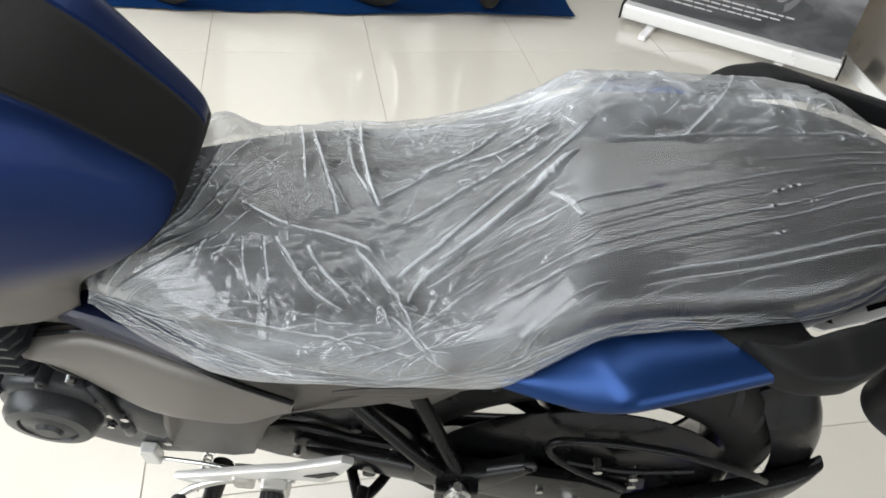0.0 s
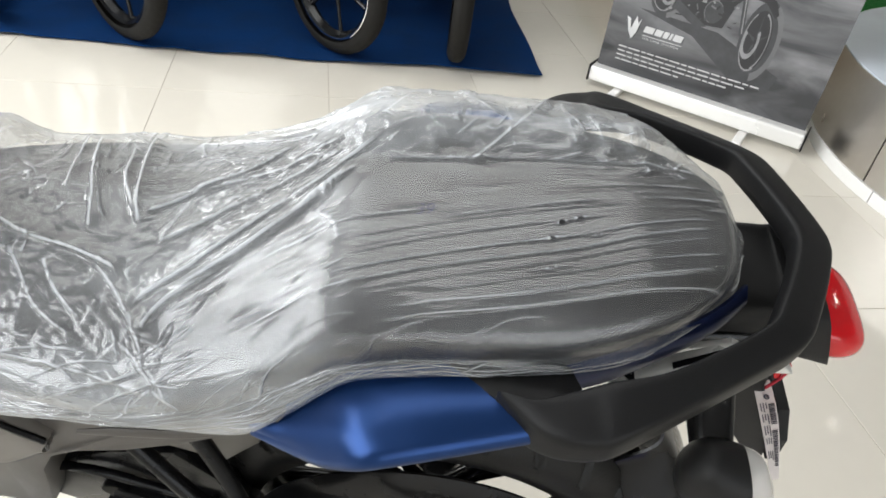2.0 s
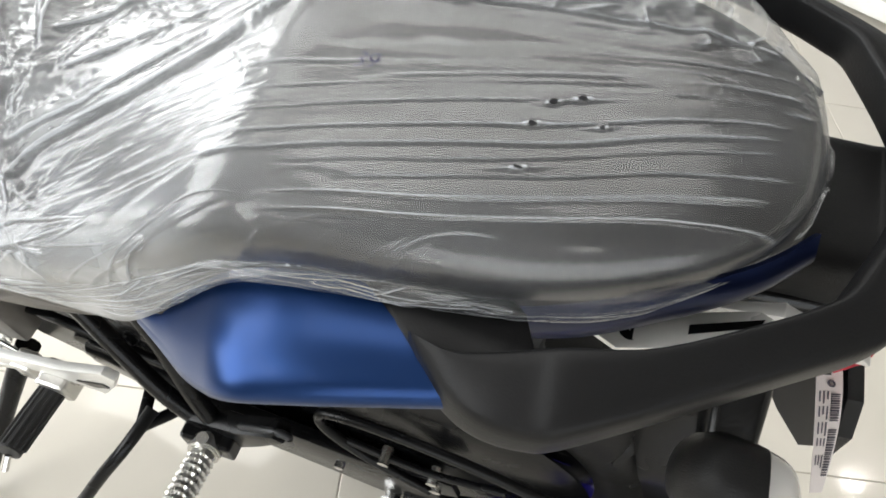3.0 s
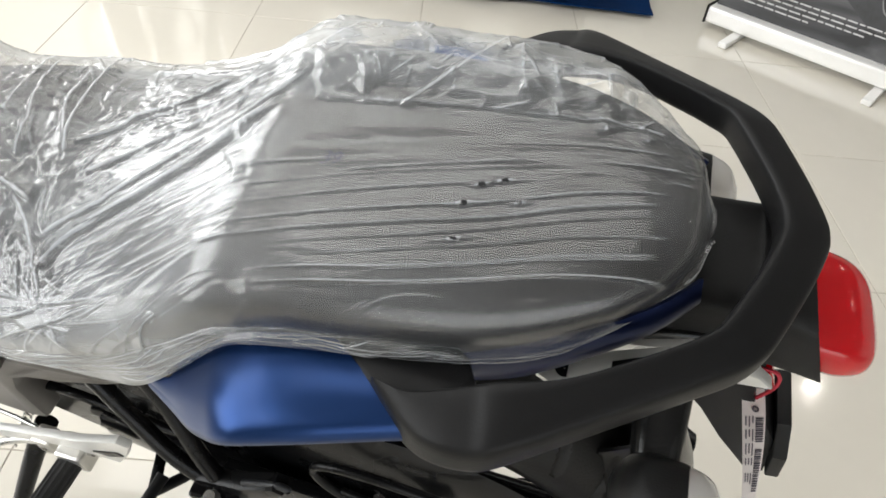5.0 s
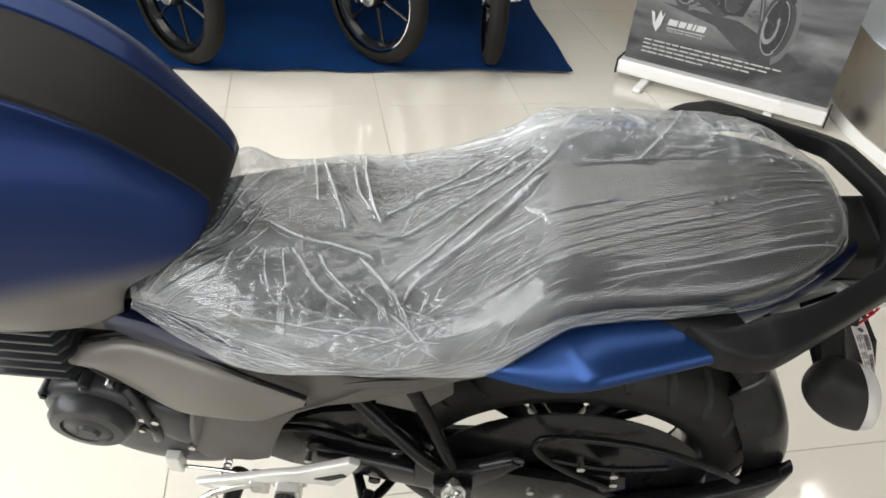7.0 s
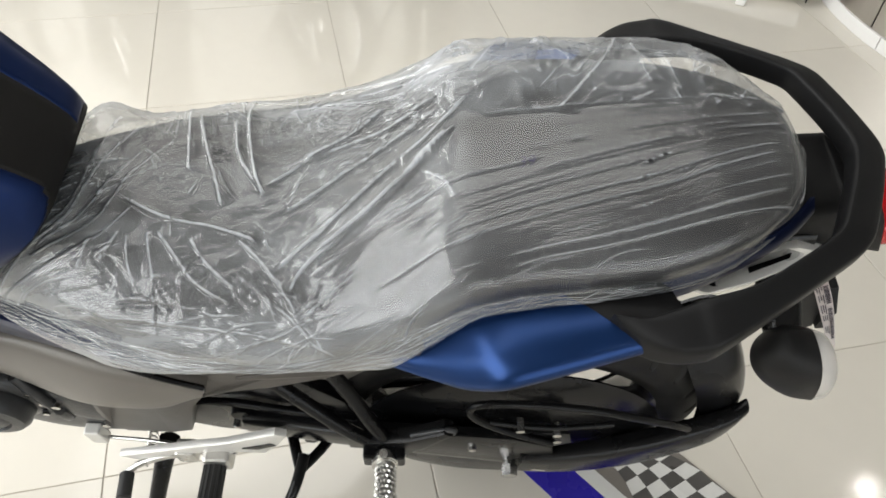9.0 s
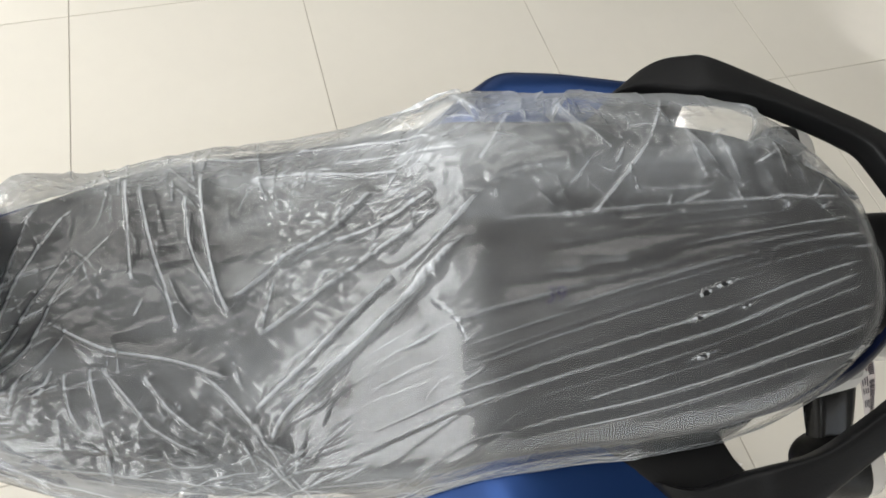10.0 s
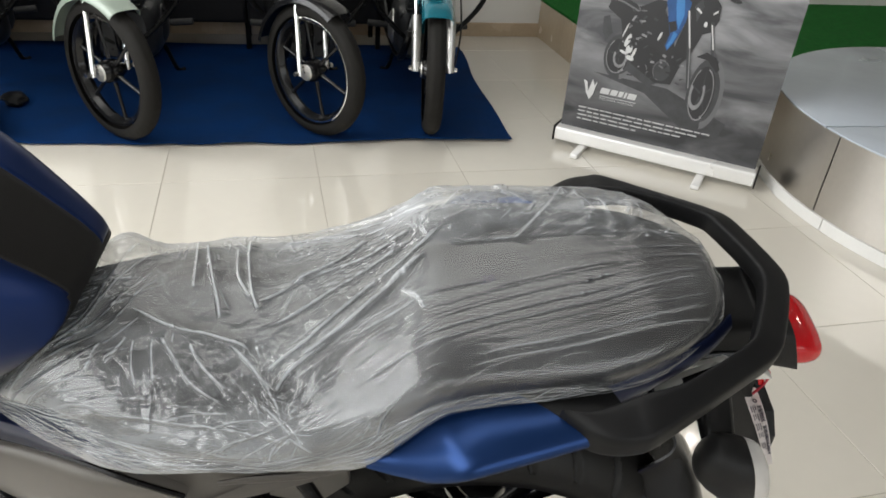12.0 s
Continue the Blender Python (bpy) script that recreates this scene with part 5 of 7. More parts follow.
# ---- clear plastic film pulled over the seat ----
LOW_X = [-0.60, -0.557, -0.517, -0.463, -0.429, -0.345, -0.26, -0.208, -0.175, -0.148, -0.119, -0.101, -0.08, -0.053, -0.022, 0.021, 0.05, 0.078, 0.105, 0.127, 0.147, 0.167, 0.197]
LOW_Z = [0.728, 0.732, 0.724, 0.715, 0.715, 0.730, 0.746, 0.755, 0.767, 0.789, 0.818, 0.834, 0.842, 0.847, 0.851, 0.856, 0.858, 0.861, 0.866, 0.877, 0.887, 0.890, 0.888]
FAR_X = [-0.60, -0.50, -0.30, -0.24, -0.19, -0.15, -0.11, -0.05, 0.01, 0.06, 0.114, 0.165, 0.197]
FAR_Z = [0.725, 0.720, 0.728, 0.738, 0.766, 0.812, 0.846, 0.862, 0.860, 0.864, 0.884, 0.889, 0.888]
FLARE_X = [-0.60, -0.557, -0.517, -0.463, -0.429, -0.345, -0.26, -0.208, -0.175, -0.148, -0.119, -0.053, -0.022, 0.03]
FLARE_Y = [0.006, 0.022, 0.026, 0.025, 0.019, 0.006, 0.003, 0.006, 0.010, 0.008, 0.006, 0.007, 0.005, 0.002]
NX, NV = 760, 540
fx = np.concatenate([np.linspace(-0.592, 0.15, NX - 60), 0.15 + 0.042 * np.sin(np.linspace(0.02, 1, 60) * math.pi / 2)])
fv = np.linspace(-1, 1, NV)
V, XX = np.meshgrid(fv, fx)
low = np.where(V > 0, hermite(FAR_X, FAR_Z, XX), hermite(LOW_X, LOW_Z, XX)) + 0.004 * (soft_noise(XX * 14, V * 0 + np.sign(V) * 3, 3) - 0.5)
P = np.empty((NX, NV, 3))
for i in range(NX):
    P[i] = seat_section(np.minimum(XX[i], 0.1895), V[i], 0.0035, low[i])
    P[i, :, 0] = XX[i]
    P[i, :, 1] *= np.clip((0.1950 - XX[i]) / 0.012, 0.15, 1) ** 0.5
P[..., 1] += np.where(V > 0, 0.5, -1.0) * hermite(FLARE_X, FLARE_Y, XX) * np.clip((np.abs(V) - 0.66) / 0.34, 0, 1) ** 1.3
X, Y = P[..., 0], P[..., 1]
side_s = np.clip((np.abs(V) - 0.72) / 0.28, 0, 1)
S = Y + np.sign(V) * side_s * 0.06


WANDER = [0.0030 * (soft_noise(X * 17 + 7, S * 17 + 7, 63 + k) - 0.5) for k in (0, 1)]


def pleat(pts, wide, high, lean=0.35, ends=(0.12, 0.12)):
    """A long crease along a curved line: gentle on one side, steep on the other."""
    line = np.array(spline([(*p, 0.0) for p in pts], 26))[:, :2]
    reach = 4 * wide
    i0, i1 = np.searchsorted(fx, (line[:, 0].min() - reach, line[:, 0].max() + reach))
    out = np.zeros_like(X)
    if i1 - i0 < 2:
        return out
    x, q = X[i0:i1] + WANDER[0][i0:i1], S[i0:i1] + WANDER[1][i0:i1]
    best, side, along = np.full_like(x, 9.0), np.zeros_like(x), np.zeros_like(x)
    for k in range(25):
        a, d = line[k], line[k + 1] - line[k]
        n2 = float(d @ d) + 1e-12
        u = np.clip(((x - a[0]) * d[0] + (q - a[1]) * d[1]) / n2, 0, 1)
        ex, ey = x - a[0] - u * d[0], q - a[1] - u * d[1]
        r = np.hypot(ex, ey)
        near = r < best
        best, along = np.where(near, r, best), np.where(near, (k + u) / 25, along)
        side = np.where(near, np.sign(d[0] * ey - d[1] * ex), side)
    w = best / np.where(side > 0, 2.3 * wide, np.maximum(wide * lean, 0.0022))
    seed = line[0, 0] * 137 + line[-1, 1] * 911
    uneven = 0.55 + 0.8 * soft_noise(along * 5 + 40 + seed % 9, along * 0 + 3.3, 61)
    w = w / (0.75 + 0.5 * soft_noise(along * 4 + 20 + seed % 7, along * 0 + 7.7, 62))
    body = ramp_up(0, ends[0], along) * (1 - ramp_up(1 - ends[1], 1, along)) * uneven
    out[i0:i1] = 0.60 * high * body * np.clip(1 - w, 0, 1) ** 1.25
    return out


def facets(x, y, seed, n=5):
    """Flat facets between sharp creases, as in crumpled sheet."""
    rnd = np.random.RandomState(seed)
    wx, wy = x + 0.35 * soft_noise(x * 0.7, y * 0.7, seed + 1), y + 0.35 * soft_noise(x * 0.7 + 9, y * 0.7, seed + 2)
    out = np.zeros_like(x)
    for _ in range(n):
        t, ph, k = rnd.uniform(0, math.pi), rnd.rand(), rnd.uniform(0.6, 1.5)
        q = (wx * math.cos(t) + wy * math.sin(t)) * k + ph
        out += np.abs(q - np.floor(q) - 0.5) * rnd.uniform(0.6, 1.4)
    return out / n


def wrinkles(seed, count, xr, sr, aim, spread, length, wide, high):
    """Many single sharp pleats strewn over a patch; aim gives the heading (degrees) at a place."""
    rnd = np.random.RandomState(seed)
    out = np.zeros_like(X)
    for _ in range(count):
        cx, cs = rnd.uniform(*xr), rnd.uniform(*sr)
        t = radians(aim(cx, cs) + rnd.normal() * spread)
        half, w0, h0 = rnd.uniform(*length) / 2, rnd.uniform(*wide), rnd.uniform(*high)
        bend, skew = rnd.normal() * half * 0.12, rnd.uniform(0.35, 1.0)
        reach = half + 6 * w0
        i0, i1 = np.searchsorted(fx, (cx - reach, cx + reach))
        if i1 - i0 < 2:
            continue
        x, q = X[i0:i1] - cx, S[i0:i1] - cs
        u = (x * math.cos(t) + q * math.sin(t)) / half
        w = -x * math.sin(t) + q * math.cos(t) - bend * (1 - u * u)
        taper = np.clip(1 - u * u, 0, 1) ** 0.8
        w = np.where(w > 0, w / 2.8, w / (0.75 * skew)) / (w0 * (0.35 + 0.65 * taper))
        out[i0:i1] = np.maximum(out[i0:i1], 0.62 * h0 * taper * np.clip(1 - np.abs(w), 0, 1) ** 1.25)
    return out


pill = ramp_up(-0.13, -0.09, X)
step = ramp_up(-0.29, -0.24, X) * (1 - pill)
rider = 1 - ramp_up(-0.27, -0.20, X)
H = np.zeros_like(X)
crumpled = 0.25 + 1.3 * soft_noise(X * 19 + 3, S * 19 + 5, 70) ** 1.4
# taut pleats fanning from the knot over the step, then running side by side down the pillion pad
KEY = (-0.128, -0.106, -0.090, -0.066, -0.038, 0.0, 0.035)
MID = (-0.100, -0.069, -0.053, -0.024, -0.006, 0.018, 0.040)
END = (-0.066, -0.026, -0.010, 0.006, 0.018, 0.030, 0.042)
ends = 1 - 0.8 * ramp_up(0.170, 0.19, X)
rnd = np.random.RandomState(12)
taut = np.zeros_like(X)
for k in range(21):
    y0 = -0.126 + 0.155 * (k + rnd.uniform(-0.38, 0.38)) / 20
    ym, ye = np.interp(y0, KEY, MID), np.interp(y0, KEY, END)
    deep = rnd.rand() ** 1.6
    if -0.098 < y0 < -0.030 and rnd.rand() < 0.85:
        x0 = rnd.uniform(-0.245, -0.20)
        first = [(x0, y0 + 0.36 * (x0 + 0.12)), (-0.165, y0 - 0.017), (-0.118, y0)]
    else:
        first = [(rnd.uniform(-0.115, -0.045), y0 + 0.004), (-0.03, 0.45 * y0 + 0.55 * ym)]
    line = first + [(0.032, ym), (0.10, 0.48 * ym + 0.52 * ye), (0.15 + rnd.uniform(0, 0.035), ye)]
    taut = np.maximum(taut, pleat(line, rnd.uniform(0.0045, 0.0085), 0.0016 + 0.0026 * deep, rnd.uniform(0.22, 0.45), (0.25, 0.08)))
    if rnd.rand() < 0.6:
        dy = rnd.uniform(0.002, 0.004)
        taut = np.maximum(taut, pleat([(0.02 + rnd.uniform(0, 0.05), ym + dy), (0.10, 0.48 * ym + 0.52 * ye + dy * 0.8), (0.178, ye + dy * 0.7)], 0.003, 0.0016, 0.6, (0.4, 0.1)))
H += ends * taut
H += pill * ends * wrinkles(13, 14, (-0.08, 0.16), (-0.150, -0.10), lambda x, y: 16, 8, (0.05, 0.15), (0.003, 0.006), (0.0008, 0.0020))
# loose crumples along the far side of the pillion pad
loose = ramp_up(0.025, 0.05, S) * pill
H += loose * (0.0040 * facets(X * 26, S * 26, 13) + crumpled * 0.0036 * facets(X * 60, S * 60, 15))
H += ends * wrinkles(14, 60, (-0.11, 0.16), (0.035, 0.125), lambda x, y: 115, 34, (0.008, 0.035), (0.0012, 0.0035), (0.0006, 0.0024))
for line, w, h in (
        (((-0.050, 0.120), (-0.030, 0.098), (-0.012, 0.076)), 0.0075, 0.0058),
        (((0.040, 0.104), (0.044, 0.078), (0.052, 0.052)), 0.0070, 0.0052),
        (((0.064, 0.090), (0.070, 0.068), (0.080, 0.046)), 0.0055, 0.0040),
        (((0.092, 0.066), (0.100, 0.050), (0.112, 0.030)), 0.0090, 0.0050),
        (((0.034, 0.122), (0.008, 0.074), (-0.034, 0.030)), 0.0035, 0.0034),
        (((-0.108, 0.062), (-0.075, 0.068), (-0.040, 0.067)), 0.0055, 0.0036),
        (((-0.085, 0.116), (-0.100, 0.092), (-0.110, 0.078)), 0.0050, 0.0038),
        (((-0.100, 0.034), (-0.060, 0.036), (-0.010, 0.030)), 0.0050, 0.0028),
        (((0.000, 0.050), (0.030, 0.048), (0.060, 0.052)), 0.0035, 0.0020),
        (((0.118, 0.070), (0.130, 0.045), (0.140, 0.030)), 0.0050, 0.0032)):
    H += pleat(line, 1.3 * w, 0.75 * h, 0.7)
# long diagonal pulls up the step from the knot on the near side
for line, w, h in (
        (((-0.270, -0.114), (-0.257, -0.090), (-0.211, -0.052), (-0.166, -0.020), (-0.120, 0.029)), 0.0100, 0.0078),
        (((-0.289, -0.096), (-0.246, -0.056), (-0.200, -0.018), (-0.150, 0.017), (-0.105, 0.063)), 0.0090, 0.0070),
        (((-0.307, -0.005), (-0.267, 0.024), (-0.224, 0.047), (-0.190, 0.080)), 0.0080, 0.0058),
        (((-0.272, 0.020), (-0.230, 0.034), (-0.185, 0.046), (-0.140, 0.066)), 0.0070, 0.0050),
        (((-0.285, -0.035), (-0.235, -0.005), (-0.190, 0.022), (-0.135, 0.052)), 0.0065, 0.0044),
        (((-0.250, -0.078), (-0.205, -0.046), (-0.160, -0.012), (-0.128, 0.020)), 0.0050, 0.0036),
        (((-0.300, 0.107), (-0.235, 0.100), (-0.166, 0.088)), 0.0070, 0.0042),
        (((-0.260, 0.128), (-0.200, 0.124), (-0.140, 0.112)), 0.0060, 0.0040),
        (((-0.225, 0.110), (-0.170, 0.104), (-0.120, 0.092)), 0.0050, 0.0032),
        (((-0.150, -0.020), (-0.134, -0.036), (-0.126, -0.056)), 0.0050, 0.0024)):
    H += pleat(line, w, h, 0.45)
H += wrinkles(22, 60, (-0.25, -0.12), (-0.145, -0.02), lambda x, y: 26, 6, (0.03, 0.11), (0.0012, 0.004), (0.0006, 0.0022))
H += step * wrinkles(23, 80, (-0.29, -0.11), (0.0, 0.13), lambda x, y: 40, 35, (0.012, 0.045), (0.0014, 0.0040), (0.0006, 0.0026))
knot_aim = lambda x, y: math.degrees(math.atan2(y + 0.150, x + 0.252))
H += wrinkles(24, 14, (-0.285, -0.215), (-0.175, -0.115), knot_aim, 10, (0.015, 0.05), (0.0010, 0.0026), (0.0006, 0.0022))
# crumpled rider's pad
H += rider * (0.0075 * facets(X * 18, S * 18, 31) + crumpled * (0.0046 * facets(X * 44, S * 44, 32) + 0.0026 * facets(X * 95, S * 95, 37)))
H += step * ramp_up(-0.06, 0.0, S) * (0.0055 * facets(X * 20, S * 20, 35) + crumpled * (0.0036 * facets(X * 46, S * 46, 36) + 0.0024 * facets(X * 90, S * 90, 38)))
for line, w, h in (
        (((-0.446, -0.018), (-0.401, -0.040), (-0.347, -0.051), (-0.302, -0.066)), 0.0085, 0.0085),
        (((-0.410, 0.112), (-0.396, 0.066), (-0.384, 0.010)), 0.0060, 0.0062),
        (((-0.396, 0.108), (-0.371, 0.038), (-0.355, -0.001), (-0.346, -0.029)), 0.0070, 0.0072),
        (((-0.343, 0.118), (-0.335, 0.067), (-0.321, 0.015), (-0.307, -0.018)), 0.0070, 0.0076),
        (((-0.353, 0.091), (-0.340, 0.036), (-0.316, -0.004)), 0.0050, 0.0045),
        (((-0.432, -0.056), (-0.428, -0.080), (-0.420, -0.100)), 0.0050, 0.0048),
        (((-0.413, -0.053), (-0.408, -0.075), (-0.400, -0.098)), 0.0060, 0.0052),
        (((-0.405, -0.052), (-0.380, -0.080), (-0.360, -0.100), (-0.325, -0.118)), 0.0060, 0.0050),
        (((-0.372, -0.060), (-0.352, -0.084), (-0.322, -0.106)), 0.0060, 0.0048),
        (((-0.475, -0.085), (-0.470, -0.072), (-0.465, -0.058)), 0.0045, 0.0036),
        (((-0.455, -0.080), (-0.446, -0.066), (-0.440, -0.054)), 0.0045, 0.0036),
        (((-0.330, -0.058), (-0.300, -0.084), (-0.262, -0.128)), 0.0060, 0.0050)):
    H += pleat(line, w, h, 0.5)
H += wrinkles(31, 20, (-0.45, -0.28), (-0.125, -0.045), lambda x, y: 118 - 90 * (x + 0.40), 26, (0.012, 0.045), (0.0015, 0.004), (0.0008, 0.0032))
H += wrinkles(34, 14, (-0.37, -0.25), (-0.150, -0.085), lambda x, y: -14 - 120 * (x + 0.30), 14, (0.018, 0.06), (0.0014, 0.0038), (0.0008, 0.0032))
H += wrinkles(32, 60, (-0.47, -0.27), (-0.01, 0.135), lambda x, y: 106, 16, (0.015, 0.06), (0.0016, 0.004), (0.0006, 0.0028))
H += wrinkles(33, 10, (-0.46, -0.20), (-0.14, 0.13), lambda x, y: 90, 55, (0.008, 0.025), (0.0010, 0.0024), (0.0004, 0.0018))
# film drawn tight round the tank's rear edge
for line, w, h in (
        (((-0.462, 0.075), (-0.477, 0.028), (-0.492, -0.031), (-0.543, -0.067), (-0.588, -0.082)), 0.0065, 0.0046),
        (((-0.440, 0.080), (-0.468, 0.018), (-0.495, -0.044), (-0.557, -0.074)), 0.0060, 0.0042),
        (((-0.401, 0.059), (-0.435, 0.012), (-0.465, -0.044), (-0.529, -0.074)), 0.0060, 0.0040),
        (((-0.435, 0.040), (-0.458, -0.005), (-0.480, -0.040), (-0.520, -0.066)), 0.0045, 0.0028),
        (((-0.425, -0.020), (-0.462, -0.060), (-0.520, -0.082), (-0.575, -0.088)), 0.0045, 0.0028)):
    H += pleat(line, w, h, 0.5)
tip_aim = lambda x, y: math.degrees(math.atan2(y + 0.10, x + 0.63))
H += wrinkles(39, 40, (-0.57, -0.45), (-0.145, 0.0), tip_aim, 6, (0.06, 0.20), (0.0020, 0.0065), (0.0008, 0.0034))
# long stretch lines along both flanks, fanning out from the front corners
for line, w, h in (
        (((-0.590, -0.088), (-0.440, -0.122), (-0.319, -0.139), (-0.249, -0.154)), 0.0065, 0.0050),
        (((-0.588, -0.092), (-0.445, -0.136), (-0.295, -0.158)), 0.0070, 0.0048),
        (((-0.585, -0.098), (-0.520, -0.130), (-0.450, -0.176)), 0.0060, 0.0036),
        (((-0.470, -0.168), (-0.380, -0.182), (-0.270, -0.186)), 0.0070, 0.0040)):
    H += pleat(line, w, h, 0.5)
for sg, sd in ((-1, 41), (1, 45)):
    corner = lambda x, y: math.degrees(math.atan2(y - sg * 0.095, x + 0.66))
    H += wrinkles(sd, 60, (-0.57, -0.32), (-0.215, -0.125) if sg < 0 else (0.125, 0.215), corner, 4, (0.08, 0.26), (0.0024, 0.008), (0.0008, 0.0034))
    H += wrinkles(sd + 1, 14, (-0.57, -0.26), (-0.21, -0.13) if sg < 0 else (0.13, 0.21), lambda x, y: 12 * sg, 12, (0.02, 0.07), (0.002, 0.006), (0.0008, 0.0034))
    H += wrinkles(sd + 2, 110, (-0.18, 0.18), (-0.21, -0.15) if sg < 0 else (0.13, 0.21), lambda x, y: 14 * -sg, 22, (0.02, 0.07), (0.002, 0.006), (0.0010, 0.0036))
H += wrinkles(47, 60, (-0.36, -0.16), (-0.215, -0.135), lambda x, y: 9 + 60 * (x + 0.26), 5, (0.06, 0.17), (0.002, 0.006), (0.0010, 0.0034))
# film drawn up against the tank's far rear corner
H += 0.026 * np.exp(-((X + 0.485) / 0.032) ** 2 - ((S - 0.080) / 0.045) ** 2)
# slightly lifted hem
H += side_s * 0.004 * soft_noise(X * 9, V * 2, 52)
H += np.where(V > 0, side_s * (0.006 + 0.006 * soft_noise(X * 14, V * 0, 55)) * ramp_up(-0.36, -0.20, X) * (1 - ramp_up(0.12, 0.17, X)), side_s * 0.004 * soft_noise(X * 22, V * 0, 56))
H += 0.014 * ramp_up(0.032, 0.080, S) * ramp_up(-0.20, -0.06, X) * (1 - ramp_up(0.10, 0.17, X)) * (0.6 + 0.8 * soft_noise(X * 16, S * 16, 58))
TEARS = ((0.041, -0.030, 0.0026, 0.0015), (0.055, -0.024, 0.0028, 0.0014), (0.034, -0.047, 0.0024, 0.0015), (0.068, -0.040, 0.0018, 0.0013), (0.034, -0.073, 0.0024, 0.0011))
for cx, cy, rx, ry in TEARS:
    r = np.hypot((X - cx) / rx, (S - cy - 0.30 * (X - cx)) / ry)
    H += 0.0011 * np.exp(-((r - 1.35) / 0.45) ** 2) + 0.0010 * np.exp(-((S - cy - 0.30 * (X - cx)) / 0.0012) ** 2 - ((X - cx) / 0.010) ** 2)
H += 0.006 * np.exp(-((X + 0.20) / 0.09) ** 2) * np.where(V > 0, np.exp(-((np.abs(V) - 0.74) / 0.20) ** 2), 0)
H += np.where(V > 0, 0.009 * np.exp(-((np.abs(V) - 0.78) / 0.16) ** 2) * ramp_up(-0.24, -0.16, X) * (1 - ramp_up(0.10, 0.16, X)), 0)
H *= (ramp_up(-0.594, -0.53, X) * 0.7 + 0.3) * np.where(V < 0, 1 - 0.85 * np.where(X > -0.16, side_s ** 5, side_s ** 4), 1)
du, dv = np.gradient(P, axis=0), np.gradient(P, axis=1)
N = np.cross(dv, du)
N /= np.linalg.norm(N, axis=2)[..., None] + 1e-12
N *= np.sign(N[..., 2:3] * (np.abs(V[..., None]) < 0.7) + (N[..., 1:2] * np.sign(V[..., None])) * (np.abs(V[..., None]) >= 0.7) + 1e-9)
P = P + N * (H[..., None] + 0.0008)
mid_x, mid_y = (X[:-1, :-1] + X[1:, 1:]) / 2, (Y[:-1, :-1] + Y[1:, 1:]) / 2
gone = np.zeros_like(mid_x, bool)
for cx, cy, rx, ry in TEARS:
    gone |= ((mid_x - cx) / rx) ** 2 + ((mid_y - cy) / ry) ** 2 < 1
faces = [q for q, g0 in zip(grid_faces(NX, NV), gone.reshape(-1)) if not g0]
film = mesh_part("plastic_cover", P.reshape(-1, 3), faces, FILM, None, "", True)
film.matrix_world = BIKE_POSE
tagged(film, "clear crinkled plastic film pulled over the motorcycle seat", "plastic cover")

# numerals written on the film with a marker
num = bpy.data.curves.new("numerals", "FONT")
num.body, num.size, num.align_x, num.align_y, num.shear = "39", 0.017, "CENTER", "CENTER", 0.15
num.offset = -0.0004
tmp = new("numerals", num)
bpy.context.view_layer.update()
me = bpy.data.meshes.new_from_object(tmp.evaluated_get(bpy.context.evaluated_depsgraph_get()))
bpy.data.objects.remove(tmp)
for vert in me.vertices:
    x, y = -0.064 + vert.co.x * 0.85, -0.026 + vert.co.y
    row = P[np.searchsorted(fx, x)]
    top = np.where(np.abs(V[0]) < 0.7)[0]
    vert.co = (x, y, float(np.interp(y, row[top, 1], row[top, 2])) + 0.0018)
me.materials.clear()
me.materials.append(PEN)
mark = new("pen_mark", me)
mark.parent = film
tagged(mark, "handwritten number in purple marker")

# ---- parked motorcycles on the carpet, seen from the front ----
CHROME = material("chrome_fork_tube", (0.75, 0.74, 0.72), 0.12, 1, 0.06, 30)
TEAL = material("teal_metallic_paint", (0.01, 0.16, 0.22), 0.25, 0.4, 0.06, 5, coat=0.5)
SAGE = material("pale_sage_paint", (0.27, 0.32, 0.27), 0.35, 0.1, 0.06, 5, coat=0.3)
NEON = material("neon_rim_tape", (0.55, 0.62, 0.06), 0.5)


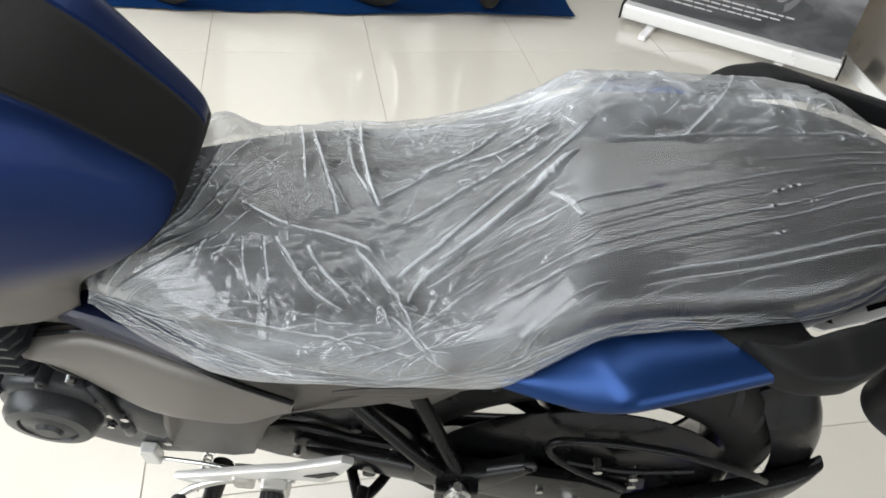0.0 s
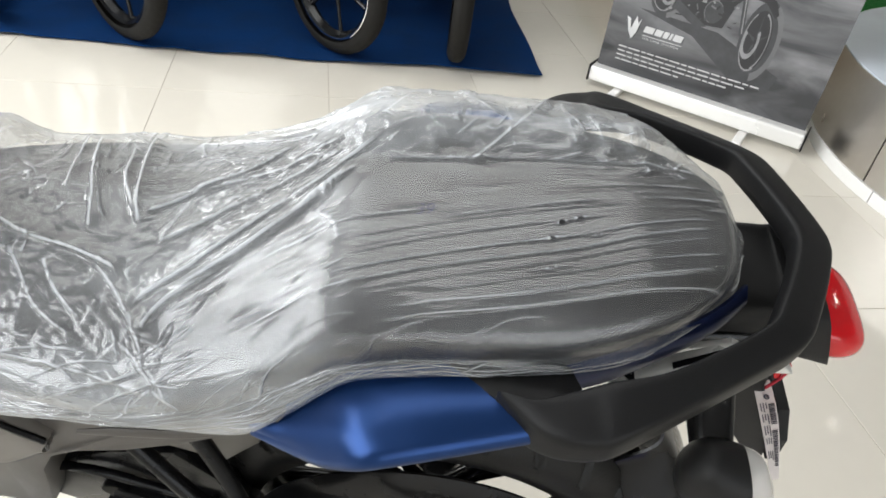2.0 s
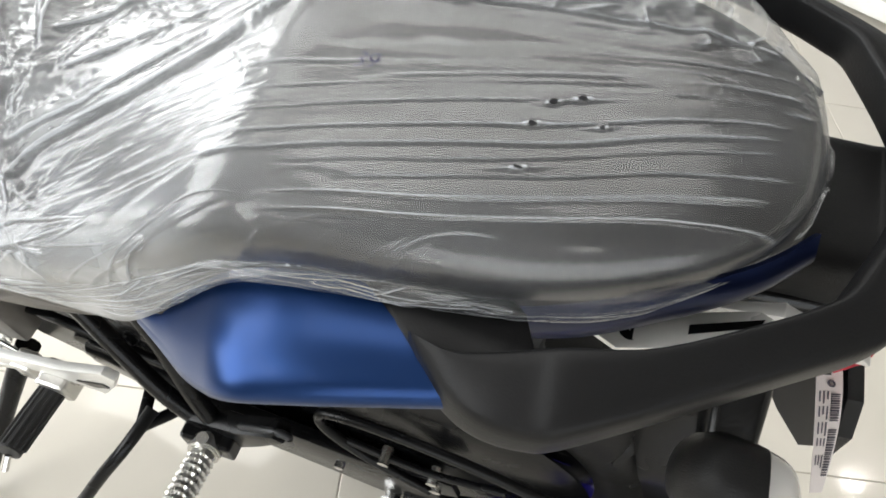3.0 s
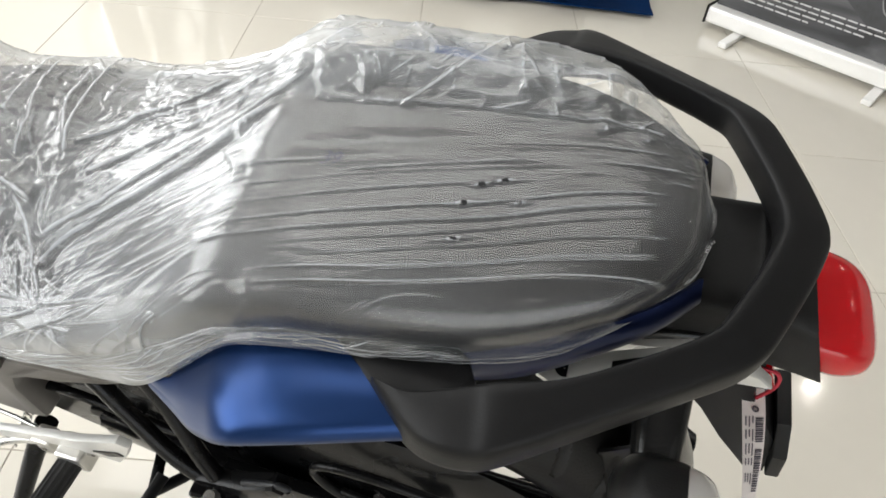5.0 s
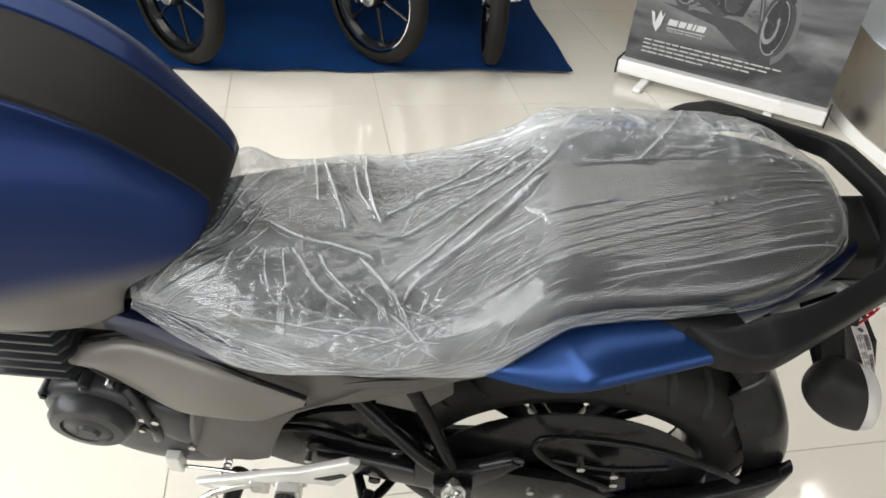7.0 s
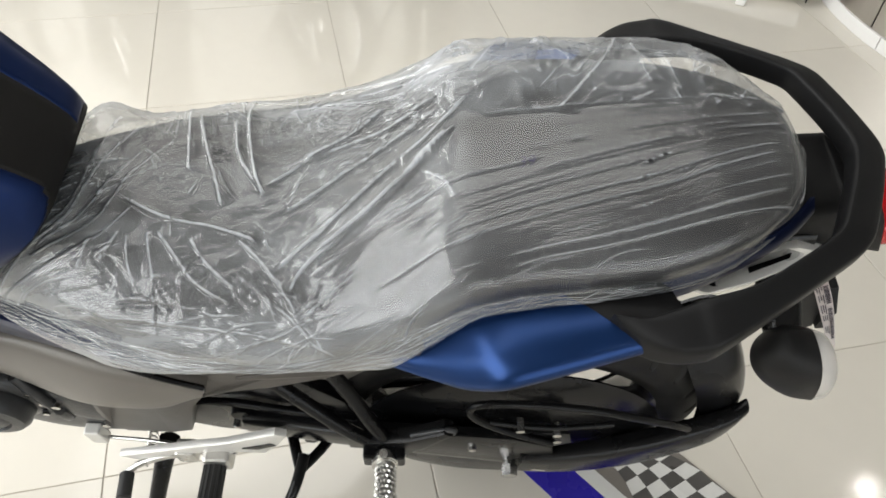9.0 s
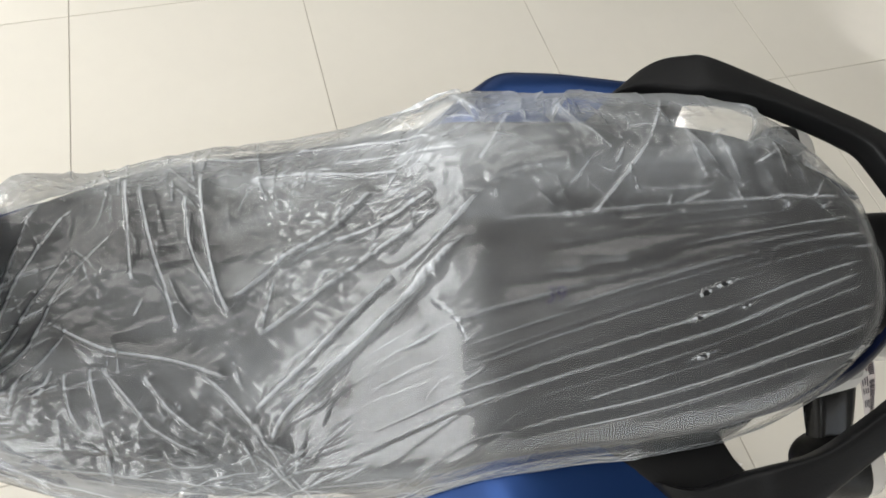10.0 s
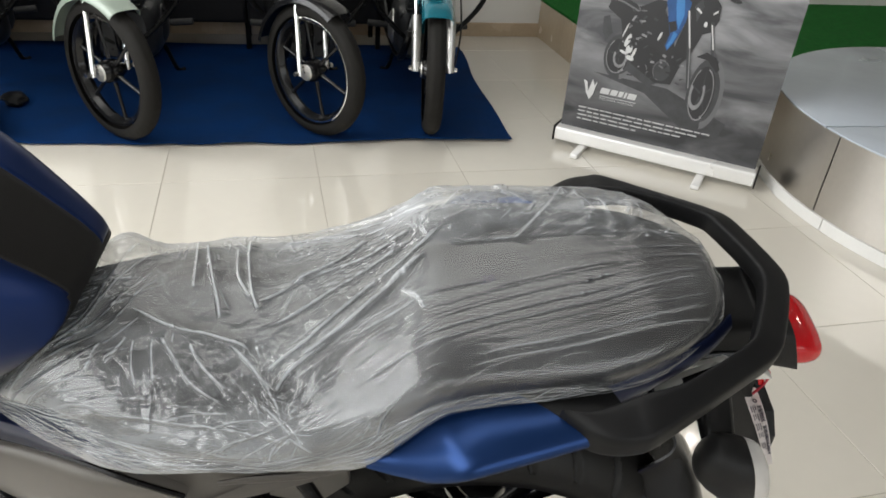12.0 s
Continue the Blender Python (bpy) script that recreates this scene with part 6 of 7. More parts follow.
def fork_wheel(parent, r, half, spokes, stripe=None, m=None):
    """A front wheel with its axis along x, centred at height r over the origin."""
    w = empty("front_wheel")
    w.parent = parent
    if m is not None:
        w.matrix_local = m
    n_a, n_c = 140, 22
    v = []
    for a in range(n_a):
        t = 2 * math.pi * a / n_a
        for k in range(n_c):
            s = -1 + 2 * k / (n_c - 1)
            th = s * math.pi * 0.60
            x = half * math.sin(th)
            rr = r - half * 1.05 * (1 - math.cos(th))
            if abs(s) < 0.6:
                rr -= 0.0028 * (math.sin(46 * t + 9 * abs(s)) > 0.72) * (abs(s) > 0.1) + 0.0022 * (abs(s) < 0.05)
            v.append((x, rr * math.cos(t), r + rr * math.sin(t)))
    mesh_part("tyre", v, grid_faces(n_a, n_c, True), RUBBER_DUSTY, w, "dusty black tyre", True, 25)
    c = (0, 0, r)
    lathe("rim", [(r - 0.072, -0.026), (r - 0.066, -0.028), (r - 0.082, -0.022), (r - 0.094, 0.0), (r - 0.082, 0.022), (r - 0.066, 0.028), (r - 0.072, 0.026)], BLACK_GLOSS, w, "black alloy rim", 56, c, "x")
    if stripe:
        for sx in (-1, 1):
            lathe("rim_line", [(r - 0.071, 0.0285 * sx), (r - 0.066, 0.0295 * sx), (r - 0.063, 0.0285 * sx)], stripe, w, "bright line round the rim", 56, c, "x")
    lathe("hub", [(0.008, -0.055), (0.034, -0.05), (0.046, -0.03), (0.046, 0.02), (0.03, 0.04), (0.022, 0.055), (0.008, 0.055)], BLACK_GLOSS, w, "", 32, c, "x")
    lathe("drum_cover", [(0.004, -0.060), (0.033, -0.057), (0.036, -0.051)], ALLOY, w, "bright metal drum cover", 32, c, "x")
    for k in range(spokes):
        a = 2 * math.pi * k / spokes + 0.3
        p = [(0, q * math.cos(a), r + q * math.sin(a)) for q in (0.05, 0.12, r - 0.088)]
        tube("spoke", p, [0.010, 0.007, 0.010], BLACK_GLOSS, w, "", 8)
    return w


def parked_motorcycle(x, y, turn, steer, paint, slider, label, spokes=6, stripe=None, r=0.29, z=0.011):
    """Its origin lies under the front wheel, and it looks along its own -y."""
    ob = empty("motorcycle", pose(x, y, z, 0, 0, turn), label, "motorcycle", "motorcycles parked in a row")
    st = Matrix.Rotation(radians(steer), 4, "Z")
    fork_wheel(ob, r, 0.040, spokes, stripe, st)
    for sx in (-1, 1):
        foot, rake = st @ Vector((0.078 * sx, 0.01, r - 0.015)), Vector((0, 0.075, 0.235))
        leg = cylinder("fork_leg", foot, foot + rake, 0.019 if slider is ALLOY else 0.012, slider, ob, "", r2=0.022 if slider is ALLOY else 0.013, sides=16, bevel=0.003)
        cylinder("stanchion", foot + rake * 0.96, foot + rake * 2.2, 0.0145, CHROME, leg, "chrome fork tube", sides=16)
        cylinder("axle_nut", st @ Vector((0.096 * sx, 0.008, r)), st @ Vector((0.110 * sx, 0.008, r)), 0.011, STEEL, leg, "", sides=6)
    rows = []
    for t in np.linspace(radians(58), radians(165), 22):
        rows.append([st @ Vector((0.064 * math.sin(s * math.pi / 2), -(r + 0.028 - 0.034 * abs(s) ** 3) * math.cos(t), r + (r + 0.028 - 0.034 * abs(s) ** 3) * math.sin(t))) for s in np.linspace(-1, 1, 11)])
    shell("front_mudguard", rows, 0.003, paint, ob, "glossy front mudguard", 60)
    tube("brake_cable", [st @ Vector((0.10, 0.02, r + 0.02)), st @ Vector((0.115, 0.03, r + 0.18)), st @ Vector((0.10, 0.1, r + 0.38))], 0.004, FRAME, ob, "", 6, smooth_n=12)
    # body behind
    eng = loft("engine", [[(a, b, c) for b, a, c in rounded(0.36, 0, 0.34, 0.10, 0.10, 4)], [(a, b, c) for b, a, c in rounded(0.45, 0, 0.34, 0.15, 0.13, 4)], [(a, b, c) for b, a, c in rounded(0.72, 0, 0.34, 0.15, 0.13, 4)], [(a, b, c) for b, a, c in rounded(0.84, 0, 0.36, 0.10, 0.10, 4)]], 14, 24, ENGINE, ob, "black engine casing")
    cylinder("barrel", (0, 0.44, 0.42), (0, 0.36, 0.60), 0.075, ENGINE, eng, "", sides=20)
    for k in range(6):
        q = 0.46 + 0.024 * k
        yy = 0.42 - (q - 0.42) * 0.44
        slab("cooling_fin", [(-0.10, yy - 0.10), (0.10, yy - 0.10), (0.10, yy + 0.10), (-0.10, yy + 0.10)], "z", q, q + 0.006, ENGINE, eng, "", 0)
    lathe("side_cover", [(0.001, -0.175), (0.05, -0.172), (0.085, -0.155), (0.09, -0.13)], ALLOY if slider is ALLOY else ENGINE, eng, "round engine cover", 28, (0, 0.55, 0.34), "x")
    lathe("side_cover", [(0.001, 0.175), (0.05, 0.172), (0.085, 0.155), (0.09, 0.13)], ENGINE, eng, "", 28, (0, 0.58, 0.34), "x")
    tube("exhaust", [(-0.05, 0.32, 0.52), (-0.09, 0.27, 0.38), (-0.12, 0.36, 0.24), (-0.14, 0.70, 0.22), (-0.16, 1.25, 0.30), (-0.17, 1.5, 0.36)], [0.018, 0.018, 0.018, 0.02, 0.042, 0.045], BLACK_GLOSS, ob, "black exhaust pipe", 14, smooth_n=40)
    tube("frame_tube", [(0, 0.22, 0.80), (0, 0.25, 0.45), (0, 0.34, 0.24), (0, 0.8, 0.22)], 0.018, FRAME, ob, "", 10, smooth_n=20)
    for sx in (-1, 1):
        pg = tube("footpeg", [(0.12 * sx, 0.76, 0.30), (0.17 * sx, 0.76, 0.295), (0.27 * sx, 0.75, 0.305)], [0.010, 0.017, 0.017], GRIP, ob, "black rubber footpeg", 12)
        tube("centre_stand", [(0.06 * sx, 0.86, 0.22), (0.11 * sx, 0.90, 0.12), (0.15 * sx, 0.92, 0.010), (0.19 * sx, 0.93, 0.008)], 0.011, FRAME, ob, "", 8, smooth_n=14)
    tube("leg_guard", [(0.05, 0.26, 0.66), (0.20, 0.27, 0.665), (0.27, 0.30, 0.61), (0.25, 0.34, 0.50), (0.13, 0.36, 0.36), (0.04, 0.37, 0.30)], 0.0125, FRAME, ob, "black tubular leg guard", 10, smooth_n=30)
    tube("leg_guard", [(-0.05, 0.26, 0.66), (-0.20, 0.27, 0.665), (-0.27, 0.30, 0.61), (-0.25, 0.34, 0.50), (-0.13, 0.36, 0.36), (-0.04, 0.37, 0.30)], 0.0125, FRAME, ob, "", 10, smooth_n=30)
    rw = fork_wheel(ob, r, 0.048, spokes, stripe, pose(0, 1.25, 0))
    rw.name = "rear_wheel"
    loft("body", [[(a, b, c) for b, a, c in rounded(0.20, 0, 0.80, 0.09, 0.10, 3)], [(a, b, c) for b, a, c in rounded(0.40, 0, 0.82, 0.14, 0.13, 3)], [(a, b, c) for b, a, c in rounded(0.70, 0, 0.76, 0.12, 0.10, 3)], [(a, b, c) for b, a, c in rounded(1.05, 0, 0.74, 0.12, 0.08, 3)], [(a, b, c) for b, a, c in rounded(1.45, 0, 0.78, 0.09, 0.05, 3)]], 24, 24, BLACK_GLOSS, ob, "black tank and seat")
    for sx in (-1, 1):
        slab("side_cover", [(0.62, 0.50), (0.95, 0.54), (0.98, 0.68), (0.60, 0.68)], "x", 0.10 * sx, 0.125 * sx, BLACK_PLASTIC, ob, "", 0.008)
    for sx in (-1, 1):
        slab("chain_case", [(0.70, 0.20), (1.30, 0.22), (1.36, 0.30), (1.32, 0.40), (0.95, 0.44), (0.70, 0.46)], "x", 0.085 * sx, 0.115 * sx, BLACK_PLASTIC, ob, "black chain case", 0.01)
    rear = [[Vector((0.07 * math.sin(q * math.pi / 2), 1.25 + (r + 0.035) * math.cos(t), r + (r + 0.035) * math.sin(t))) for q in np.linspace(-1, 1, 9)] for t in np.linspace(radians(20), radians(120), 18)]
    shell("rear_mudguard", rear, 0.003, BLACK_PLASTIC, ob, "black rear mudguard", 60)
    return ob


parked_motorcycle(-0.86, 2.985, 0, 42, SAGE, CHROME, "parked motorcycle with pale sage mudguard, front wheel turned aside")
parked_motorcycle(-0.04, 2.985, 0, 39, BLACK_GLOSS, CHROME, "parked black motorcycle with silver-lined rim, front wheel turned aside", stripe=CHROME)
parked_motorcycle(0.488, 2.985, -6, -4, TEAL, ALLOY, "parked motorcycle with teal mudguard and silver fork", spokes=10)
parked_motorcycle(-1.435, 3.16, 14, 6, BLACK_GLOSS, ALLOY, "parked black motorcycle with silver fork, wheel straight", spokes=10)

# crumpled scrap left on the carpet
bm = bmesh.new()
bmesh.ops.create_icosphere(bm, subdivisions=3, radius=1.0)
for v in bm.verts:
    q = 0.75 + 0.5 * float(soft_noise(np.array(v.co.x * 2.1 + 5), np.array(v.co.y * 2.1 + v.co.z * 1.7 + 5), 6))
    v.co = Vector((v.co.x * 0.055 * q, v.co.y * 0.085 * q, 0.022 + 0.024 * q * v.co.z))
scrap = part("cloth_scrap", bm, BLACK_PLASTIC, None, "", True)
scrap.matrix_world = pose(-1.385, 3.42, 0.012, 0, 0, 20)
tagged(scrap, "small crumpled black cloth lying on the blue carpet", "cloth")

# low black bench along the wall behind them
bench = empty("bench", pose(-2.75, 4.28, 0), "low black upholstered bench along the white wall", "bench")
for k in range(4):
    seat_x = 0.805 * k
    box("seat", (seat_x + 0.003, 0.0, 0.17), (seat_x + 0.802, 0.30, 0.42), VINYL, bench, "black seat cushion", 0.02)
    box("backrest", (seat_x + 0.003, 0.304, 0.20), (seat_x + 0.802, 0.40, 0.86), VINYL, bench, "", 0.02)
for k in range(5):
    for yy in (0.03, 0.35):
        box("leg", (0.805 * k - 0.015 + (0.03 if k == 0 else -0.03 if k == 4 else 0), yy, 0.0005), (0.805 * k + 0.015 + (0.03 if k == 0 else -0.03 if k == 4 else 0), yy + 0.03, 0.175), FRAME, bench, "", 0.003)

# machine shown on the steel plinth
show = parked_motorcycle(2.24, 1.78, -62, 0, BLACK_GLOSS, BLACK_SATIN, "black display motorcycle with neon-lined wheels on the plinth", spokes=10, stripe=NEON, z=PH + 0.003)
show["group"] = ""
del show["group"]

# ---- roll-up banner ----
BA, BB = Vector((1.080, 2.855, 0)), Vector((1.768, 2.275, 0))
b_turn = math.degrees(math.atan2(BB.y - BA.y, BB.x - BA.x))
b_len = (BB - BA).length
banner = empty("roll_up_banner", pose(BA.x, BA.y, 0, 0, 0, b_turn), "roll-up banner with dark print of a blue motorcycle", "banner")


def print_material():
    mat = material("dark_smoky_print", (0.10, 0.10, 0.105), 0.5, 0, 0.2, 4)
    nt = mat.node_tree
    n, link = nt.nodes, nt.links.new
    tc = n.new("ShaderNodeTexCoord")
    mp = n.new("ShaderNodeMapping")
    mp.inputs["Scale"].default_value = (1.6, 1, 5.5)
    link(tc.outputs["Object"], mp.inputs["Vector"])
    ns = n.new("ShaderNodeTexNoise")
    ns.inputs["Scale"].default_value, ns.inputs["Detail"].default_value = 1.6, 8
    ns.inputs["Distortion"].default_value = 0.7
    link(mp.outputs[0], ns.inputs["Vector"])
    cr = n.new("ShaderNodeValToRGB")
    cr.color_ramp.elements[0].position, cr.color_ramp.elements[0].color = 0.38, (0.055, 0.056, 0.060, 1)
    cr.color_ramp.elements[1].position, cr.color_ramp.elements[1].color = 0.74, (0.27, 0.27, 0.28, 1)
    link(ns.outputs["Fac"], cr.inputs["Fac"])
    # the print is darker towards its lower edge
    sz = n.new("ShaderNodeSeparateXYZ")
    link(tc.outputs["Object"], sz.inputs[0])
    lower_tone = n.new("ShaderNodeMapRange")
    lower_tone.inputs["From Min"].default_value, lower_tone.inputs["From Max"].default_value = 0.10, 0.75
    lower_tone.inputs["To Min"].default_value, lower_tone.inputs["To Max"].default_value = 0.50, 1.5
    link(sz.outputs["Z"], lower_tone.inputs["Value"])
    mul = n.new("ShaderNodeVectorMath")
    mul.operation = "SCALE"
    link(cr.outputs[0], mul.inputs[0])
    link(lower_tone.outputs[0], mul.inputs["Scale"])
    link(mul.outputs[0], n["Principled BSDF"].inputs["Base Color"])
    return mat


PRINT = print_material()
box("panel", (0.012, -0.002, 0.085), (b_len - 0.012, 0.0015, 2.05), PRINT, banner, "dark printed fabric panel", 0)
base = box("base_case", (0.0, -0.05, 0.024), (b_len, 0.05, 0.088), BANNER_ALU, banner, "white aluminium base case", 0.012)
for u in (0.14, 0.68):
    box("foot", (u - 0.018, -0.17, 0.0008), (u + 0.018, 0.13, 0.022), BANNER_ALU, base, "", 0.006)
for u in (-0.006, b_len):
    box("end_cap", (u, -0.052, 0.020), (u + 0.006, 0.052, 0.092), BLACK_PLASTIC, base, "", 0.002)
box("top_rail", (0.01, -0.012, 2.05), (b_len - 0.01, 0.012, 2.075), BANNER_ALU, banner, "", 0.003)
tube("pole", [(b_len / 2, 0.03, 0.08), (b_len / 2, 0.012, 2.06)], 0.010, ALLOY, banner, "", 10)
INK_W = material("pale_print_ink", (0.55, 0.55, 0.55), 0.5)
INK_K = material("black_print_ink", (0.026, 0.026, 0.028), 0.45)
INK_G = material("grey_print_ink", (0.13, 0.13, 0.135), 0.5)
INK_B = material("blue_print_ink", (0.05, 0.19, 0.45), 0.45)
layer = [0.0]


def flat(name, outline, mat):
    """A printed shape on the banner's face: points are (along, height)."""
    layer[0] += 0.00006
    y0 = -0.0024 - layer[0]
    return slab(name, outline, "y", y0, y0 - 0.00004, mat, banner, "", 0)


def oval(cx, cz, rx, rz, n=28, tilt=0.0):
    return [(cx + rx * math.cos(a) * math.cos(tilt) - rz * math.sin(a) * math.sin(tilt), cz + rx * math.cos(a) * math.sin(tilt) + rz * math.sin(a) * math.cos(tilt)) for a in (2 * math.pi * k / n for k in range(n))]


def bar(u0, u1, z0, z1, mat, name="print_line"):
    return flat(name, [(u0, z0), (u1, z0), (u1, z1), (u0, z1)], mat)


# picture of a motorcycle, in flat print
INK_D = material("charcoal_print_ink", (0.048, 0.049, 0.052), 0.5, 0, 0.3, 20)
INK_M = material("mid_grey_print_ink", (0.22, 0.22, 0.225), 0.5, 0, 0.25, 20)
INK_BD = material("dark_blue_print_ink", (0.022, 0.075, 0.21), 0.45, 0, 0.25, 20)


def arc_band(cx, cz, rx, rz, a0, a1, wide, mat, name):
    """Part of an oval ring, between two angles in degrees."""
    ang = [radians(a0 + (a1 - a0) * k / 20) for k in range(21)]
    out = [(cx + rx * math.cos(t), cz + rz * math.sin(t)) for t in ang]
    inn = [(cx + (rx - wide) * math.cos(t), cz + (rz - wide * rz / rx) * math.sin(t)) for t in reversed(ang)]
    return flat(name, out + inn, mat)


flat("print_shadow", [(0.12, 0.36), (0.36, 0.31), (0.56, 0.18), (0.70, 0.18), (0.72, 0.25), (0.45, 0.35)], INK_D)
for cx, cz, rx, rz, dx in ((0.226, 0.445, 0.072, 0.098, 0.0), (0.606, 0.357, 0.073, 0.155, -0.030)):
    flat("print_tyre", oval(cx, cz, rx, rz), INK_D)
    arc_band(cx, cz, rx, rz, -80, 70, 0.016, INK_G, "print_tyre_shine")
    flat("print_wheel", oval(cx - 0.012, cz, rx * 0.68, rz * 0.76), INK_K)
    arc_band(cx - 0.012, cz, rx * 0.68, rz * 0.76, 120, 300, 0.003, INK_M, "print_rim")
    arc_band(cx - 0.012, cz, rx * 0.60, rz * 0.72, -70, 80, 0.003, INK_M, "print_rim")
    for k in range(5):
        t = radians(72 * k + 20)
        c, q = math.cos(t), math.sin(t)
        flat("print_spoke", [(cx - 0.012 + rx * (0.1 * c - 0.04 * q), cz + rz * (0.1 * q + 0.04 * c)), (cx - 0.012 + rx * (0.1 * c + 0.04 * q), cz + rz * (0.1 * q - 0.04 * c)), (cx - 0.012 + rx * 0.62 * c, cz + rz * 0.7 * q)], INK_D)
    arc_band(cx + dx, cz - 0.003, rx * 0.42, rz * 0.46, 150, 400, 0.009, INK_M, "print_disc")
flat("print_frame", [(0.20, 0.60), (0.30, 0.62), (0.37, 0.67), (0.42, 0.60), (0.45, 0.50), (0.48, 0.45), (0.46, 0.37), (0.36, 0.36), (0.29, 0.39), (0.26, 0.47), (0.22, 0.53)], INK_K)
flat("print_shroud", [(0.43, 0.73), (0.47, 0.76), (0.50, 0.75), (0.54, 0.60), (0.51, 0.50), (0.47, 0.45), (0.44, 0.52), (0.46, 0.62)], INK_K)
flat("print_engine_cover", oval(0.41, 0.42, 0.036, 0.044), INK_D)
arc_band(0.41, 0.42, 0.036, 0.044, 40, 260, 0.003, INK_G, "print_cover_edge")
flat("print_exhaust", [(0.25, 0.40), (0.36, 0.345), (0.40, 0.36), (0.27, 0.43)], INK_D)
flat("print_tail", [(0.136, 0.640), (0.150, 0.690), (0.175, 0.705), (0.23, 0.680), (0.272, 0.664), (0.34, 0.705), (0.38, 0.70), (0.37, 0.65), (0.30, 0.60), (0.20, 0.60)], INK_K)
flat("print_tail_edge", [(0.155, 0.685), (0.20, 0.675), (0.265, 0.650), (0.30, 0.655), (0.30, 0.649), (0.262, 0.643), (0.20, 0.667), (0.152, 0.677)], INK_G)
flat("print_mudguard", [(0.125, 0.60), (0.150, 0.61), (0.175, 0.54), (0.150, 0.50), (0.130, 0.54)], INK_D)
for u, z, w, q in ((0.246, 0.520, 0.010, 0.030), (0.258, 0.485, 0.014, 0.020), (0.268, 0.448, 0.018, 0.010), (0.236, 0.468, 0.018, 0.006), (0.228, 0.560, 0.003, 0.035), (0.280, 0.470, 0.006, 0.026), (0.374, 0.560, 0.005, 0.020)):
    flat("print_peg_plate", oval(u, z, w, q, 10, -0.3), INK_W)
flat("print_tank", [(0.372, 0.700), (0.375, 0.737), (0.405, 0.752), (0.436, 0.742), (0.470, 0.71), (0.462, 0.63), (0.449, 0.584), (0.436, 0.546), (0.414, 0.507), (0.402, 0.527), (0.412, 0.575), (0.396, 0.62), (0.385, 0.66)], INK_BD)
flat("print_tank_light", [(0.405, 0.740), (0.438, 0.730), (0.452, 0.66), (0.440, 0.60), (0.424, 0.64), (0.412, 0.69)], INK_B)
flat("print_cowl_light", [(0.425, 0.590), (0.442, 0.580), (0.430, 0.545), (0.414, 0.515), (0.408, 0.530), (0.420, 0.560)], INK_B)
flat("print_tank_shade", [(0.396, 0.622), (0.424, 0.632), (0.436, 0.598), (0.412, 0.580)], INK_K)
flat("print_headlamp", [(0.480, 0.70), (0.505, 0.752), (0.545, 0.762), (0.585, 0.715), (0.590, 0.66), (0.570, 0.61), (0.535, 0.595), (0.495, 0.63)], INK_K)
flat("print_headlamp_side", [(0.485, 0.70), (0.510, 0.735), (0.520, 0.70), (0.505, 0.64)], INK_D)
flat("print_lamp", [(0.492, 0.690), (0.515, 0.674), (0.517, 0.681), (0.498, 0.697)], INK_W)
flat("print_lamp", [(0.562, 0.676), (0.580, 0.692), (0.578, 0.699), (0.562, 0.684)], INK_W)
flat("print_lamp", oval(0.542, 0.637, 0.007, 0.011), INK_W)
flat("print_fork", [(0.460, 0.68), (0.474, 0.68), (0.545, 0.37), (0.528, 0.36)], INK_D)
flat("print_fork_tube", [(0.463, 0.68), (0.469, 0.68), (0.506, 0.534), (0.500, 0.534)], INK_W)
flat("print_fork_tube", [(0.502, 0.53), (0.506, 0.53), (0.537, 0.371), (0.533, 0.371)], INK_M)
flat("print_fork", [(0.560, 0.65), (0.574, 0.65), (0.605, 0.52), (0.592, 0.52)], INK_D)
flat("print_fork_tube", [(0.564, 0.64), (0.570, 0.64), (0.598, 0.545), (0.592, 0.545)], INK_W)
flat("print_guard", [(0.537, 0.505), (0.575, 0.530), (0.616, 0.515), (0.640, 0.47), (0.63, 0.455), (0.585, 0.500)], INK_K)
flat("print_handlebar", [(0.335, 0.757), (0.40, 0.775), (0.50, 0.780), (0.60, 0.778), (0.652, 0.770), (0.652, 0.762), (0.60, 0.768), (0.50, 0.770), (0.40, 0.765), (0.337, 0.748)], INK_K)
flat("print_mirror", oval(0.630, 0.745, 0.026, 0.009, tilt=-0.2), INK_K)
flat("print_mirror", oval(0.345, 0.83, 0.030, 0.012, tilt=0.2), INK_K)
flat("print_mirror", oval(0.655, 0.85, 0.030, 0.012, tilt=-0.2), INK_K)
rnd = random.Random(77)
for k in range(80):
    u, z = rnd.uniform(0.24, 0.50), rnd.uniform(0.37, 0.66)
    if u > 0.36 and z > 0.50:
        continue
    w, q, t = rnd.uniform(0.003, 0.014), rnd.uniform(0.002, 0.006), rnd.uniform(-1.2, 1.2)
    c, sn = math.cos(t), math.sin(t)
    flat("print_detail", [(u + a * w * c - b * q * sn, z + a * w * sn + b * q * c) for a, b in ((-1, -1), (1, -0.7), (0.8, 1), (-0.9, 0.8))], rnd.choice((INK_D, INK_D, INK_G, INK_K, INK_M)))
# emblem and wording as plain marks
flat("print_emblem", [(0.088, 0.318), (0.105, 0.312), (0.114, 0.270), (0.128, 0.328), (0.140, 0.300), (0.150, 0.322), (0.140, 0.262), (0.125, 0.232), (0.106, 0.262)], INK_W)
for u, w in ((0.168, 0.040), (0.214, 0.030), (0.250, 0.020), (0.276, 0.010), (0.292, 0.036)):
    flat("print_wordmark", [(u, 0.272), (u + w, 0.272), (u + w + 0.006, 0.298), (u + 0.006, 0.298)], INK_W)
bar(0.168, 0.335, 0.258, 0.261, INK_W)
slogan = bpy.data.curves.new("slogan", "FONT")
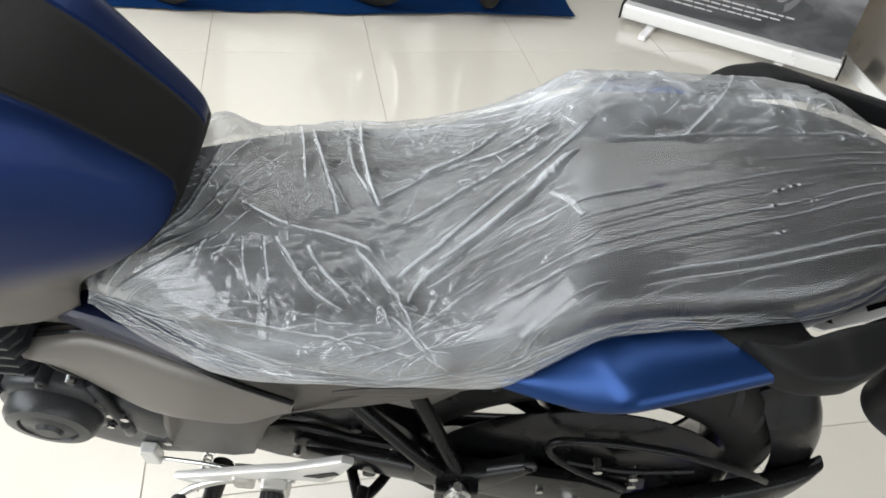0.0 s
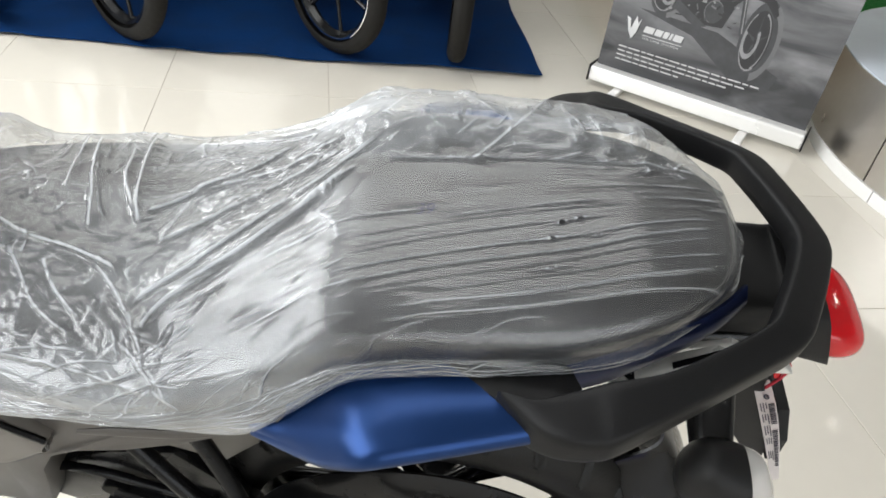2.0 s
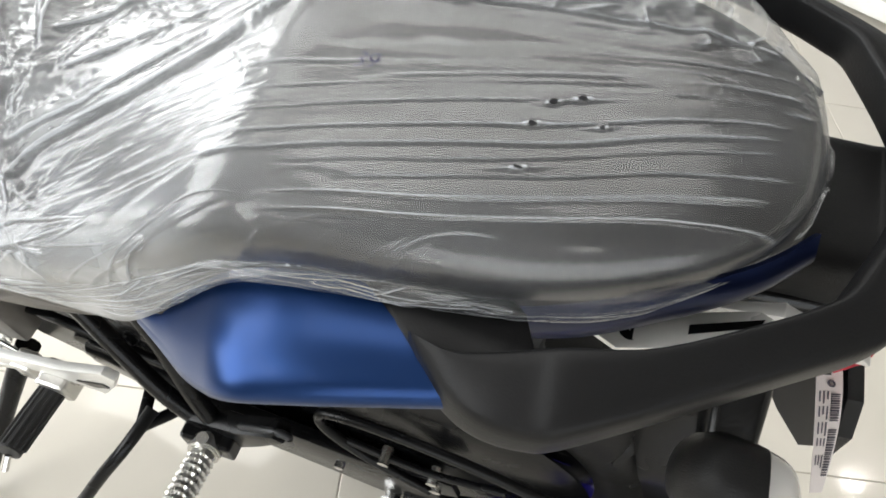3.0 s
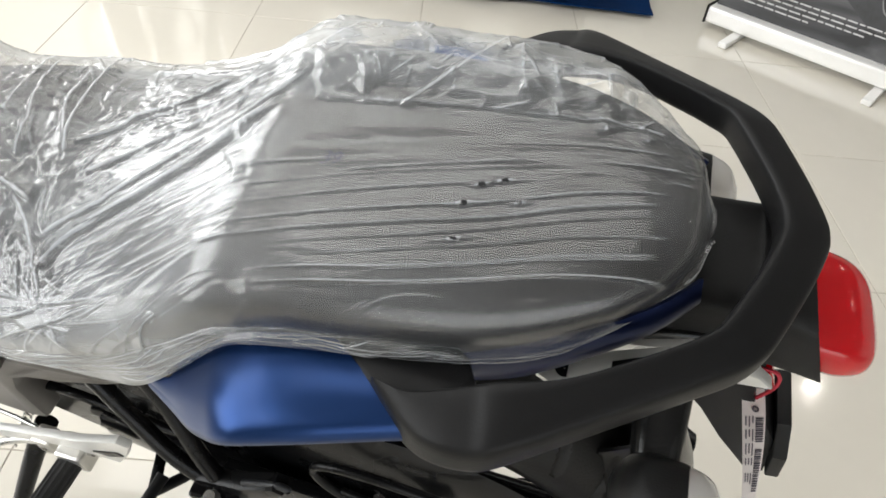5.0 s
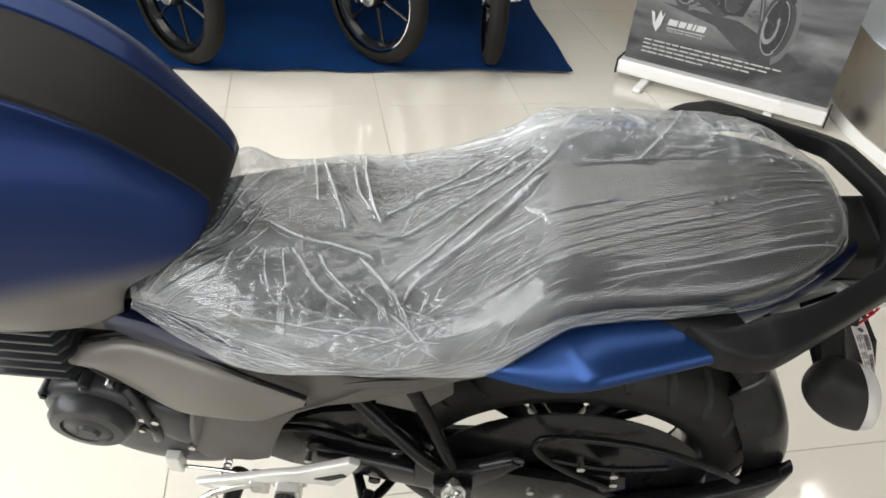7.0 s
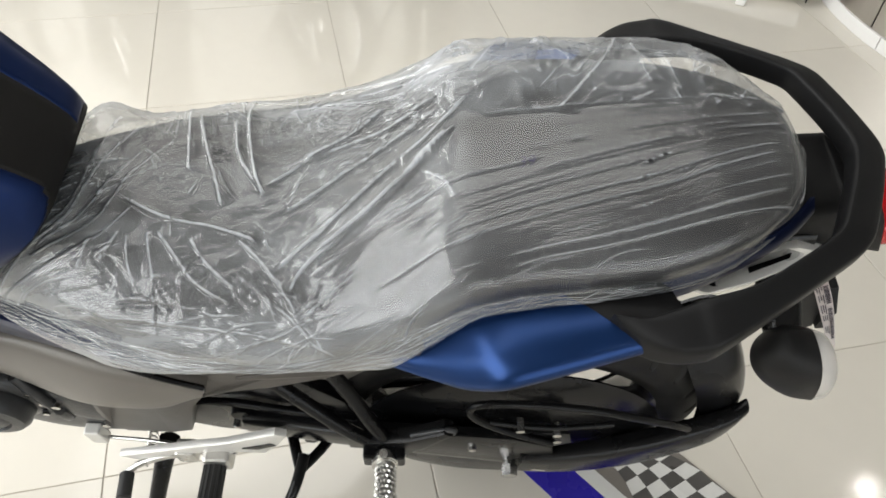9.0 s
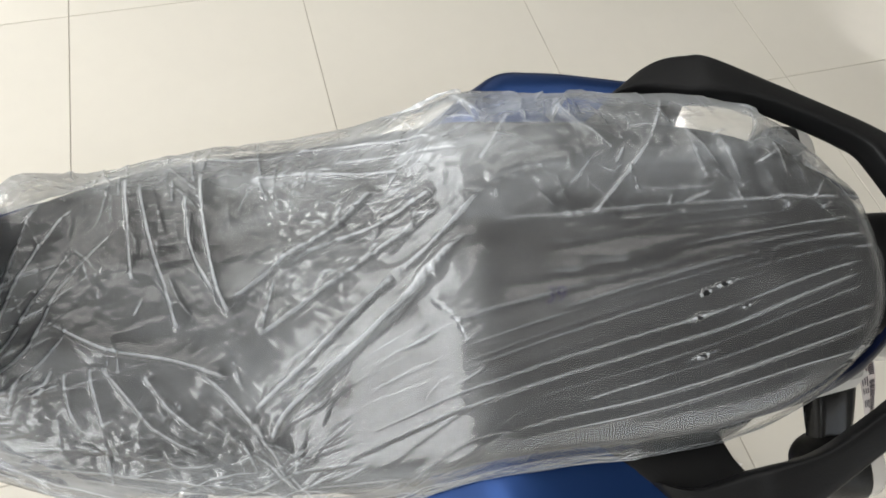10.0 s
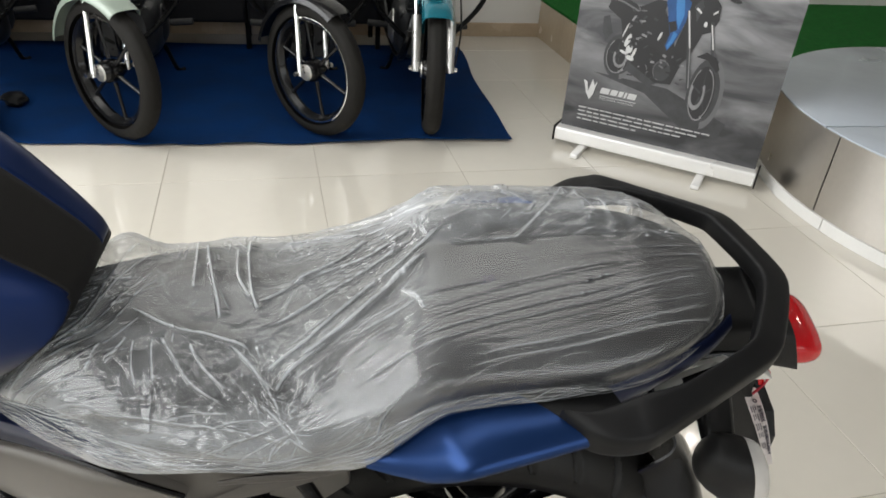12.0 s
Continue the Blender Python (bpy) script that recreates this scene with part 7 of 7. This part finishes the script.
slogan.body, slogan.size, slogan.space_character = "THE DARK WARRIOR", 0.0135, 1.25
tmp = new("slogan", slogan)
bpy.context.view_layer.update()
me = bpy.data.meshes.new_from_object(tmp.evaluated_get(bpy.context.evaluated_depsgraph_get()))
bpy.data.objects.remove(tmp)
layer[0] += 0.00006
for vert in me.vertices:
    vert.co = (0.170 + vert.co.x, -0.0026 - layer[0], 0.2435 + vert.co.y)
me.materials.clear()
me.materials.append(INK_W)
new("print_slogan", me).parent = banner
for k, (u1, z) in enumerate(((0.67, 0.190), (0.62, 0.172), (0.56, 0.154), (0.36, 0.136))):
    u = 0.085
    rnd = random.Random(40 + k)
    while u < u1 - 0.01:
        w = rnd.uniform(0.018, 0.055)
        bar(u, min(u + w, u1), z, z + 0.0055, INK_W)
        u += w + 0.007

# ---- paper tag on the number plate hanger ----
def tag_point(t, s):
    """A place on the tag: t along it, s from -1 to 1 across it."""
    wide = 0.0088 - 0.0042 * t ** 2
    return np.array((0.2765 + 0.0068 * t + s * wide, -0.022 - 0.088 * t + 0.002 * s, 0.734 - 0.026 * t + 0.006 * math.sin(3.0 * t) + 0.0015 * s * math.sin(4 * t)))


tag = shell("paper_tag", [[tag_point(i / 20, s) for s in (-1, -0.5, 0, 0.5, 1)] for i in range(21)], 0.0004, PAPER)
tag.matrix_world = BIKE_POSE
tagged(tag, "narrow printed paper tag hanging from the motorcycle's tail", "tag")


def tag_print(t0, t1, s0, s1, name="print_bar"):
    up = np.array((0, 0, 0.0007))
    q = [tag_point(t0, s0) + up, tag_point(t0, s1) + up, tag_point(t1, s1) + up, tag_point(t1, s0) + up]
    bk = [p + np.array((0, 0, -0.0005)) for p in q]
    mesh_part(name, q + bk, [(0, 1, 2, 3), (7, 6, 5, 4), (0, 4, 5, 1), (1, 5, 6, 2), (2, 6, 7, 3), (3, 7, 4, 0)], INK, tag, "", False)


rnd = random.Random(9)
t = 0.28
while t < 0.88:
    d = rnd.uniform(0.006, 0.016)
    if not 0.50 < t < 0.54:
        tag_print(t, t + d, 0.15, 0.80)
    t += d + rnd.uniform(0.006, 0.010)
for s in (-0.15, -0.45, -0.75):
    for k in range(5):
        t = 0.26 + 0.12 * k
        tag_print(t, t + rnd.uniform(0.05, 0.10), s, s + 0.10, "print_line")
lathe("eyelet", [(0.0014, 0.0), (0.0028, 0.0), (0.0028, 0.0006), (0.0014, 0.0006)], INK, tag, "", 16, tuple(tag_point(0.2, 0.1) + np.array((0, 0, 0.0006))), "z")
tube("cord", [(0.2775, -0.030, 0.7335), (0.268, -0.026, 0.752), (0.262, -0.034, 0.785), (0.274, -0.038, 0.790), (0.282, -0.034, 0.765), (0.2785, -0.0305, 0.735)], 0.0016, RED_CORD, tag, "thin red cord", 6, smooth_n=24)

# ---- floor: polished tiles on a bed of grout ----
bed = box("floor", (WEST - 0.2, SOUTH - 0.2, -0.16), (EAST + 0.2, NORTH + 0.2, -0.0016), GROUT, bevel=0)
tagged(bed, "floor of large polished cream tiles with thin joints", "floor", kind="structure")
h, c = TILE_SIDE / 2 - 0.0012, 0.0010
tv = [(-h, -h, -0.0045), (h, -h, -0.0045), (h, h, -0.0045), (-h, h, -0.0045), (-h, -h, -c * 0.6), (h, -h, -c * 0.6), (h, h, -c * 0.6), (-h, h, -c * 0.6), (-h + c, -h + c, 0), (h - c, -h + c, 0), (h - c, h - c, 0), (-h + c, h - c, 0)]
tf = [(8, 9, 10, 11), (4, 5, 9, 8), (5, 6, 10, 9), (6, 7, 11, 10), (7, 4, 8, 11), (0, 1, 5, 4), (1, 2, 6, 5), (2, 3, 7, 6), (3, 0, 4, 7)]
tile_mesh = bpy.data.meshes.new("tile")
tile_mesh.from_pydata(tv, [], tf)
tile_mesh.materials.append(TILE)
for i in range(-6, 12):
    for j in range(-9, 5):
        tile = new("tile", tile_mesh)
        tile.parent = bed
        tile.location = (X0 + TILE_SIDE * (i + 0.5), Y0 + TILE_SIDE * (j + 0.5), 0)
